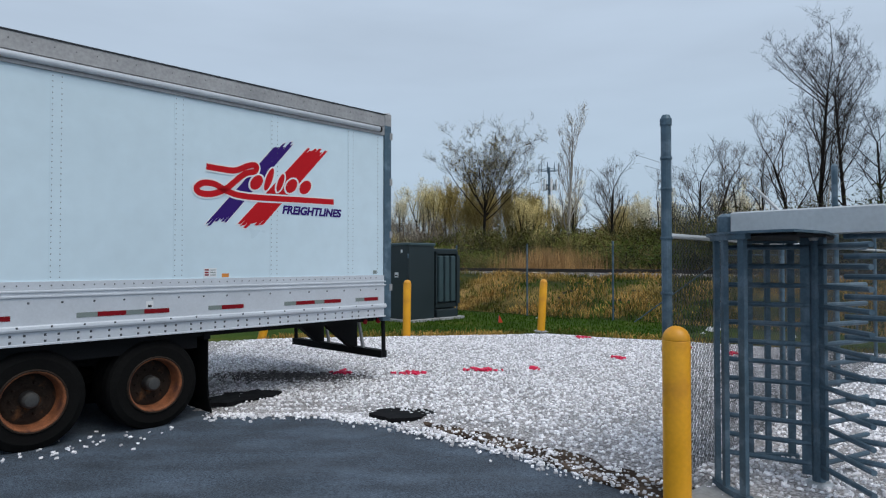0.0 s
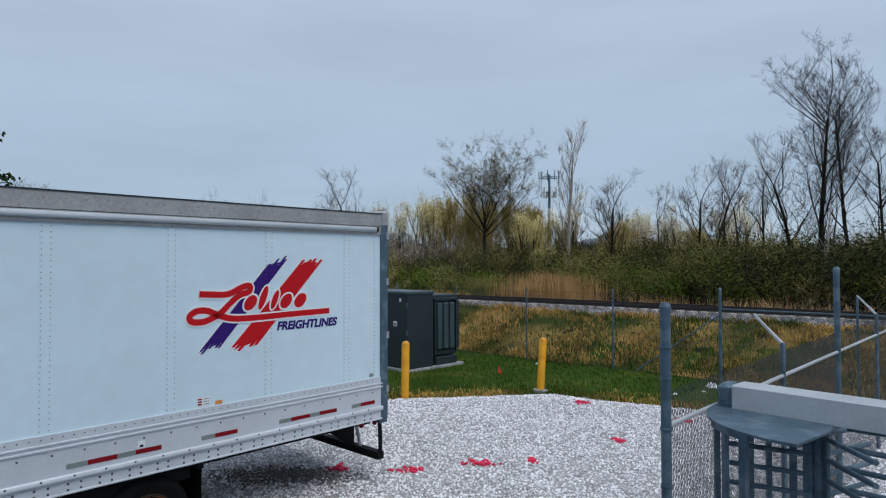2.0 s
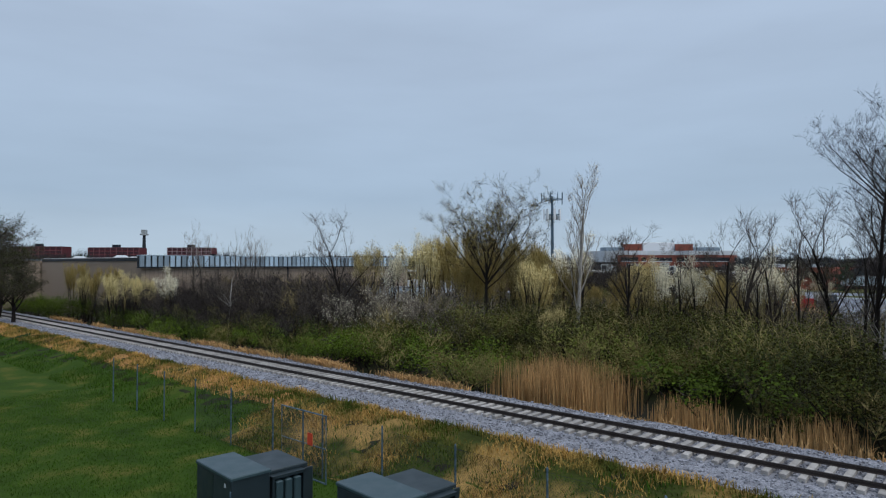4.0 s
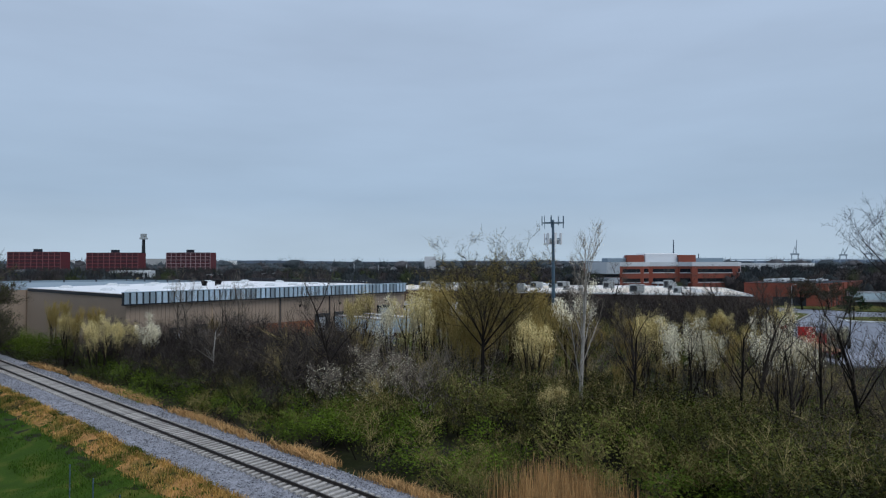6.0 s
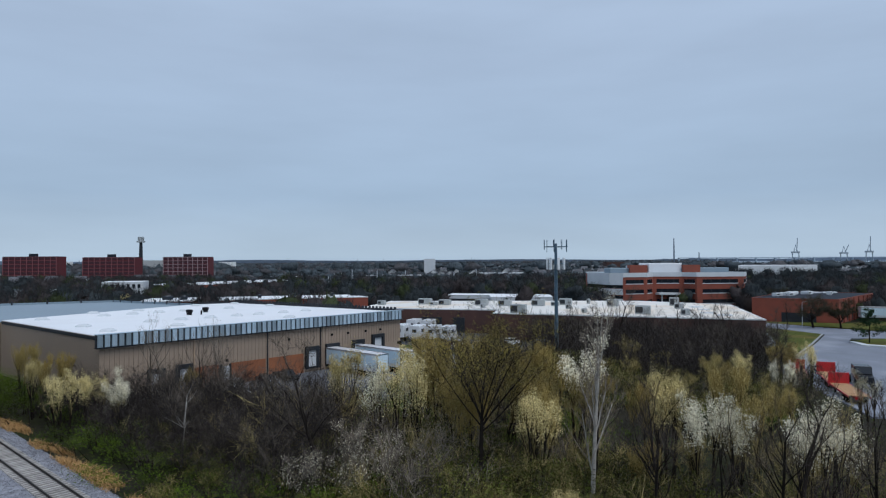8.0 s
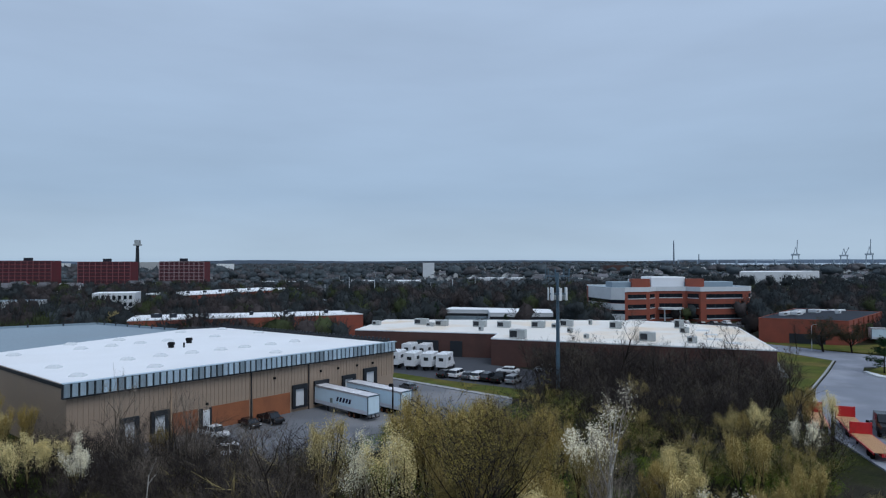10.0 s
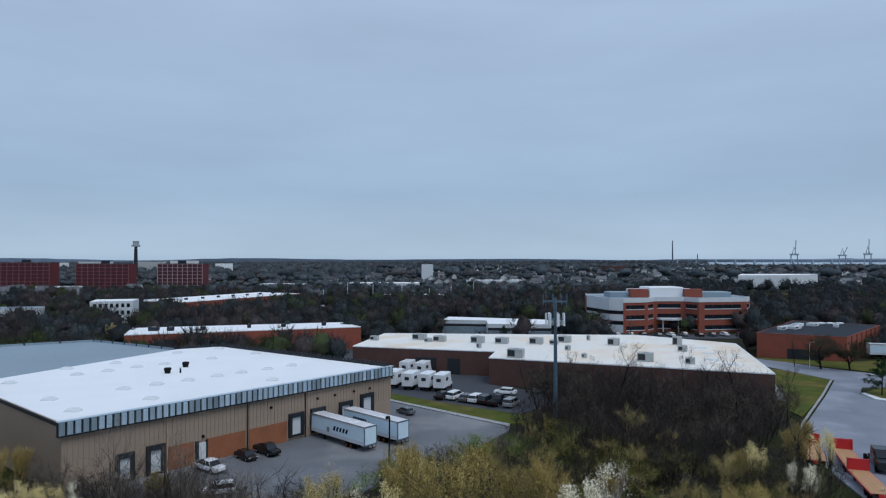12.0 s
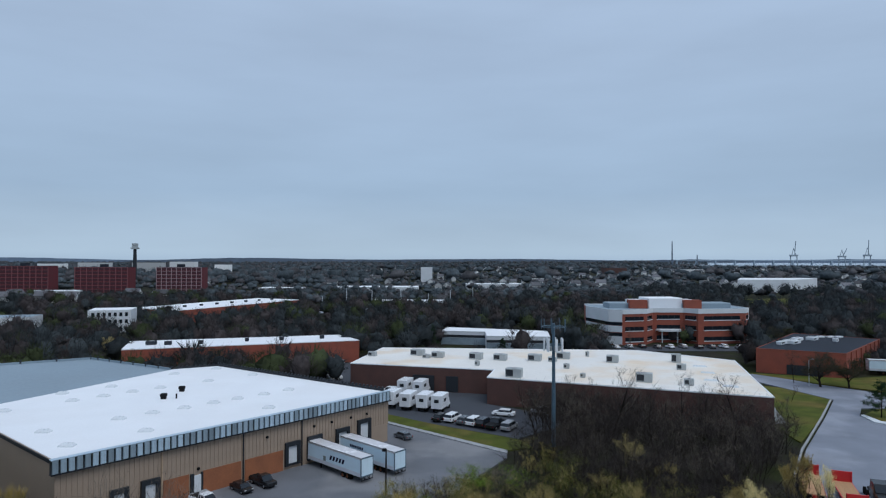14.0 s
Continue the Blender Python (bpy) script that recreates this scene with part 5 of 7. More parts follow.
RB = [(93.5, 203), (113, 192.5), (144, 224), (125, 240)]
rb, _ = poly_building("brick_building", RB, 7, REDBRICK, DARKROOF, "low red brick building with a dark flat roof", cap=REDBRICK)
band(rb, RB[0], RB[1], 0.2, 3.0, 0.05, FASCIADARK, "entrance_recess", 0.35, 0.75, "dark recessed entrance")
for t in (0.08, 0.22, 0.36, 0.5, 0.64, 0.78, 0.92):
    band(rb, RB[1], RB[2], 0.5, 4.2, 0.06, FASCIADARK, "window", t - 0.012, t + 0.012)
    band(rb, RB[1], RB[2], 0.0, 7.0, 0.3, REDBRICK, "pilaster", t + 0.03, t + 0.05)
for x, y, w, d in ((110, 214, 5, 3.5), (115, 220, 5, 2), (121, 222, 4, 2.5), (106, 212, 5, 1.5), (126, 218, 2, 1.2)):
    rooftop_unit(rb, x, y, 7.05, w, d, 1.0, 40, WHITEWALL, "pale rooftop unit")
for x in (128, 131, 134):
    a, c = local(rb, x, 229)
    part("skylight", Geo().box(-1, 1, -0.7, 0.7, 0, 0.4), MEMBRANE, rb, m=pose(a, c, 7.05))
LB = [(-87.6, 198.5), (-23.5, 220), (-31.8, 234), (-94, 216.3)]
lb, _ = poly_building("brick_building", LB, 7, REDBRICK, MEMBRANE, "long red brick building with a white roof", cap=MEMBRANE)
for x, y, w in ((-84, 209, 3), (-79, 209, 2), (-70, 211, 1.5), (-58, 217, 1.2), (-48, 220, 1.4), (-36, 224, 1.4)):
    rooftop_unit(lb, x, y, 7.05, w, w * 0.7, 1.1, 18, DARKROOF, "dark rooftop unit")
band(lb, LB[0], LB[1], 0.3, 4.2, 0.05, FASCIADARK, "entrance_recess", 0.04, 0.09)
L2 = [(-127, 333), (-86, 416), (-116, 431), (-158, 348)]
l2, _ = poly_building("brick_building", L2, 7, REDBRICK, MEMBRANE, "long red brick building with a white roof", cap=MEMBRANE)
for k in range(8):
    rooftop_unit(l2, -138 + 5 * k, 345 + 10 * k, 7.05, 1.6, 1.2, 1.0, 60, DARKROOF, "dark rooftop unit")
wb, _ = poly_building("warehouse", [(2.4, 262), (19, 259), (18.6, 246), (41, 244), (43, 262), (5, 275)], 5.2, WHITEWALL, MEMBRANE, "low white warehouse with a dark blue band", cap=WHITEWALL)
for p, q in (((2.4, 262), (19, 259)), ((18.6, 246), (41, 244))):
    band(wb, p, q, 2.9, 3.9, 0.05, FASCIADARK, "stripe", label="dark blue painted stripe")
    band(wb, p, q, 0.0, 2.8, 0.03, FASCIA, "lower_wall")
w3, _ = poly_building("office_building", [(-151, 295.3), (-135, 301), (-139, 315), (-156, 310)], 10, WHITEWALL, MEMBRANE, "white three-storey office building")
for i in range(7):
    for z in (1.0, 4.1, 7.2):
        t = 0.08 + 0.13 * i
        band(w3, (-151, 295.3), (-135, 301), z, z + 1.7, 0.06, DARKGLASS, "window", t, t + 0.07)
w4, _ = poly_building("warehouse", [(-215, 300), (-184, 308), (-187, 322), (-220, 315)], 6, WHITEWALL, GREYROOF, "low white commercial building")
band(w4, (-215, 300), (-184, 308), 1.0, 2.6, 0.06, DARKGLASS, "window", 0.1, 0.9)


def apartment(x0, x1, y, h, frames):
    w = x1 - x0
    b = thing("apartment_block", pose((x0 + x1) / 2, y, 0), "distant dark red brick apartment block with pale window frames", "building", "apartment blocks")
    part("wall", Geo().box(-w / 2, w / 2, 0, 16, -0.5, h), DEEPRED, b)
    part("roof", Geo().box(-w / 2 + 0.4, w / 2 - 0.4, 0.4, 15.6, h, h + 0.4).box(-4, 2, 5, 10, h, h + 3.2), DARKROOF, b)
    cols, rows = 9, 7
    me = Geo().box(-w / cols * 0.42, w / cols * 0.42, -0.12, 0, 0, h / rows * 0.62).mesh("window")
    me.materials.append(REDGLASS)
    for i in range(cols):
        for j in range(rows):
            part("window", me, None, b, m=pose(-w / 2 + (i + 0.5) * w / cols, 0, (j + 0.28) * h / rows))
    for i in range(cols + 1):
        part("pier", Geo().box(-0.22, 0.22, -0.4, 0, 0, h), frames, b, m=pose(-w / 2 + i * w / cols * 0.995 + 0.1, 0, 0))
    for j in range(rows + 1):
        part("floor_band", Geo().box(-w / 2, w / 2, -0.25, 0, -0.2, 0.2), frames, b, m=pose(0, 0, j * h / rows))


PALEFRAME = material("brick_frame", (0.24, 0.085, 0.09), 0.8, vary=0.1)
WHITEFRAME = material("white_frame", (0.38, 0.28, 0.29), 0.8, vary=0.1)
apartment(-424, -372, 625, 25, PALEFRAME)
apartment(-345, -295, 622, 24, PALEFRAME)
apartment(-269, -226, 625, 24, WHITEFRAME)
poly_building("warehouse", [(291, 634), (341, 634), (372, 655), (402, 690), (320, 690)], 13, WHITEWALL, MEMBRANE, "large distant white warehouse")
ms = thing("lattice_mast", pose(-372, 796, 0), "distant dark mast with a platform on top", "mast")
part("shaft", Geo().tube([(0, 0, 0), (0, 0, 44)], [3.2, 1.8], 6), FASCIADARK, ms)
part("platform", Geo().box(-4, 4, -3, 3, 44, 46).box(-3, 3, -2, 2, 46, 51), HVAC, ms)

# cell tower
ANTENNA = material("antenna_plastic", (0.80, 0.81, 0.82), 0.5, vary=0.03)
ct = thing("cell_tower", pose(21.8, 130.0, 0), "grey steel monopole cell tower with antenna panels", "tower")
part("pole", Geo().tube([(0, 0, 0), (0, 0, 21.6)], [0.40, 0.24], 12), GALV, ct)
for z, n, L, ph in ((21.0, 3, 2.1, 0.4), (17.9, 4, 1.5, 0.4)):
    arms = part("antenna_mount", Geo().tube([(L * math.cos(a), L * math.sin(a), z) for a in [ph + 2 * math.pi * k / (n * 4) for k in range(n * 4 + 1)]], 0.07, 6), GALV, ct)
    for k in range(n):
        a = ph + 2 * math.pi * k / n
        part("arm", Geo().tube([(0, 0, z), (L * math.cos(a), L * math.sin(a), z)], 0.07, 6), GALV, arms)
for k in range(9):
    a = 0.2 + 2 * math.pi * k / 9
    part("antenna", Geo().tube([(2.1 * math.cos(a), 2.1 * math.sin(a), 20.0 + 0.5 * (k % 3)), (2.1 * math.cos(a), 2.1 * math.sin(a), 22.3)], 0.05 if k % 2 else 0.09, 6), GALV, ct)
for k in range(7):
    a = 0.35 + 2 * math.pi * k / 7
    part("antenna_panel", Geo().bevel_box(-0.22, 0.22, -0.12, 0.12, 16.8, 19.0, 0.03), ANTENNA, ct, "white antenna panel", m=pose(1.62 * math.cos(a), 1.62 * math.sin(a), 0, 0, 0, math.degrees(a) + 90))
    part("radio_box", Geo().bevel_box(-0.24, 0.24, -0.18, 0.18, 16.9, 17.7, 0.03), HVAC, ct, m=pose(0.95 * math.cos(a), 0.95 * math.sin(a), 0, 0, 0, math.degrees(a)))


# ---- roads and yards beyond the railway ----
def slab(name, poly, z, mat, label, category):
    return setting(name, Geo().prism(poly, -0.4, z), mat, label, category)


slab("warehouse_yard", [(-43, 94), (-37, 86), (-24, 84), (-8, 96), (4, 108), (13, 123.5), (13.2, 125.4), (-9.5, 145.5), (-7.3, 133.2)], 0.36, YARD, "grey asphalt yard in front of the tan warehouse", "yard")
slab("driveway", [(-9.6, 145.6), (-9.4, 148.5), (-20, 165), (-34, 176), (-38, 170), (-26, 160), (-12, 146)], 0.35, YARD, "grey asphalt drive between the buildings", "drive")
slab("grass_island", [(-9.4, 147.2), (13.3, 127.2), (18, 129), (16, 134), (1.5, 143.6), (-9.8, 153)], 0.42, VERGE, "green grass strip beside the drive", "lawn")
slab("kerb", [(-9.5, 145.8), (13.2, 125.6), (13.5, 127.1), (-9.3, 147.0)], 0.47, CONCRETE, "pale concrete kerb along the grass strip", "kerb")
slab("parking_lot", [(-12, 153.2), (1.6, 143.9), (16.2, 134.4), (30, 148), (12.4, 162), (14.8, 171.3), (-20, 180.7), (-24, 170)], 0.34, DARKYARD, "dark asphalt parking lot beside the brick warehouse", "parking lot")
slab("street", [(50, 86), (55.3, 114), (64.3, 127.6), (81, 149.6), (93, 166), (88.5, 180), (84, 196), (92, 200), (100, 184), (109, 173), (125, 164), (125, 156), (94, 158), (89, 151), (88, 145), (96, 138), (120, 128), (120, 90)], 0.36, ROAD, "pale grey asphalt street and turning area", "street")
slab("verge", [(66.6, 141.5), (66, 132), (80.6, 150), (92.4, 166), (88, 180), (79.5, 186)], 0.4, VERGE, "green verge between the brick warehouse and the street", "lawn")
slab("kerb", [(55.0, 114.2), (64.0, 127.9), (80.7, 149.9), (92.6, 166.2), (92.3, 166.4), (80.4, 150.1), (63.75, 128.1), (54.75, 114.45)], 0.43, CONCRETE, "pale concrete kerb beside the street", "kerb")
slab("grass_island", [(90, 151.5), (97, 157), (125, 155), (125, 141), (98, 141), (90, 146)], 0.45, VERGE, "green island beside the street", "lawn")
slab("kerb", [(89.2, 151), (88.2, 145.2), (96.5, 138.6), (125, 132), (125, 133.6), (97, 140.5), (90, 146), (90.2, 151.4)], 0.6, WHITEWALL, "white painted kerb round the island", "kerb")
slab("verge", [(89, 201), (100, 186), (110, 176), (128, 168), (128, 196), (113, 192)], 0.41, VERGE, "green verge before the red brick building", "lawn")
slab("field", [(178, 392), (206, 389), (258, 470), (292, 545), (250, 540)], 0.3, VERGE, "distant green field", "field")
slab("field", [(-6, 240), (2, 226), (-16, 222), (-22, 238)], 0.3, VERGE, "small patch of lawn", "lawn")
slab("parking_lot", [(-46, 205), (-20, 182), (-22, 210), (-22, 219), (-60, 208), (-40, 180)], 0.3, DARKYARD, "dark asphalt lot behind the warehouse", "parking lot")
slab("parking_lot", [(-80, 395), (10, 430), (20, 480), (-70, 470)], 0.3, ROAD, "distant pale parking lot", "parking lot")
slab("parking_lot", [(60, 244), (130, 244), (130, 257), (60, 254)], 0.3, DARKYARD, "parking lot before the office", "parking lot")

# ---- trees ----


def branch(rng, limbs, twigs, tips, p, d, length, r, level, top, style):
    """Grows one limb and its side shoots."""
    bend, up, kids, shrink, wide, thin, low = (*style, *(0.46, 0.32)[len(style) - 5:])
    n = 4 if level < 2 else 2
    pts, rad = [p.copy()], [r]
    q, e = p.copy(), d.copy()
    for i in range(n):
        e = (e + Vector((rng.gauss(0, bend * (0.45 if level == 0 else 1)), rng.gauss(0, bend * (0.45 if level == 0 else 1)), rng.gauss(0, bend * 0.6) + up * (0.15 if level else 0.4)))).normalized()
        q = q + e * (length / n)
        pts.append(q.copy())
        rad.append(r * (1 - 0.62 * (i + 1) / n))
    if level == top and top > 1:
        side = e.cross(Vector((rng.gauss(0, 1), rng.gauss(0, 1), 0.1))).normalized()
        k = len(twigs.v)
        for c, w in zip(pts, rad):
            twigs.v += [tuple(c - side * w), tuple(c + side * w)]
        for i in range(len(pts) - 1):
            twigs.f.append((k + 2 * i, k + 2 * i + 1, k + 2 * i + 3, k + 2 * i + 2))
        tips.append((q, e))
        tips.append((pts[-2], e))
        return
    (limbs if level < 2 else twigs).tube(pts, rad, 6 if level == 0 else (4 if level == 1 else 3), False)
    if level == top:
        tips.append((q, e))
        tips.append((pts[-2], e))
        return
    for k in range(kids[level]):
        f = rng.uniform(low if level == 0 else 0.2, 1.0)
        if k == 0:
            f = 1.0
        i = min(int(f * n), n - 1)
        s = pts[i].lerp(pts[i + 1], f * n - i)
        side = Vector((rng.gauss(0, 1), rng.gauss(0, 1), rng.gauss(0, 0.35))).normalized()
        dd = (e * (1 - wide) + side * wide + Vector((0, 0, up))).normalized()
        branch(rng, limbs, twigs, tips, s, dd, length * shrink[level] * rng.uniform(0.7, 1.15) * (1.15 - 0.4 * f), max(rad[i] * thin, 0.007), level + 1, top, style)


def clump(g, rng, p, spread, n, size):
    """Small leaves or petals round a twig's end."""
    for _ in range(n):
        c = p + Vector((rng.gauss(0, spread), rng.gauss(0, spread), rng.gauss(0, spread)))
        a = Vector((rng.gauss(0, 1), rng.gauss(0, 1), rng.gauss(0, 1))).normalized()
        b = a.orthogonal().normalized()
        s = size * rng.uniform(0.6, 1.3)
        k = len(g.v)
        g.v += [tuple(c - a * s), tuple(c + b * s * 0.6), tuple(c + a * s), tuple(c - b * s * 0.6 + Vector((0, 0, s * 0.2)))]
        g.f.append((k, k + 1, k + 2, k + 3))


def spray(g, rng, p, e, n, length, w, loose, up):
    """Fine shoots, each a slim tapering blade."""
    for _ in range(n):
        d = (e + Vector((rng.gauss(0, loose), rng.gauss(0, loose), rng.gauss(0, loose) + up))).normalized()
        s = d.cross(Vector((rng.gauss(0, 1), rng.gauss(0, 1), rng.gauss(0, 1)))).normalized() * w / 2
        o = p - e * rng.uniform(0, 0.6) * length
        t = o + d * length * rng.uniform(0.5, 1.2)
        k = len(g.v)
        g.v += [tuple(o - s), tuple(o + s), tuple(t + s * 0.35), tuple(t - s * 0.35)]
        g.f.append((k, k + 1, k + 2, k + 3))


PROTO = {}


def tree(kind, seed, label, category="tree", stems=1, height=10, trunk=0.16, first=0.5, style=(0.12, 0.3, (7, 5, 4), (0.6, 0.5, 0.5), 0.55), top=3, bark=None, twig=None, leaf=None, leaf_n=0, leaf_s=0.1, leaf_spread=0.3, lean=0.1, crown_name="crown", shoots=None, leaf_low=0.0):
    """One tree or shrub with a trunk mesh, a twig mesh and, where it has any, leaves or blossom."""
    rng = random.Random(seed)
    limbs, twigs, tips = Geo(), Geo(), []
    for s in range(stems):
        a = 2 * math.pi * (s + rng.random()) / stems
        d = Vector((math.cos(a) * lean, math.sin(a) * lean, 1)).normalized()
        p = Vector((math.cos(a), math.sin(a), 0)) * (0.0 if stems == 1 else 0.15 * min(stems, 4))
        branch(rng, limbs, twigs, tips, p - Vector((0, 0, 0.2)), d, height * first * rng.uniform(0.85, 1.1), trunk, 0, top, style)
    hi = max(p.z for p, _ in tips)
    k = height / hi
    if shoots:
        for p, d in tips:
            spray(twigs, rng, p, d, *shoots)
    for g in (limbs, twigs):
        g.v = [(x * k, y * k, z * k) for x, y, z in g.v]
    t = thing(category.split()[-1], pose(0, 0, -500), label, category)
    tr = part("trunk" if stems == 1 else "stem_clump", limbs, bark or BARK, t)
    if stems > 1:
        tagged(tr, kind="stuff")
    tagged(part("twig_crown", twigs, twig or TWIG, t), kind="stuff")
    if leaf:
        g = Geo()
        for p, _ in tips:
            if p.z * k > leaf_low * height * rng.uniform(0.8, 1.15):
                clump(g, rng, p * k, leaf_spread, leaf_n, leaf_s)
        tagged(part(crown_name, g, leaf, t), kind="stuff")
    PROTO[kind] = t
    return t


tree("oak", 14, "broad bare tree with swelling yellow-green buds", height=14.6, trunk=0.2, first=0.30, style=(0.09, 0.20, (15, 8, 6, 4), (1.2, 0.54, 0.5, 0.45), 0.60, 0.36, 0.78), top=4, bark=BARK, leaf=BUDS, leaf_n=2, leaf_s=0.045, leaf_spread=0.14, crown_name="bud_haze", shoots=(1, 0.4, 0.011, 0.6, 0.0), twig=DARKTWIG)
tree("tall", 5, "tall bare tree with dark spreading limbs", height=17, trunk=0.2, first=0.7, style=(0.10, 0.36, (18, 8, 5, 3), (0.40, 0.5, 0.5, 0.5), 0.66, 0.38, 0.42), top=4, twig=DARKTWIG, shoots=(1, 0.4, 0.010, 0.6, 0.0))
tree("tall2", 8, "tall bare tree with dark spreading limbs", height=16, trunk=0.18, first=0.66, style=(0.10, 0.36, (16, 8, 5, 3), (0.40, 0.5, 0.5, 0.5), 0.66, 0.38, 0.42), top=4, twig=DARKTWIG, shoots=(1, 0.4, 0.010, 0.6, 0.0))
for i, sd in enumerate((21, 22, 23)):
    tree(f"dead{i}", sd, "crooked dark bare tree in the thicket", height=11, trunk=0.105, first=0.55, style=(0.17, 0.4, (9, 5, 4), (0.42, 0.5, 0.5), 0.55, 0.44), top=3, twig=TWIG, shoots=(2, 0.5, 0.011, 0.6, 0.1))
tree("birch", 31, "slender pale-barked tree with white tips", height=14.5, trunk=0.12, first=0.62, style=(0.06, 0.45, (11, 6, 4), (0.38, 0.5, 0.5), 0.5), top=3, bark=BIRCH, twig=GREYTWIG, leaf=BLOSSOM, leaf_n=2, leaf_s=0.045, leaf_spread=0.16, crown_name="blossom", shoots=(2, 0.5, 0.010, 0.4, 0.2), leaf_low=0.86)
for i, (sd, mt, nm, w) in enumerate(((41, BLOSSOM, "white", 0.27), (42, BLOSSOM, "white", 0.25), (43, CREAM, "cream", 0.30), (44, CREAM, "cream", 0.27))):
    tree(f"{nm}{i % 2}", sd, f"flowering pear tree with {nm} blossom", height=9, trunk=0.13, first=0.40, stems=3, lean=0.13, style=(0.08, 0.44, (7, 5, 4), (0.66, 0.5, 0.5), w), top=3, leaf=mt, leaf_n=9, leaf_s=0.058, leaf_spread=0.21, twig=OLIVETWIG, crown_name="blossom", leaf_low=0.62)
tree("pink", 46, "low bush with dull pink blossom", "bush", height=5, stems=4, trunk=0.05, first=0.5, lean=0.5, style=(0.14, 0.3, (6, 5, 3), (0.6, 0.5, 0.5), 0.55), top=3, leaf=BLOSSOM, leaf_n=2, leaf_s=0.05, leaf_spread=0.2, twig=GREYTWIG, crown_name="blossom", shoots=(3, 0.4, 0.014, 0.4, 0.3))
tree("bud0", 51, "young tree with yellow-green budding twigs", height=9, trunk=0.08, first=0.5, stems=3, lean=0.25, style=(0.10, 0.45, (8, 5, 4), (0.5, 0.5, 0.5), 0.45), top=3, leaf=BUDS, leaf_n=2, leaf_s=0.05, leaf_spread=0.2, crown_name="bud_haze", shoots=(2, 0.6, 0.013, 0.45, 0.2), twig=OLIVETWIG)
tree("bud1", 52, "young tree with yellow-green budding twigs", height=8, trunk=0.08, first=0.5, stems=2, lean=0.3, style=(0.14, 0.4, (8, 5, 4), (0.55, 0.5, 0.5), 0.5), top=3, leaf=BUDS, leaf_n=1, leaf_s=0.05, leaf_spread=0.2, crown_name="bud_haze", shoots=(2, 0.6, 0.013, 0.5, 0.2), twig=OLIVETWIG)
for i, sd in enumerate((54, 55)):
    tree(f"gold{i}", sd, "upright tree with golden budding shoots", height=10, trunk=0.07, first=0.5, stems=5, lean=0.22, style=(0.08, 0.6, (7, 5, 3), (0.55, 0.55, 0.5), 0.34), top=3, leaf=GOLDLEAF, leaf_n=5, leaf_s=0.065, leaf_spread=0.25, crown_name="bud_haze", shoots=(3, 0.8, 0.016, 0.3, 0.7), twig=GOLDTWIG)
tree("dark", 57, "round dark tree with dull young leaves", height=12, trunk=0.22, first=0.34, style=(0.14, 0.2, (12, 7, 6), (0.95, 0.55, 0.5), 0.62), top=3, leaf=DARKLEAF, leaf_n=6, leaf_s=0.11, leaf_spread=0.35, crown_name="foliage", shoots=(4, 0.7, 0.02, 0.5, 0.1))
for i, (sd, tw) in enumerate(((61, TWIG), (62, GREYTWIG), (63, TWIG), (64, OLIVETWIG), (65, DARKTWIG))):
    tree(f"shrub{i}", sd, "bare grey-brown shrub with fine twigs", "shrub", height=5, stems=6, trunk=0.03, first=0.5, lean=0.5, style=(0.16, 0.3, (4, 4), (0.6, 0.5), 0.5), top=2, bark=tw, twig=tw, shoots=(2, 0.7, 0.013, 0.7, 0.2))
for i, (sd, tw) in enumerate(((81, TWIG), (82, TWIG), (83, OLIVETWIG), (84, GREYTWIG), (85, DARKTWIG), (86, DARKTWIG))):
    tree(f"brush{i}", sd, "bare brush", "shrub", height=5, stems=4, trunk=0.03, first=0.5, lean=0.4, style=(0.16, 0.3, (3, 3), (0.6, 0.5), 0.5), top=2, bark=BARK, twig=tw, shoots=(4, 0.9, 0.015, 0.8, 0.25))
for i, sd in enumerate((71, 72)):
    tree(f"green{i}", sd, "low green leafy bush beside the railway", "bush", height=2.6, stems=6, trunk=0.025, first=0.55, lean=0.8, style=(0.2, 0.2, (4, 4), (0.6, 0.5), 0.6), top=2, leaf=LEAF, leaf_n=12, leaf_s=0.046, leaf_spread=0.24, crown_name="foliage")
for i, (sd, lf) in enumerate(((76, HEDGELEAF), (77, HEDGELEAF))):
    tree(f"hedge{i}", sd, "tall dense bush with dull dark green leaves", "bush", height=4.4, stems=6, trunk=0.03, first=0.55, lean=0.6, style=(0.18, 0.25, (5, 4), (0.6, 0.5), 0.55), top=2, leaf=lf, leaf_n=11, leaf_s=0.055, leaf_spread=0.32, crown_name="foliage", shoots=(2, 0.5, 0.014, 0.4, 0.5), twig=OLIVETWIG if i else DARKTWIG)
# Deep shade beside the track put into the leaf colour of these bushes.
tree("shade0", 79, "dense bush with deep shade put into its dark leaves", "bush", height=4.4, stems=6, trunk=0.03, first=0.55, lean=0.6, style=(0.18, 0.25, (5, 4), (0.6, 0.5), 0.55), top=2, leaf=DARKLEAF, leaf_n=12, leaf_s=0.06, leaf_spread=0.34, crown_name="foliage", twig=DARKTWIG)
tree("thin", 91, "slender bare grey tree with sparse fine twigs", height=13, trunk=0.09, first=0.5, stems=2, lean=0.16, style=(0.12, 0.45, (7, 5, 4), (0.5, 0.5, 0.5), 0.48), top=3, bark=TWIG, twig=GREYTWIG, shoots=(1, 0.5, 0.010, 0.5, 0.1))
tree("snag", 93, "pale leafless dead sapling with few branches", height=7, trunk=0.075, first=0.75, style=(0.12, 0.2, (7, 3), (0.34, 0.5), 0.7), top=2, bark=BIRCH, twig=BIRCH)
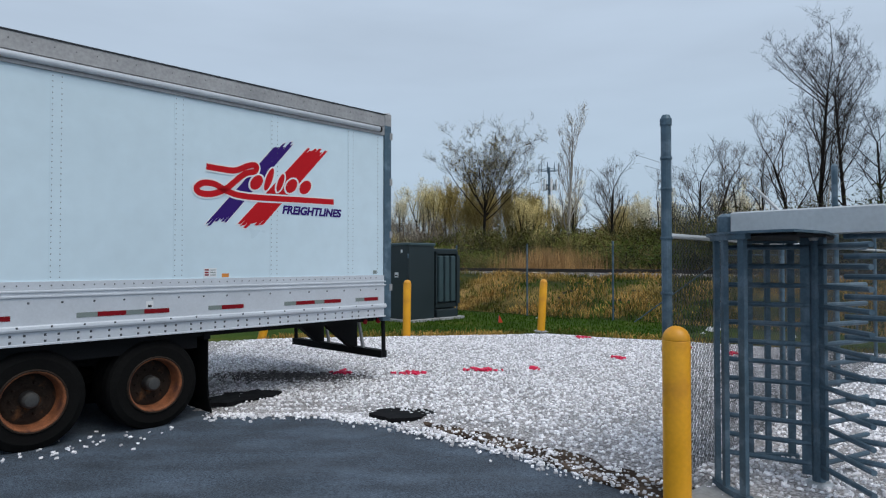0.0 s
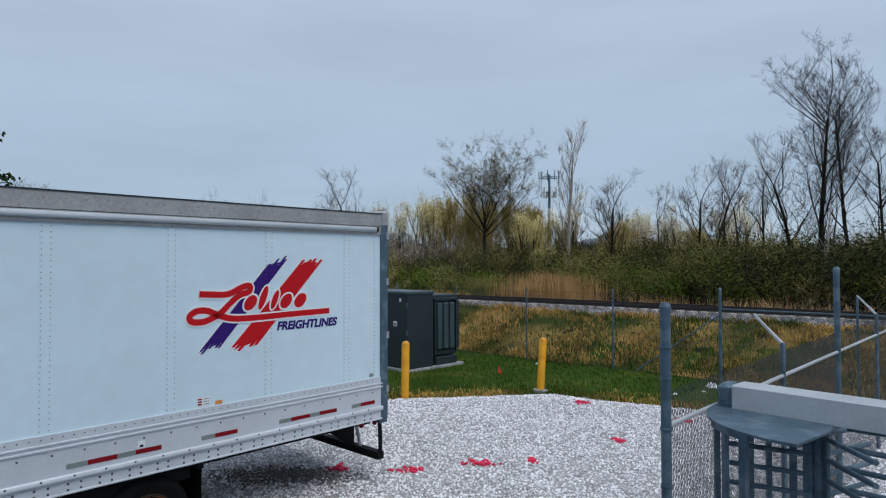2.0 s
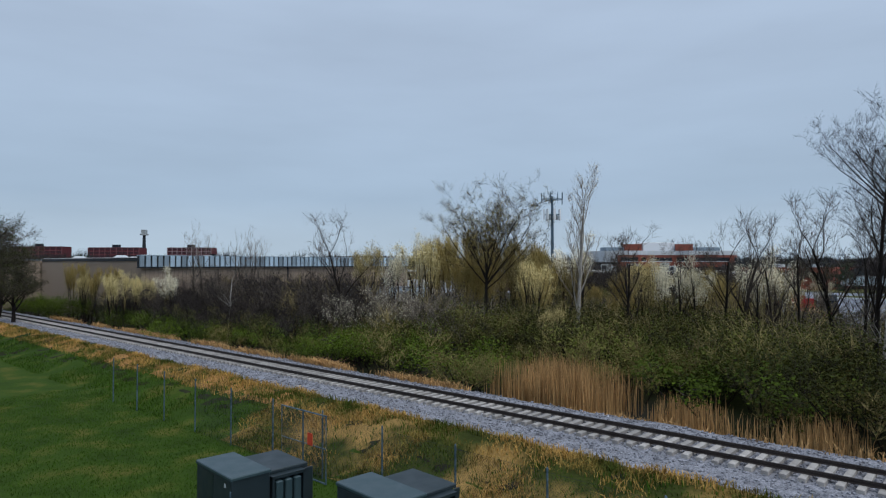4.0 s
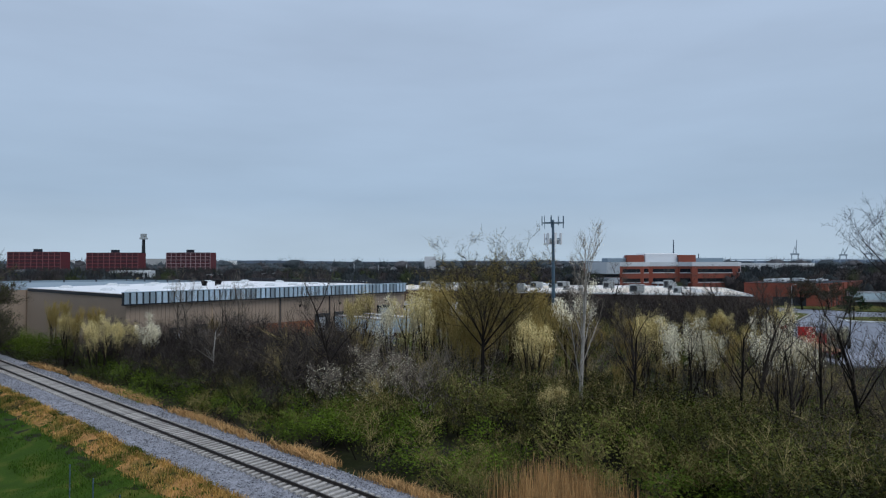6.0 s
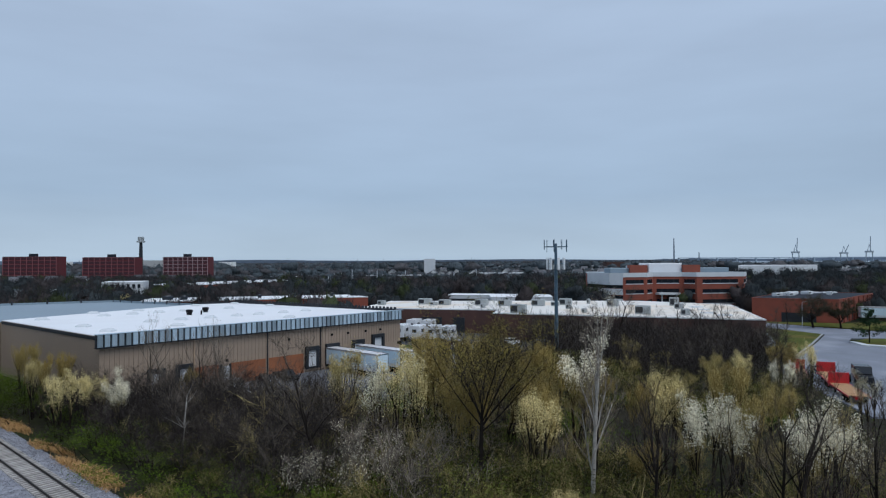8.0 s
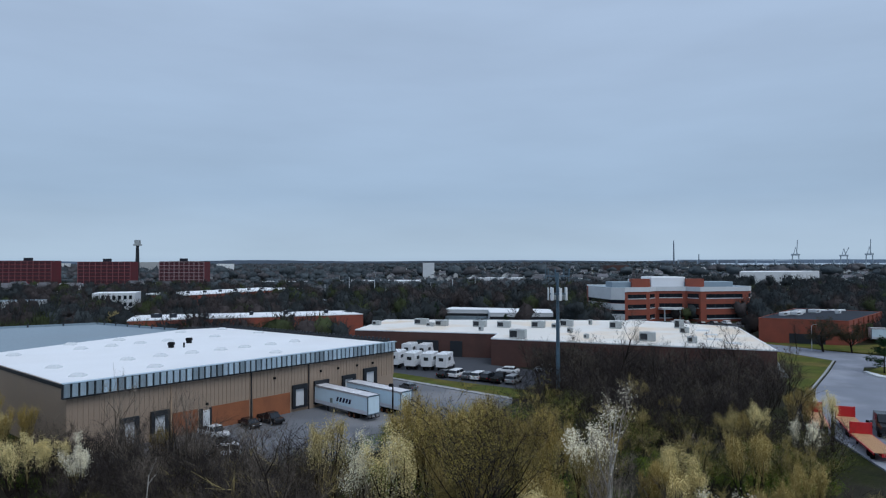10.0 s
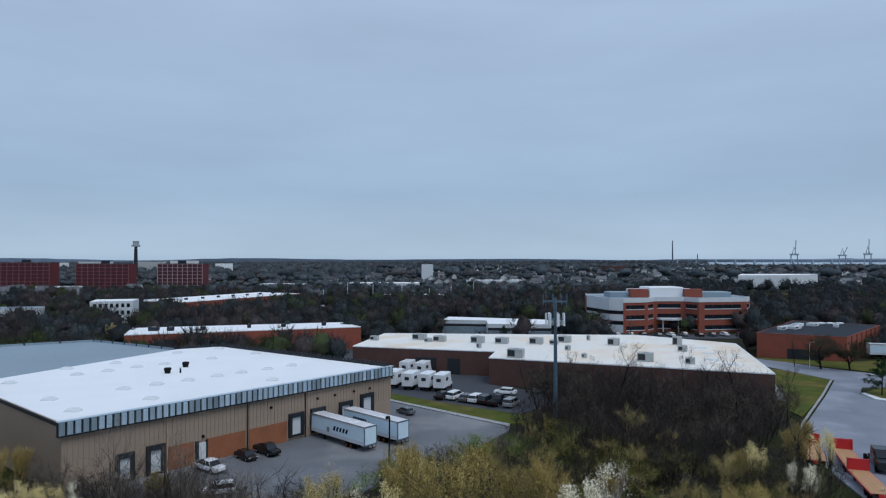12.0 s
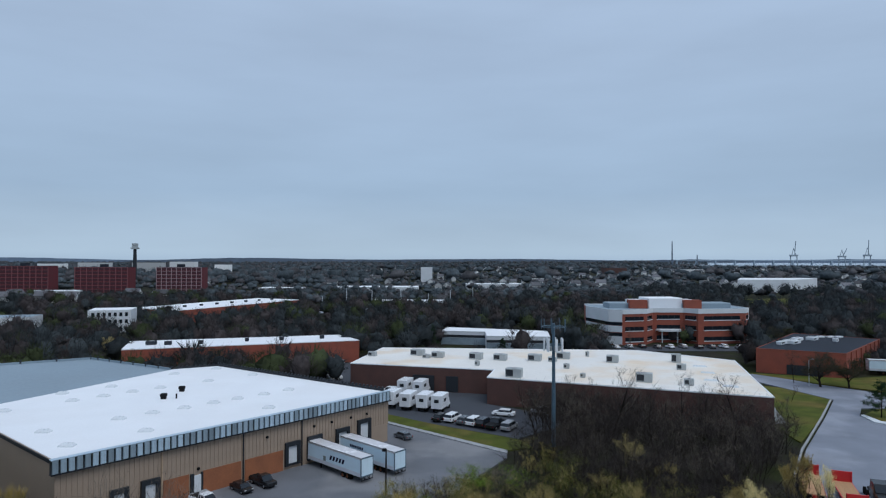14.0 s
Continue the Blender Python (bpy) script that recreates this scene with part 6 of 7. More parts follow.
tree("olive", 74, "bush with sparse olive-green young leaves", "bush", height=3.4, stems=5, trunk=0.03, first=0.55, lean=0.6, style=(0.18, 0.25, (5, 4), (0.6, 0.5), 0.55), top=2, leaf=OLIVELEAF, leaf_n=9, leaf_s=0.056, leaf_spread=0.3, crown_name="foliage", shoots=(3, 0.5, 0.014, 0.4, 0.5), twig=OLIVETWIG)


def plant(kind, x, y, h, rz, group="", wide=1.0):
    src = PROTO[kind]
    c = copy_thing(src, pose(x, y, ground_z(x, y), 0, 0, rz))
    k = h / HEIGHT[kind]
    c.matrix_basis = pose(x, y, ground_z(x, y), 0, 0, rz) @ Matrix.Diagonal((k * wide, k * wide, k, 1))
    if group:
        c["group"] = group
    return c


HEIGHT = {"oak": 14.6, "tall": 17, "tall2": 16, "dead0": 11, "dead1": 11, "dead2": 11, "birch": 14.5, "white0": 9, "white1": 9, "cream0": 9, "cream1": 9, "pink": 5, "bud0": 9, "bud1": 8,
          "gold0": 10, "gold1": 10, "dark": 12, "brush0": 5, "brush1": 5, "brush2": 5, "brush3": 5, "brush4": 5, "brush5": 5, "hedge0": 4.4, "hedge1": 4.4, "shade0": 4.4, "shrub0": 5, "shrub1": 5, "shrub2": 5, "shrub3": 5, "shrub4": 5, "green0": 2.6, "green1": 2.6, "olive": 3.4, "thin": 13, "snag": 7}
rt = random.Random(77)
# single trees
plant("oak", 3.5, 60.0, 16.2, 20, "", 0.88)
plant("birch", 10.6, 55.5, 16.2, 0)
plant("snag", 22.0, 36.5, 8.2, 30)
plant("snag", -22.5, 70.0, 8.0, 80)
plant("tall", 22.0, 37.4, 16.8, 40, "", 0.86)
plant("tall2", 26.0, 39.6, 16.6, 120, "", 0.82)
plant("tall2", 30.5, 43.0, 14, 10)
for i, (x, y, h) in enumerate([(13.5, 52, 11), (15.5, 54, 10.5), (17.2, 51, 10), (19.5, 49, 11.5), (21, 50, 12), (22.5, 47, 11), (24.5, 48, 11.5), (26, 46, 12.5), (28, 47, 12), (20, 45, 9), (-7.8, 62, 12.6), (32, 52, 11), (12, 60, 10),
                                (32, 132, 13.6), (44, 131, 13), (47, 128, 12), (55, 130, 12.5), (60, 126, 10), (26, 124, 9), (37, 122, 10)]):
    plant(f"dead{i % 3}", x, y, h, rt.uniform(0, 360), "bare dark trees of the thicket")
for x, y, h, k in [(13.75, 71.3, 11.3, "white0"), (21.4, 72.4, 8.3, "cream1"), (32.6, 87.9, 7.6, "cream1"), (38.8, 94.2, 6.6, "cream0"), (40.4, 87.0, 6.6, "white1"), (49, 97, 7.4, "cream0"), (-2.2, 67.5, 11.0, "cream0"), (-8.5, 73.5, 10.6, "cream1"), (-31.3, 77.1, 7.6, "white0"),
                   (-47, 88, 7.0, "cream0"), (-50, 93, 6.4, "cream1"), (-101, 217, 8.5, "cream0"), (-84, 203, 5.5, "white1"), (-112, 214, 6, "cream1"), (21.5, 59.4, 8.7, "white0"), (20.0, 59.9, 8.4, "white1"), (24.6, 53.9, 9.3, "white0"), (19.1, 65.2, 8.8, "cream1"), (7.8, 61.3, 8.9, "cream1"), (-3.8, 68.6, 9.9, "white1"), (44, 78, 7, "white0"), (26.5, 55.6, 8.6, "white1")]:
    plant(k, x, y, h, rt.uniform(0, 360), "flowering trees in the thicket", 0.9)
for x, y, h, k in [(7.8, 51, 5, "cream1"), (-7, 58, 5.4, "pink"), (-4, 61, 6, "pink"), (-38.5, 79, 7.3, "cream0"), (-36.3, 80.8, 6.8, "cream1"), (-52, 78, 7, "bud1"), (-30, 82, 13.2, "thin"), (-23, 80, 12.5, "thin"), (-25, 83, 12, "thin"), 
                   (2, 70, 10, "bud0"), (6, 71, 10.4, "bud1"), (9, 69, 9.5, "bud0"), (12, 70, 9, "bud1"), (3, 84, 8, "bud0"), (8, 90, 7.5, "bud1"), (14, 92, 7, "bud0"), (20, 60, 6, "bud1"), (24, 64, 7, "bud0"), (33, 66, 6.5, "bud1")]:
    plant(k, x, y, h, rt.uniform(0, 360), "budding trees in the thicket")
for x, y, h, k in [(-1, 77, 11, "gold0"), (1.5, 73, 11.5, "gold1"), (5, 76, 11, "gold0"), (8.5, 73, 10.5, "gold1"), (11, 77, 10, "gold0"), (6, 86, 6.2, "gold1"), (10, 84, 6.6, "gold0"),
                   (13, 90, 5, "gold1"), (3, 66, 8.5, "gold1"), (9, 66, 8, "gold0"), (-46, 90, 7.5, "gold0"), (-52, 94, 8, "gold1"), (30, 78, 7.5, "gold1"), (26, 66, 7, "gold1"), (19, 70, 7.5, "gold0"), (47, 100, 6.5, "gold0"), (51, 105, 6.5, "gold1"), (15, 58, 5.5, "gold1"), (32, 72, 6.5, "gold1"), (20, 88, 5, "gold0"), (38, 96, 5, "gold0"), (-28, 86, 6, "gold0")]:
    plant(k, x, y, h, rt.uniform(0, 360), "golden budding trees of the thicket", rt.uniform(0.9, 1.2))
for x, y, h in [(-62, 90, 13.5), (-70, 86, 12), (-56, 84, 9), (-66, 96, 12.5), (-79, 94, 12), (-50, 78, 7)]:
    plant("dark", x, y, h, rt.uniform(0, 360), "dark trees beside the railway")
# thicket
YARD_EDGE = [(-37.5, 98.5), (-30, 91), (-20, 88.5), (-11, 96), (-2, 106), (6, 116), (13, 126.4), (20, 124), (66, 130), (66, 142), (14, 160), (12, 172), (-20, 180), (-30, 150), (-8, 134)]
THICKET = [rail_xy(-90, 5.5), rail_xy(48, 5.5), (78, 38), (70, 84), (52, 106), (62, 128), (64, 138), (18, 156), (22, 128), (13, 124), (-2, 105), (-11, 95), (-20, 87.5), (-31, 89), (-39, 92), (-52, 92), (-74, 112), (-95, 105)]
BATCH = []


def fill(n, kinds, lo, hi, dmin, dmax, group, seed, wide=(0.9, 1.4), xlim=(-95, 75), joined=False, edge=0.0):
    r = random.Random(seed)
    made = 0
    while made < n:
        x, y = r.uniform(*xlim), r.uniform(15, 160)
        s, d = rail_sd(x, y)
        if not dmin < d < dmax or abs(s - 0.8) < 4.2 and d < 10.5 or not inside(x, y, THICKET) or (y > 70 and x > 1 + 0.56 * (y - 13)) or (y > 96 and x > 48 + 0.62 * (y - 105) - edge):
            continue
        k, h, rz, w = r.choice(kinds), r.uniform(lo, hi), r.uniform(0, 360), r.uniform(*wide)
        if joined:
            q = h / HEIGHT[k]
            BATCH.append((k, pose(x, y, ground_z(x, y), 0, 0, rz) @ Matrix.Diagonal((q * w, q * w, q, 1))))
        else:
            plant(k, x, y, h, rz, group, w)
        made += 1


def join_batch(name, label):
    """The uncounted rest of the thicket as one mesh."""
    mats, vs, fs, ms, base = [], [], [], [], 0
    cache = {}
    for k, m in BATCH:
        if k not in cache:
            cache[k] = []
            for o in PROTO[k].children:
                me = o.data
                v = np.empty(len(me.vertices) * 3, np.float32)
                me.vertices.foreach_get("co", v)
                f = np.empty(len(me.loops), np.int32)
                me.loops.foreach_get("vertex_index", f)
                if me.materials[0] not in mats:
                    mats.append(me.materials[0])
                cache[k].append((v.reshape(-1, 3), f.reshape(-1, 4), mats.index(me.materials[0])))
        a = np.array(m)
        for v, f, mi in cache[k]:
            vs.append(v @ a[:3, :3].T + a[:3, 3])
            fs.append(f + base)
            ms.append(np.full(len(f), mi, np.int32))
            base += len(v)
    v, f, mi = np.concatenate(vs).astype(np.float32), np.concatenate(fs).astype(np.int32), np.concatenate(ms)
    me = bpy.data.meshes.new(name)
    me.vertices.add(len(v))
    me.vertices.foreach_set("co", v.ravel())
    me.loops.add(f.size)
    me.loops.foreach_set("vertex_index", f.ravel())
    me.polygons.add(len(f))
    me.polygons.foreach_set("loop_start", np.arange(0, f.size, 4, dtype=np.int32))
    for mt in mats:
        me.materials.append(mt)
    me.polygons.foreach_set("material_index", mi)
    me.update()
    me.validate()
    tagged(new(name, me), label, "thicket", kind="stuff")


fill(66, ["green0", "green1", "green1", "olive"], 1.6, 3.6, 5.6, 11, "green bushes along the railway", 1, (1.1, 1.8), (-70, 50))
fill(76, ["green0", "hedge1", "green1", "olive"], 1.8, 3.6, 9, 26, "green bushes along the railway", 2, (1.1, 1.7), (-15, 50))
fill(90, ["hedge0", "hedge1", "hedge0", "olive"], 3.2, 5.0, 11, 27, "tall dark bushes behind the railway", 41, (1.0, 1.4), (-4, 46))
fill(34, ["hedge0", "hedge1", "olive"], 2.6, 3.8, 9, 20, "tall dark bushes behind the railway", 42, (1.0, 1.4), (-30, -4))
fill(110, ["olive", "olive", "green0"], 1.6, 3.2, 22, 62, "", 6, (1.2, 1.9), (-10, 58), joined=True)
fill(30, ["olive", "green0"], 1.2, 2.4, 12, 34, "", 7, (1.2, 1.9), (-70, -12), joined=True)
fill(36, ["shrub0", "shrub1", "shrub2", "shrub3"], 3.2, 5.0, 12, 50, "bare shrubs of the thicket", 3, (1.0, 1.4), (-8, 60))
fill(70, ["shrub0", "shrub4", "shrub2", "shrub4"], 3.6, 5.4, 9, 22, "bare shrubs of the thicket", 23, (1.0, 1.5), (-85, -10))
fill(110, ["brush4", "brush5", "brush0", "brush4"], 2.6, 4.8, 8, 26, "", 13, (1.2, 1.8), (-85, -8), joined=True)
fill(44, ["brush3", "brush0", "brush4", "brush2"], 4.0, 6.6, 13, 27, "", 31, (1.0, 1.5), (-24, 3), joined=True)
fill(110, ["brush4", "brush1", "brush2", "brush5"], 1.8, 3.0, 24, 64, "", 4, (1.2, 1.8), (-75, 14), joined=True)
fill(100, ["brush3", "brush2", "brush1", "brush3"], 2.2, 4.2, 12, 62, "", 24, (1.1, 1.6), (10, 70), joined=True)
fill(230, ["brush4", "brush5", "brush4", "brush0"], 4.4, 7.4, 64, 140, "", 15, (1.0, 1.4), (16, 66), joined=True, edge=3)
fill(80, ["brush0", "brush4", "brush5", "brush1", "thin"], 5.2, 7.2, 12, 24, "", 51, (0.9, 1.4), (-48, -9), joined=True)
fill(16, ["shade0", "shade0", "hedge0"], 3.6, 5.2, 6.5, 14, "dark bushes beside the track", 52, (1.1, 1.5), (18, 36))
fill(60, ["brush0", "brush1", "brush2"], 3.8, 5.8, 13, 40, "", 33, (1.1, 1.6), (20, 48), joined=True)
fill(60, ["olive", "hedge0", "brush4", "brush5"], 3.0, 5.0, 50, 78, "", 36, (1.1, 1.6), (13, 50), joined=True)
fill(10, ["bud0", "bud1", "bud0"], 4.0, 6.5, 52, 84, "", 35, (1.0, 1.4), (14, 50), joined=True)
fill(12, ["dead0", "dead1", "dead2"], 7.5, 10.5, 66, 130, "bare dark trees of the thicket", 25, (0.9, 1.2), (18, 66), edge=4)
fill(14, ["dead0", "dead1", "dead2"], 5.5, 8.5, 16, 70, "bare dark trees of the thicket", 5, (0.8, 1.1), (-70, 70))
for x, y, h, k in [(99, 181, 9, "dark"), (105, 179, 8, "dark"), (95, 186, 9.5, "dead2"), (101, 185, 8, "dead0"), (82, 164, 4, "dead1"), (-6, 236, 10, "dead0"), (-60, 196, 8, "dark"), (-52, 198, 7, "dark"), (70, 246, 8, "dead2"), (56, 250, 9, "dead1"), (58, 262, 9, "dark"), (128, 252, 8, "dark")]:
    plant(k, x, y, h, rt.uniform(0, 360), "trees between the far buildings", 1.1)
join_batch("thicket", "dense bare grey-brown undergrowth between the railway and buildings")
for k, o in PROTO.items():
    for c in (o, *o.children_recursive):
        bpy.data.objects.remove(c)


# ---- reeds, tufts and grass ----
def blades(name, spots, mat, label, category, h_lo, h_hi, w, lean, seed, kind="stuff"):
    """Many bent blades: two triangles and a tip each."""
    r = np.random.default_rng(seed)
    p = np.array(spots)
    n = len(p)
    h = r.uniform(h_lo, h_hi, n)
    a, l = r.uniform(0, 6.283, n), np.abs(r.normal(0, lean, n))
    b = a + r.uniform(1, 2, n)
    dx, dy = np.cos(a) * l * h, np.sin(a) * l * h
    wx, wy = np.cos(b) * w / 2, np.sin(b) * w / 2
    z = np.zeros(n)
    rows = [p + np.stack(v, -1) for v in ((-wx, -wy, z - 0.05), (wx, wy, z - 0.05), (dx * 0.35 + wx * 0.8, dy * 0.35 + wy * 0.8, h * 0.6), (dx * 0.35 - wx * 0.8, dy * 0.35 - wy * 0.8, h * 0.6), (dx, dy, h))]
    pts = np.stack(rows, 1).reshape(-1, 3)
    k = 5 * np.arange(n)
    faces = [(i, i + 1, i + 2, i + 3) for i in k.tolist()] + [(i + 3, i + 2, i + 4) for i in k.tolist()]
    me = bpy.data.meshes.new(name)
    me.from_pydata(pts.tolist(), [], faces)
    me.materials.append(mat)
    return tagged(new(name, me), label, category, kind=kind)


def spread(n, s0, s1, d0, d1, seed, keep=None):
    r = random.Random(seed)
    out = []
    while len(out) < n:
        s, d = r.uniform(s0, s1), r.uniform(d0, d1)
        x, y = rail_xy(s, d)
        if keep is None or keep(x, y, r):
            out.append((x, y, ground_z(x, y)))
    return out


def tufty(lim, sc, off):
    return lambda x, y, r: noise.noise(Vector((x * sc, y * sc, off))) + r.uniform(-0.25, 0.25) > lim and (rail_sd(x, y)[1] > -9 or not inside(x, y, GRAVEL_EDGE))


blades("reeds", spread(3000, -3.5, 4.5, 5.0, 9.5, 1, lambda x, y, r: abs(rail_sd(x, y)[0] - 0.5) < abs(r.gauss(0, 1.9)) + 0.6 and r.random() < 0.8), REED, "stand of dry orange-brown reeds beside the track", "reeds", 1.2, 2.9, 0.035, 0.12, 1)
blades("reeds", spread(1800, 6, 34, 5.2, 9, 2, tufty(0.18, 0.22, 5)), REED, "stand of dry orange-brown reeds beside the track", "reeds", 0.8, 1.7, 0.04, 0.15, 2)
blades("dry_grass", spread(20000, -9, 30, -8.6, -3.4, 3, tufty(0.02, 0.4, 8)), DRYGRASS, "tufts of straw-coloured dry grass on the railway bank", "dry grass", 0.1, 0.3, 0.03, 0.9, 3)
blades("dry_grass", spread(17000, -70, 25, 2.5, 5.4, 4, tufty(0.08, 0.16, 4)), REED, "flattened heaps of orange-brown dry grass behind the track", "dry grass", 0.2, 0.55, 0.045, 1.0, 4)
blades("dry_grass", spread(9000, -75, -8, -5.6, -3.4, 15, tufty(-0.2, 0.45, 8)), DRYGRASS, "band of straw-coloured grass beside the ballast", "dry grass", 0.12, 0.36, 0.035, 0.5, 15)
blades("dry_grass", spread(9000, -75, 25, -3.9, -3.2, 14), DRYGRASS, "line of dry grass along the ballast", "dry grass", 0.12, 0.3, 0.04, 0.6, 14)
blades("grass", spread(26000, -60, 30, -8.8, -3.6, 5, tufty(-0.1, 0.4, 1)), BLADE, "rough green grass on the railway bank", "grass", 0.08, 0.24, 0.03, 0.8, 5)
blades("grass", spread(42000, -26, 16, -17, -8.4, 6, tufty(-0.6, 0.4, 1)), BLADE, "short green lawn grass", "grass", 0.04, 0.11, 0.025, 0.5, 6)
rim = []
rr = random.Random(7)
for i in (11, 12, 13, 14, 15, 16):
    (xa, ya), (xb, yb) = GRAVEL_EDGE[i], GRAVEL_EDGE[i + 1]
    for _ in range(int(700 * math.hypot(xb - xa, yb - ya) / 3)):
        t, w = rr.random(), abs(rr.gauss(0, 0.5))
        rim.append((xa + (xb - xa) * t + 0.25 * w, ya + (yb - ya) * t + w - 0.05, 0.0))
blades("dry_grass", rim, DRYGRASS, "dry yellowed grass at the edge of the gravel", "dry grass", 0.05, 0.14, 0.025, 0.6, 7)

# ---- conifers ----
def conifer(x, y, z0, h, low, spread, n, seed, label):
    t = thing("pine_tree", pose(x, y, z0), label, "tree")
    part("trunk", Geo().tube([(0, 0, -0.3), (0.1, 0, h / 2), (0, 0.1, h)], [0.018 * h, 0.011 * h, 0.03], 8), BARK, t)
    r = random.Random(seed)
    gb, gn = Geo(), Geo()
    for k in range(n):
        z = r.uniform(low, h * 0.97)
        a, l = r.uniform(0, 6.283), (h * 1.05 - z) * spread * r.uniform(0.75, 1.2) + 0.3
        tip = Vector((math.cos(a) * l, math.sin(a) * l, z + 0.12 * l))
        gb.tube([(0, 0, z), tuple(tip)], [0.035, 0.012], 4, False)
        for j in range(10):
            clump(gn, r, Vector((0, 0, z)).lerp(tip, r.uniform(0.35, 1.0)) + Vector((0, 0, 0.03)), 0.13 if h > 9 else 0.2, 9, 0.09 if h > 9 else 0.14)
    tagged(part("limbs", gb, BARK, t), kind="stuff")
    tagged(part("foliage", gn, PINE, t), kind="stuff")


conifer(-14.7, 17.0, 0, 11.4, 2.5, 0.24, 46, 9, "dark green pine tree behind the trailers")
conifer(92.5, 149.5, 0.45, 7.5, 1.4, 0.55, 44, 12, "spreading dark evergreen on the island by the street")
conifer(-1, 252, 0, 9, 1.0, 0.3, 40, 13, "dark green conifer beside the low white warehouse")
conifer(24, 241, 0, 5, 0.5, 0.3, 30, 14, "small dark green conifer before the white warehouse")

# ---- vehicles ----


def section_body(g, rows):
    """Lofts a car body from rows of (x, half width, z bottom, z top)."""
    return g.loft([[(x, -w, z0), (x, w, z0), (x, w, z0 + (z1 - z0) * 0.55), (x, w * 0.93, z1), (x, -w * 0.93, z1), (x, -w, z0 + (z1 - z0) * 0.55)] for x, w, z0, z1 in rows])


def car(style, paint, m, label, group):
    """A parked car: x forward."""
    if group == "cars in the warehouse yard":
        m = m @ Matrix.Scale(0.85, 4)
    t = thing("car" if style != "pickup" else "pickup_truck", m, label, "car" if style != "pickup" else "pickup truck", group)
    if style == "pickup":
        L, W, cab, z1, zr, R = 5.8, 1.0, (-0.6, 1.1), 1.15, 1.9, 0.40
        rows = [(-2.9, 0.93, 0.55, 1.08), (-2.8, 0.99, 0.5, 1.12), (1.15, 1.0, 0.45, 1.14), (2.7, 0.97, 0.45, 1.10), (2.9, 0.9, 0.5, 0.95)]
    elif style == "suv":
        L, W, cab, z1, zr, R = 4.7, 0.95, (-2.25, 0.9), 1.05, 1.72, 0.36
        rows = [(-2.35, 0.88, 0.45, 1.0), (-2.25, 0.94, 0.4, 1.06), (0.9, 0.95, 0.38, 1.06), (2.2, 0.92, 0.38, 0.95), (2.35, 0.85, 0.42, 0.8)]
    else:
        L, W, cab, z1, zr, R = 4.7, 0.92, (-1.7, 0.85), 0.92, 1.44, 0.33
        rows = [(-2.35, 0.84, 0.42, 0.85), (-2.2, 0.91, 0.36, 0.95), (0.9, 0.92, 0.34, 0.95), (2.2, 0.88, 0.34, 0.80), (2.35, 0.8, 0.4, 0.68)]
    part("body", section_body(Geo(), rows), paint, t)
    a, b = cab
    h = zr - z1
    ring = lambda x0, x1, w, z: [(x0, -w, z), (x1, -w, z), (x1, w, z), (x0, w, z)]
    part("glasshouse", Geo().loft([ring(a, b + 0.55, W * 0.92, z1 - 0.02), ring(a + 0.35, b - 0.1, W * 0.78, zr - 0.06)]), DARKGLASS, t, "dark tinted windows")
    part("roof", Geo().loft([ring(a + 0.28, b - 0.02, W * 0.80, zr - 0.10), ring(a + 0.36, b - 0.12, W * 0.74, zr)]), paint, t)
    for s in (-1, 1):
        for x0, x1 in ((a + 0.2, a + 0.42), ((a + b) / 2, (a + b) / 2 - 0.08), (b + 0.4, b - 0.12)):
            part("pillar", Geo().tube([(x0, s * W * 0.915, z1), (x1, s * W * 0.79, zr - 0.06)], 0.045, 4), paint, t)
    for x in (-L * 0.3, L * 0.31):
        for s in (-1, 1):
            w = part("wheel", Geo().lathe([(R * 0.6, -0.11), (R, -0.1), (R, 0.1), (R * 0.6, 0.11)], 16, pose(x, s * (W - 0.1), R, 90, 0, 0)), RUBBER, t)
            part("rim", Geo().lathe([(R * 0.58, -0.115), (R * 0.58, 0.115)], 10, pose(x, s * (W - 0.1), R, 90, 0, 0)), CARSILVER, w)
    for s in (-1, 1):
        part("headlight", Geo().box(L / 2 - 0.16, L / 2 - 0.02, s * W * 0.7 - 0.16, s * W * 0.7 + 0.16, 0.62, 0.78), SKYLIGHT, t)
        part("tail_light", Geo().box(-L / 2 - 0.02, -L / 2 + 0.1, s * W * 0.8 - 0.08, s * W * 0.8 + 0.08, 0.7, 0.95), REDTAPE, t)
    if style == "pickup":
        part("bed_liner", Geo().box(-2.78, -0.75, -0.8, 0.8, 1.10, 1.155), BLACKSTEEL, t)
    return t


G = 0.365
YG = "cars in the warehouse yard"
car("pickup", CARWHITE, pose(-28.9, 103.6, G, 0, 0, -35), "white pickup truck parked in the warehouse yard", YG)
car("suv", CARWHITE, pose(-24.6, 95.2, G, 0, 0, 200), "white estate car parked in the warehouse yard", YG)
car("sedan", CARBLACK, pose(-25.6, 108.6, G, 0, 0, -42), "black car parked at the brick wall", YG)
car("pickup", CARBLACK, pose(-23.3, 111.0, G, 0, 0, -42), "black pickup truck parked at the brick wall", YG)
car("sedan", CARGREY, pose(-4.6, 134.5, G, 0, 0, 130), "dark grey car behind the docked trailers", YG)
LG = "cars in the parking lot"
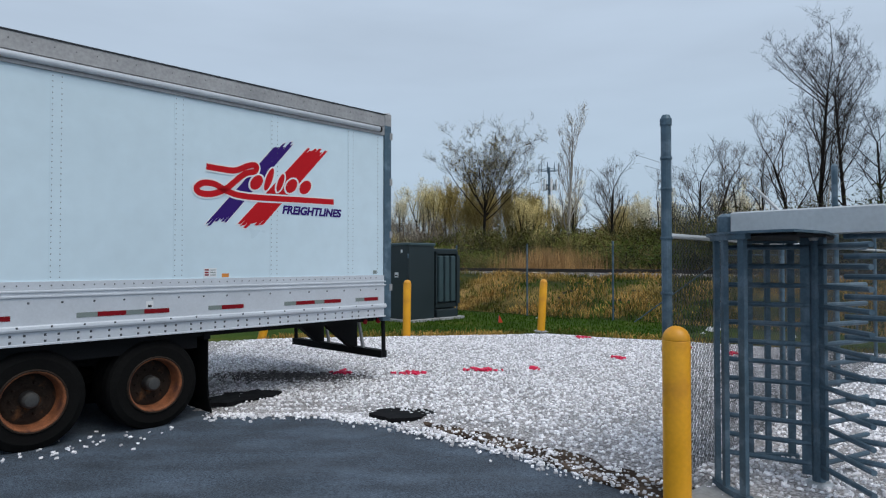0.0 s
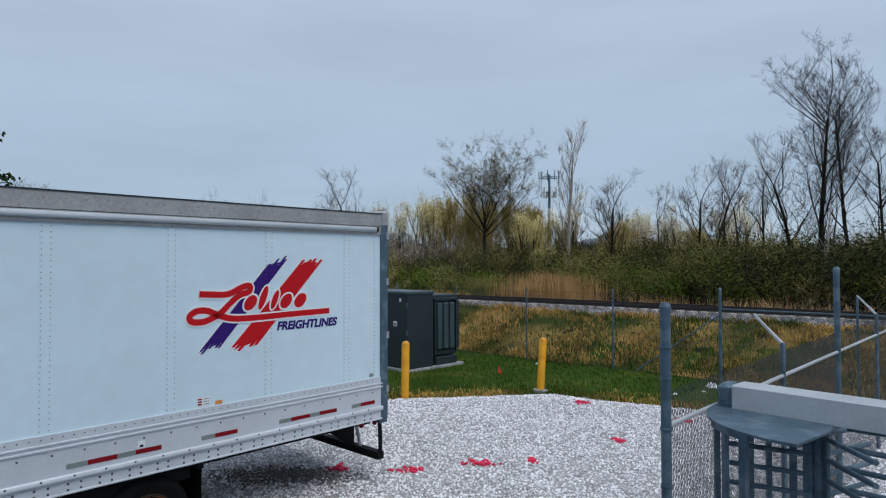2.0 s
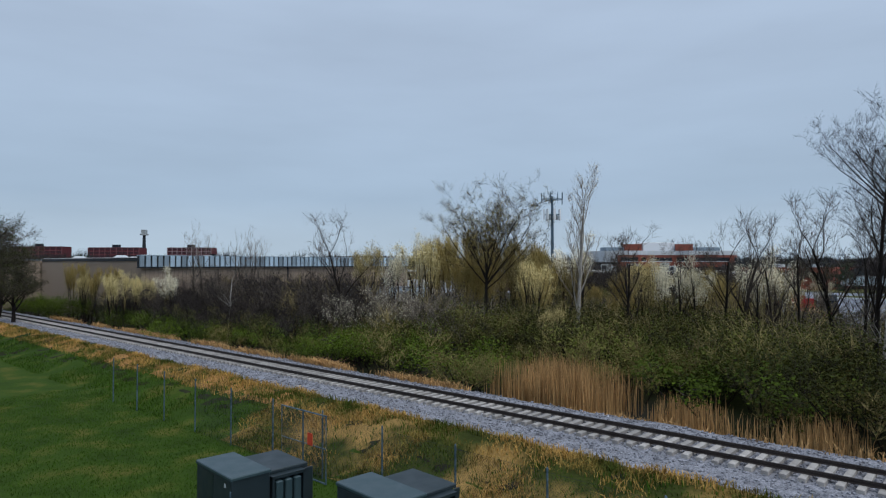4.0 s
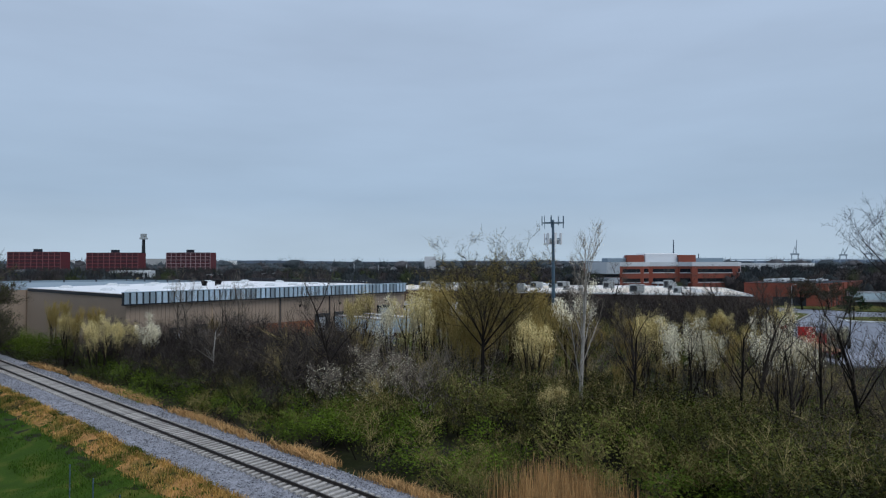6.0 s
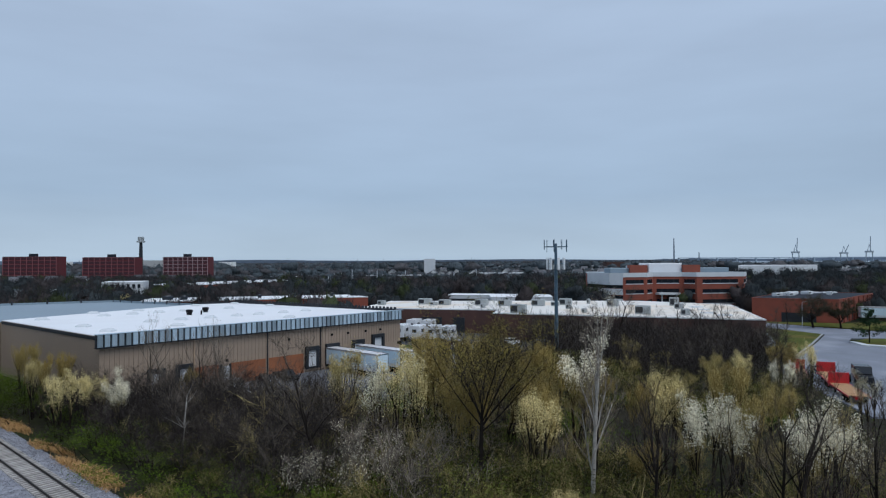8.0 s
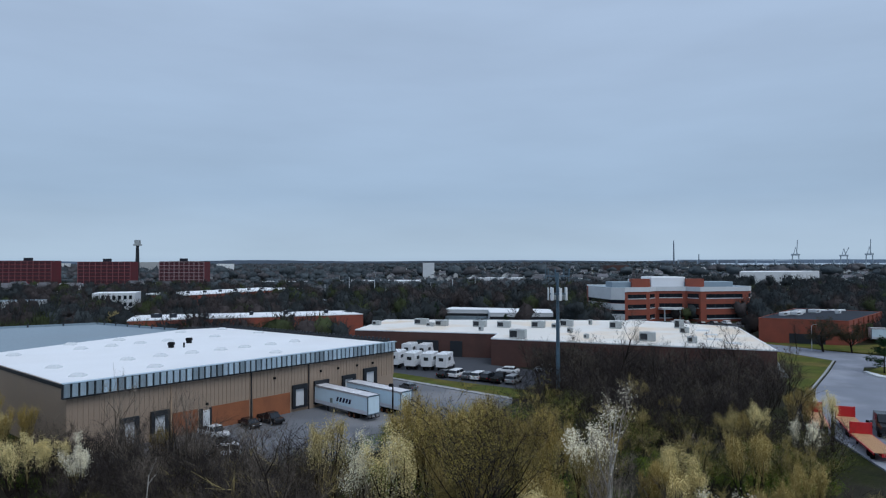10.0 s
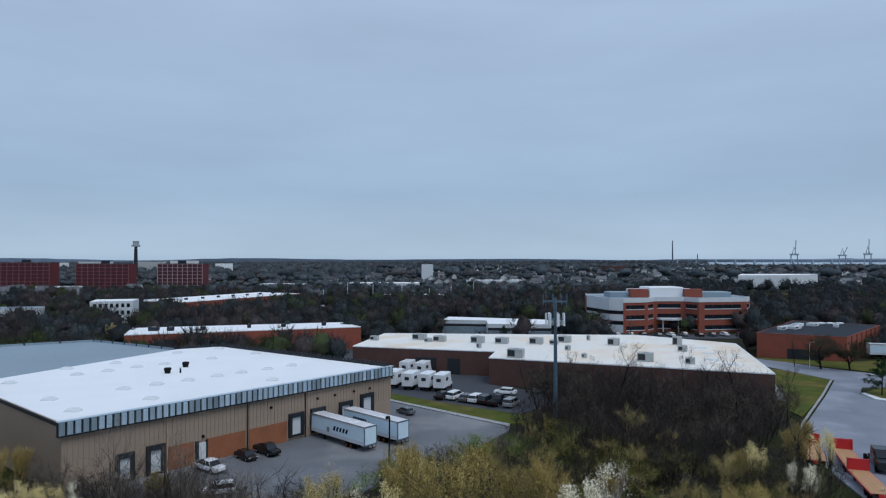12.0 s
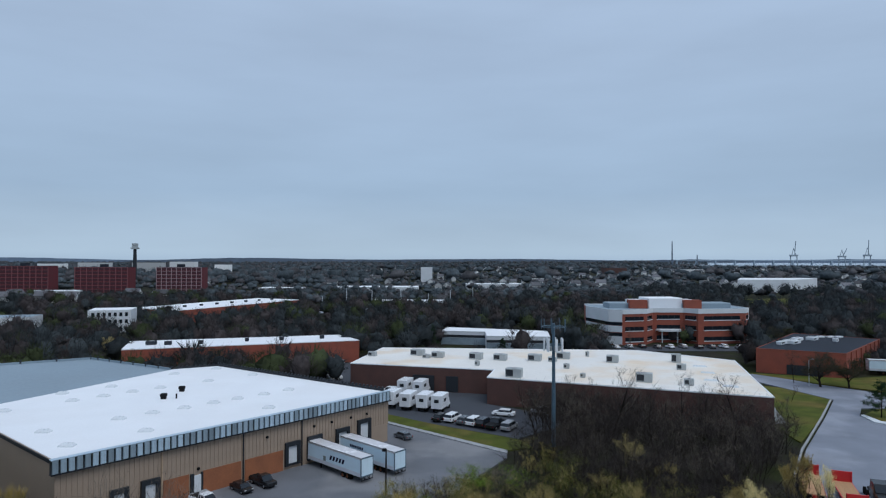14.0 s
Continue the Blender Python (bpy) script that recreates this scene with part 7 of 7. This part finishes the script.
for i, (x, y, st, pt, lb) in enumerate([(2.2, 147.4, "sedan", CARBLACK, "black"), (4.6, 146.9, "suv", CARWHITE, "white"), (6.9, 145.2, "sedan", CARGREY, "dark grey"), (8.8, 144.0, "suv", CARWHITE, "white"), (10.6, 142.9, "suv", CARBLACK, "black"), (12.7, 141.8, "pickup", CARBLACK, "black"), (15.2, 140.4, "suv", CARSILVER, "silver"),
                                        (15.2, 151.0, "sedan", CARWHITE, "white"), (23.2, 152.0, "suv", CARSILVER, "silver"), (27, 151, "sedan", CARGREY, "dark grey"), (-9.8, 172.5, "suv", CARWHITE, "white")]):
    car(st, pt, pose(x, y, 0.345, 0, 0, 60 if i < 7 else 160), f"{lb} car parked in the dark parking lot", LG)
FG = "cars in the far lots"
for i, (x, y, pt, lb) in enumerate([(-32.0, 195.3, CARWHITE, "white"), (-29.6, 193.0, CARSILVER, "silver"), (-27.0, 189.7, CARWHITE, "white"), (-43.0, 213.3, CARSILVER, "silver"), (-30.4, 215.5, CARWHITE, "white"), (-47, 207, CARBLACK, "black")]):
    car("suv" if i % 2 else "pickup", pt, pose(x, y, 0.3, 0, 0, 15), f"{lb} car in the lot behind the warehouse", FG)
for i in range(12):
    car("sedan", (CARWHITE, CARGREY, CARBLACK, CARSILVER)[i * 7 % 4], pose(66 + 5.0 * i, 250 + (i % 3), 0.3, 0, 0, 95), "car parked before the red brick office", "cars before the office")


def box_truck(m):
    t = thing("box_truck", m, "white box truck parked in a row", "truck", "white box trucks")
    part("cargo_box", Geo().bevel_box(-3.6, 1.2, -1.2, 1.2, 0.95, 3.7, 0.05), CARWHITE, t)
    part("logo_mark", Geo().box(-2.2, -0.6, -1.215, -1.2, 2.2, 2.9), FASCIADARK, t, "dark logo patch")
    part("logo_mark", Geo().box(-3.615, -3.6, -0.5, 0.5, 2.2, 2.9), FASCIADARK, t, "dark logo patch")
    part("cab", section_body(Geo(), [(1.3, 1.0, 0.5, 2.45), (2.2, 1.0, 0.5, 2.4), (2.75, 0.98, 0.5, 1.5), (3.3, 0.92, 0.5, 1.25)]), CARWHITE, t)
    part("windscreen", Geo().loft([[(2.3, -0.9, 2.3), (2.3, 0.9, 2.3), (2.28, 0.9, 2.28), (2.28, -0.9, 2.28)], [(2.82, -0.9, 1.5), (2.82, 0.9, 1.5), (2.7, 0.9, 1.5), (2.7, -0.9, 1.5)]]), DARKGLASS, t)
    part("chassis", Geo().box(-3.5, 3.0, -0.5, 0.5, 0.5, 0.95), BLACKSTEEL, t)
    for x in (-2.2, 2.2):
        for s in (-1, 1):
            part("wheel", Geo().lathe([(0.25, -0.15), (0.42, -0.14), (0.42, 0.14), (0.25, 0.15)], 14, pose(x, s * 0.95, 0.42, 90, 0, 0)), RUBBER, t)
    return t


bt = box_truck(pose(-5.9, 173.0, 0.345, 0, 0, 72))
for x, y in ((-2.2, 171.6), (-8.0, 160.2), (-4.4, 158.2), (-0.8, 157.2), (2.4, 156.2)):
    copy_thing(bt, pose(x, y, 0.345, 0, 0, 72))

# trailers at the docks
dock_rot = math.degrees(math.atan2(0.68, -0.73))
for x, y, lb in ((-9.3, 111.2, "white box trailer with a dark logo at the dock"), (-4.7, 114.2, "white box trailer with a small dark mark at the dock")):
    t = trailer(pose(x, y, G - 0.02, 0, 0, dock_rot) @ Matrix.Scale(0.9, 4), lb, 14.3, False, False)
    if x < -5:
        for k in range(5):
            u = 8.2 - 0.82 * k
            part("logo_mark", Geo().loft([[(u, y, 2.2), (u - 0.5, y, 2.2), (u - 0.8, y, 2.95), (u - 0.3, y, 2.95)] for y in (0.0, 0.02)]), NAVY, t, "slanting navy dab of the logo")
        part("logo_mark", Geo().box(9.2, 9.9, 0, 0.02, 1.7, 2.5), GREYTAPE, t)
    else:
        for k in range(8):
            part("logo_mark", Geo().box(11.2 - 0.46 * k, 11.55 - 0.46 * k, 0, 0.02, 2.75, 3.2), NAVY, t, "small navy dab of the logo")
        part("logo_mark", Geo().box(9.6, 9.9, 0, 0.02, 2.2, 2.5), LOGORED, t, "small red mark")


trailer(pose(123.8, 200.8, 0.4, 0, 0, -16), "white box trailer beside the red brick building", 14.3, False, False)


def flatbed(m, label):
    t = thing("flatbed_trailer", m, label, "trailer", "red flatbeds in the street")
    part("headboard", Geo().box(-0.08, 0.08, -1.25, 1.25, 0.9, 2.5).box(-0.14, 0.14, -1.25, -1.1, 0.6, 2.55).box(-0.14, 0.14, 1.1, 1.25, 0.6, 2.55), TRUCKRED, t, "red steel headboard")
    part("frame", Geo().box(0, 9, -1.25, -1.15, 0.85, 1.05).box(0, 9, 1.15, 1.25, 0.85, 1.05).box(0, 9, -0.4, 0.4, 0.6, 0.98), TRUCKRED, t)
    pl = Geo().box(-0.2, 0.2, -1.15, 1.15, 1.0, 1.06).mesh("deck_plank")
    pl.materials.append(PALLET)
    for k in range(20):
        part("deck_plank", pl, None, t, m=pose(0.3 + 0.44 * k, 0, 0))
    for x in (6.5, 7.6):
        for s in (-1, 1):
            part("wheel", Geo().lathe([(0.25, -0.2), (0.42, -0.18), (0.42, 0.18), (0.25, 0.2)], 14, pose(x, s * 0.95, 0.42, 90, 0, 0)), RUBBER, t)
    part("landing_leg", Geo().box(1.0, 1.2, -0.8, -0.6, 0, 0.9).box(1.0, 1.2, 0.6, 0.8, 0, 0.9), BLACKSTEEL, t)
    return t


flatbed(pose(58.9, 109.5, G, 0, 0, 248), "red flatbed trailer with a wooden plank deck")
flatbed(pose(55.2, 100.5, G, 0, 0, 252), "red flatbed trailer with a wooden plank deck")
flatbed(pose(56.0, 112.5, G, 0, 0, 245), "red flatbed trailer partly hidden by trees")
tk = thing("truck_tractor", pose(60.8, 104.6, G, 0, 0, 250), "dark truck tractor beside the flatbeds", "truck")
part("cab", section_body(Geo(), [(0.0, 1.1, 0.7, 3.0), (1.8, 1.15, 0.7, 2.9), (2.3, 1.1, 0.7, 1.9), (3.4, 1.0, 0.7, 1.6)]), CARBLACK, tk)
part("windscreen", Geo().loft([[(1.9, -1, 2.8), (1.9, 1, 2.8), (1.85, 1, 2.8), (1.85, -1, 2.8)], [(2.4, -1, 1.95), (2.4, 1, 1.95), (2.2, 1, 1.9), (2.2, -1, 1.9)]]), DARKGLASS, tk)
part("chassis", Geo().box(-3.5, 3.0, -0.5, 0.5, 0.6, 0.9), BLACKSTEEL, tk)
for x in (-2.8, -1.6, 2.4):
    for s in (-1, 1):
        part("wheel", Geo().lathe([(0.25, -0.16), (0.5, -0.15), (0.5, 0.15), (0.25, 0.16)], 14, pose(x, s * 0.95, 0.5, 90, 0, 0)), RUBBER, tk)
trailer(pose(133, 186, 0.4, 0, 0, 20), "white box trailer beside the red brick building", 12, False, False)


def lamp_post(x, y, h, rot, label):
    t = thing("street_lamp", pose(x, y, 0.3, 0, 0, rot), label, "street lamp", "street lamps")
    part("pole", Geo().tube([(0, 0, 0), (0, 0, h)], [0.1, 0.06], 8), GALVLIGHT, t)
    part("arm", Geo().tube([(0, 0, h - 0.05), (0.5, 0, h + 0.2), (1.1, 0, h + 0.25)], 0.05, 6), GALVLIGHT, t)
    part("lamp_head", Geo().bevel_box(0.9, 1.6, -0.14, 0.14, h + 0.15, h + 0.32, 0.04), GALVLIGHT, t)


lamp_post(96.6, 182.0, 6.6, 20, "pale metal street lamp at the street corner")
lamp_post(70.5, 262.0, 7.0, 90, "pale street lamp before the office")
up = thing("light_pole", pose(-5.4, 107.5, 0.3), "dark wooden light pole in the warehouse yard", "pole")
part("pole", Geo().tube([(0, 0, -0.2), (0.05, 0, 6.2)], [0.13, 0.1], 8), BARK, up)
part("floodlight", Geo().bevel_box(-0.5, 0.1, -0.2, 0.2, 5.9, 6.3, 0.05), BLACKSTEEL, up)

# ---- the distance: woods, houses, harbour ----


def far_trees(name, trees, mat, label, seed, rings, segs, n, length, width):
    """Far trees: an uneven crown of lumps for each, with fine twigs standing out of it."""
    r = np.random.default_rng(seed)
    t = np.array(trees)
    k = len(t)
    lat = np.linspace(-1.25, math.pi / 2, rings)
    lon = 2 * math.pi * np.arange(segs) / segs
    la, lo = (a.ravel() for a in np.meshgrid(lat, lon, indexing="ij"))
    unit = np.stack([np.cos(la) * np.cos(lo), np.cos(la) * np.sin(lo), np.sin(la)], -1)
    rad = r.uniform(0.32, 0.95, (k, rings * segs, 1))
    size = np.stack([t[:, 4] / 2, t[:, 4] / 2, t[:, 3] * 0.46], -1)[:, None]
    mid = np.stack([t[:, 0], t[:, 1], t[:, 2] + t[:, 3] * 0.5], -1)[:, None]
    v = (unit[None] * rad * size + mid).reshape(-1, 3)
    quads = np.array([(i * segs + j, i * segs + (j + 1) % segs, (i + 1) * segs + (j + 1) % segs, (i + 1) * segs + j) for i in range(rings - 1) for j in range(segs)])
    faces = (quads[None] + rings * segs * np.arange(k)[:, None, None]).reshape(-1, 4).tolist()
    x, y, z, h, w = (np.repeat(t[:, i], n) for i in range(5))
    m = len(x)
    o = r.normal(0, 1, (m, 3))
    o[:, 2] = np.abs(o[:, 2]) * 1.1 - 0.35
    o = o / np.linalg.norm(o, axis=1)[:, None]
    c = np.stack([x + o[:, 0] * w * 0.40, y + o[:, 1] * w * 0.40, z + h * (0.5 + 0.40 * o[:, 2])], -1)
    d = o + np.array([0, 0, 0.5]) + r.normal(0, 0.35, (m, 3))
    d = d / np.linalg.norm(d, axis=1)[:, None] * (length * h * r.uniform(0.5, 1.3, m))[:, None]
    q = r.normal(0, 1, (m, 3))
    q = q / np.linalg.norm(q, axis=1)[:, None] * (width * h * r.uniform(0.6, 1.4, m))[:, None]
    tw = np.stack([c - q, c + q, c + d], 1).reshape(-1, 3)
    faces += (len(v) + np.arange(3 * m).reshape(-1, 3)).tolist()
    me = bpy.data.meshes.new(name)
    me.from_pydata(np.concatenate([v, tw]).tolist(), [], faces)
    me.polygons.foreach_set("use_smooth", [True] * len(me.polygons))
    me.materials.append(mat)
    return tagged(new(name, me), label, "woods", kind="stuff")


FOOT = [WH, [(-72.4, 118.2), (-55.4, 156.4), (-81, 171), (-118, 150), (-110, 100)], B2, OF, RB, LB, L2, [(-20, 182), (-46, 206), (-22, 222), (-15, 206)], [(2, 240), (44, 240), (44, 278), (2, 278)], [(-170, 286), (-134, 296), (-134, 318), (-170, 318)],
        [(60, 240), (132, 240), (132, 262), (60, 262)], [(80, 140), (130, 120), (130, 200), (90, 202)], [(178, 392), (206, 389), (258, 470), (292, 545), (250, 540)], [(-80, 395), (10, 430), (20, 480), (-70, 470)], [(-225, 292), (-180, 300), (-180, 325), (-225, 325)],
        [(-430, 590), (-220, 590), (-220, 645), (-430, 645)], [(280, 590), (380, 590), (380, 700), (280, 700)], [(-22, 222), (2, 222), (2, 240), (-22, 240)], [(-100, 178), (-15, 204), (-20, 224), (-92, 202)], [(-134, 322), (-122, 322), (-78, 408), (-86, 420)], [(-178, 262), (-122, 275), (-126, 304), (-172, 296)], [(-222, 272), (-176, 280), (-180, 310), (-222, 300)], [(-430, 520), (-215, 520), (-215, 595), (-430, 595)], [(52, 214), (92, 214), (118, 244), (60, 246)], [(0, 222), (46, 218), (46, 242), (0, 246)]]


def clear(x, y):
    return not any(inside(x, y, p) for p in FOOT)


rf = random.Random(31)
near_w, far_w, green_w, brown_w, brown_f = [], [], [], [], []
while len(near_w) < 760:
    y = 172 + 330 * rf.random() ** 1.1
    x = rf.uniform(-0.78, 0.78) * y
    if clear(x, y) and (y > 215 or abs(x - 30) > 55) and not (y < 200 and 60 < x < 130):
        h = rf.uniform(6, 11.5)
        rf.choice((near_w, near_w, near_w, brown_w, brown_w, brown_w, green_w)).append((x, y, 0, h, h * rf.uniform(0.7, 1.0)))
while len(far_w) < 5400:
    y = 480 + 3600 * rf.random() ** 1.5
    x = rf.uniform(-0.8, 0.8) * y
    if clear(x, y) and not (x > 0.42 * y and y > 2300):
        h = rf.uniform(7, 13) * (1 + y / 9000)
        if x > -0.1 * y and 640 < y < 1900 or y < 760:
            h *= 0.62
        (far_w if rf.random() < 0.6 else brown_f).append((x, y, ground_z(x, y), h, h * rf.uniform(1.0, 1.8)))
for _ in range(420):
    y = rf.uniform(800, 2300)
    x = rf.uniform(-0.75, 0.75) * y
    if not (x > 0.40 * y and y > 1500) and clear(x, y):
        h = rf.uniform(13, 22)
        (far_w if rf.random() < 0.7 else brown_f).append((x, y, ground_z(x, y), h, h * rf.uniform(1.0, 2.2)))
for _ in range(260):
    y = rf.uniform(330, 620)
    x = rf.uniform(0.30, 0.78) * y
    if clear(x, y):
        near_w.append((x, y, 0, rf.uniform(9, 13), 9))
far_trees("woods", near_w, FARWOOD, "bare woods between the buildings, tinted with haze blue", 1, 6, 9, 190, 0.24, 0.008)
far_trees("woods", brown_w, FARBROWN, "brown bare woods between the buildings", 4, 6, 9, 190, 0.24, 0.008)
far_trees("woods", brown_f, HAZEDUN, "distant dun woods reaching to the horizon, haze put into their colour", 5, 5, 6, 44, 0.24, 0.014)
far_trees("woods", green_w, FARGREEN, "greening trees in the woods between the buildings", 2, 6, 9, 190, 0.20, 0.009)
far_trees("woods", far_w, HAZEWOOD, "distant bare woods reaching to the horizon, haze put into their colour", 3, 5, 6, 44, 0.24, 0.014)


def house(w, d, h, m, label):
    t = thing("house", m, label, "house", "distant houses")
    part("wall", Geo().box(-w / 2, w / 2, -d / 2, d / 2, -0.5, h).loft([[(-w / 2, -d / 2, h), (-w / 2, d / 2, h), (-w / 2, 0, h + d * 0.4)], [(w / 2, -d / 2, h), (w / 2, d / 2, h), (w / 2, 0, h + d * 0.4)]]), HOUSEWALL, t)
    part("roof", Geo().loft([[(x, -d / 2 - 0.5, h - 0.2), (x, 0, h + d * 0.4 + 0.15), (x, d / 2 + 0.5, h - 0.2), (x, d / 2 + 0.5, h + 0.15), (x, 0, h + d * 0.4 + 0.5), (x, -d / 2 - 0.5, h + 0.15)] for x in (-w / 2 - 0.4, w / 2 + 0.4)]), ROOFDARK, t)
    for x in (-w * 0.25, w * 0.25):
        part("window", Geo().box(x - 0.6, x + 0.6, -d / 2 - 0.05, -d / 2, 1.2, 2.6), DARKGLASS, t)
    return t


h0 = house(11, 8, 5.5, pose(-305, 470, 0, 0, 0, 40), "distant white house with a dark shingle roof")
for x, y, r in ((-285, 480, 10), (-320, 500, 70), (-262, 470, 20), (-210, 500, 50), (-240, 520, 0)):
    copy_thing(h0, pose(x, y, 0, 0, 0, r))
made = 0
while made < 290:
    y = 660 + 1700 * rf.random()
    x = rf.uniform(-0.7, 0.7) * y
    if x < 0 and rf.random() < 0.45 or not clear(x, y):
        continue
    c = copy_thing(h0, pose(x, y, ground_z(x, y) + rf.uniform(0.4, 0.6), 0, 0, rf.choice((0, 15, 80, 95)) + rf.uniform(-6, 6)))
    c.matrix_basis = c.matrix_basis @ Matrix.Scale(rf.uniform(0.65, 1.0), 4)
    made += 1
for x, y, w, d, h, mt in ((-60, 640, 80, 30, 5, WHITEWALL), (60, 700, 60, 20, 6, WHITEWALL), (-150, 620, 40, 20, 5, WHITEWALL), (-15, 800, 14, 12, 22, WHITEWALL), (330, 1200, 40, 30, 16, BROWNBRICK), (-700, 1300, 60, 20, 24, HOUSEWALL), (-600, 1320, 60, 20, 24, HOUSEWALL), (-520, 1300, 50, 20, 26, HOUSEWALL), (-780, 1290, 50, 20, 22, HOUSEWALL),
                          (-450, 1330, 30, 20, 20, HOUSEWALL), (150, 900, 40, 20, 6, HOUSEWALL), (-330, 560, 40, 14, 5, WHITEWALL), (-20, 455, 50, 12, 4, WHITEWALL), (620, 1500, 90, 30, 9, HOUSEWALL)):
    poly_building("distant_building", [(x - w / 2, y), (x + w / 2, y), (x + w / 2, y + d), (x - w / 2, y + d)], h, mt, MEMBRANE if mt == WHITEWALL else DARKROOF, "plain distant building among the woods", group="distant buildings")
for k in range(7):
    p = thing("utility_pole", pose(-70 + 16 * k + rf.uniform(-5, 5), 420 + 8 * k, 0), "pale metal pole in the distant lot", "pole", "poles of the distant lot")
    part("shaft", Geo().tube([(0, 0, 0), (0, 0, rf.uniform(9, 15))], [0.3, 0.2], 6), GALVLIGHT, p)
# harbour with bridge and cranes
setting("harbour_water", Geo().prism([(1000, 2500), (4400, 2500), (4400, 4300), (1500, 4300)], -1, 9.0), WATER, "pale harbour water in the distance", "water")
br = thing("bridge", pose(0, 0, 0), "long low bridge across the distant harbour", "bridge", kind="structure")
part("deck", Geo().box(1000, 2600, 2690, 2700, 27, 30), HAZESTEEL, br)
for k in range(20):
    part("pier", Geo().box(1000 + 82 * k, 1005 + 82 * k, 2690, 2700, 0, 27), HAZESTEEL, br)


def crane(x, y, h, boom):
    t = thing("harbour_crane", pose(x, y, 5), "container crane at the distant harbour, haze put into its colour", "crane", "harbour cranes")
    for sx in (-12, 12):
        part("leg", Geo().tube([(sx * 1.2, 0, 0), (sx, 0, h * 0.62)], 2.0, 5), HAZESTEEL, t)
    part("girder", Geo().box(-16, 16, -3, 3, h * 0.55, h * 0.64), HAZESTEEL, t)
    part("mast", Geo().tube([(-8, 0, h * 0.6), (0, 0, h), (8, 0, h * 0.6)], 1.8, 5), HAZESTEEL, t)
    part("boom", Geo().tube([(4, 0, h * 0.62), boom], 1.6, 5), HAZESTEEL, t)


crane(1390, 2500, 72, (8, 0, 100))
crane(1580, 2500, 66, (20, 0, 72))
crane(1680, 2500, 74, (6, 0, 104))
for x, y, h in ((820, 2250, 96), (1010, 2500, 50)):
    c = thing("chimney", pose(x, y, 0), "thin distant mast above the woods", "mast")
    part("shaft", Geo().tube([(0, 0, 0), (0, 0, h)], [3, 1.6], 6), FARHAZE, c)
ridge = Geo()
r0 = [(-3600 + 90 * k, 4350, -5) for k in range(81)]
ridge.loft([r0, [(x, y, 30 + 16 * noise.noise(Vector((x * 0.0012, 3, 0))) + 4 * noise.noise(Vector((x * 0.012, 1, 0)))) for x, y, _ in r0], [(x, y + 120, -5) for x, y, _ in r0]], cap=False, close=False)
setting("backdrop_ridge", ridge, FARHAZE, "low ridge on the horizon with haze put into its colour", "ridge")

# ---- ties and ballast stones ----
tie = Geo().bevel_box(-0.115, 0.115, -1.3, 1.3, -0.15, 0.0, 0.012).mesh("tie")
tie.materials.append(TIE)
for k in range(240):
    s = -92 + 0.52 * k
    x, y = rail_xy(s, 0)
    part("tie", tie, None, track, m=pose(x, y, 1.415 + 0.008 * math.sin(k * 2.3), 0, 0, RAIL_ROT + 0.6 * math.sin(k * 1.7)))
rest = Geo()
for k in range(150):
    s = (-92.5 - 0.52 * k) if k < 100 else (33.3 + 0.52 * (k - 100))
    x, y = rail_xy(s, 0)
    rest.box(-0.115, 0.115, -1.3, 1.3, 1.27, 1.415, pose(x, y, 0, 0, 0, RAIL_ROT))
tagged(part("ties", rest, TIE, track), kind="stuff")
rb_ = random.Random(12)
spots = []
for _ in range(16000):
    s, d = rb_.uniform(-70, 28), rb_.choice((rb_.uniform(-3.3, -0.9), rb_.uniform(-0.7, 0.7), rb_.uniform(0.85, 2.8)))
    x, y = rail_xy(s, d)
    spots.append((x, y, ground_z(x, y) + 0.05))
scatter_stones("ballast", spots, BALLAST, "loose grey ballast stones round the ties", "ballast", 0.03, 0.055, 8)
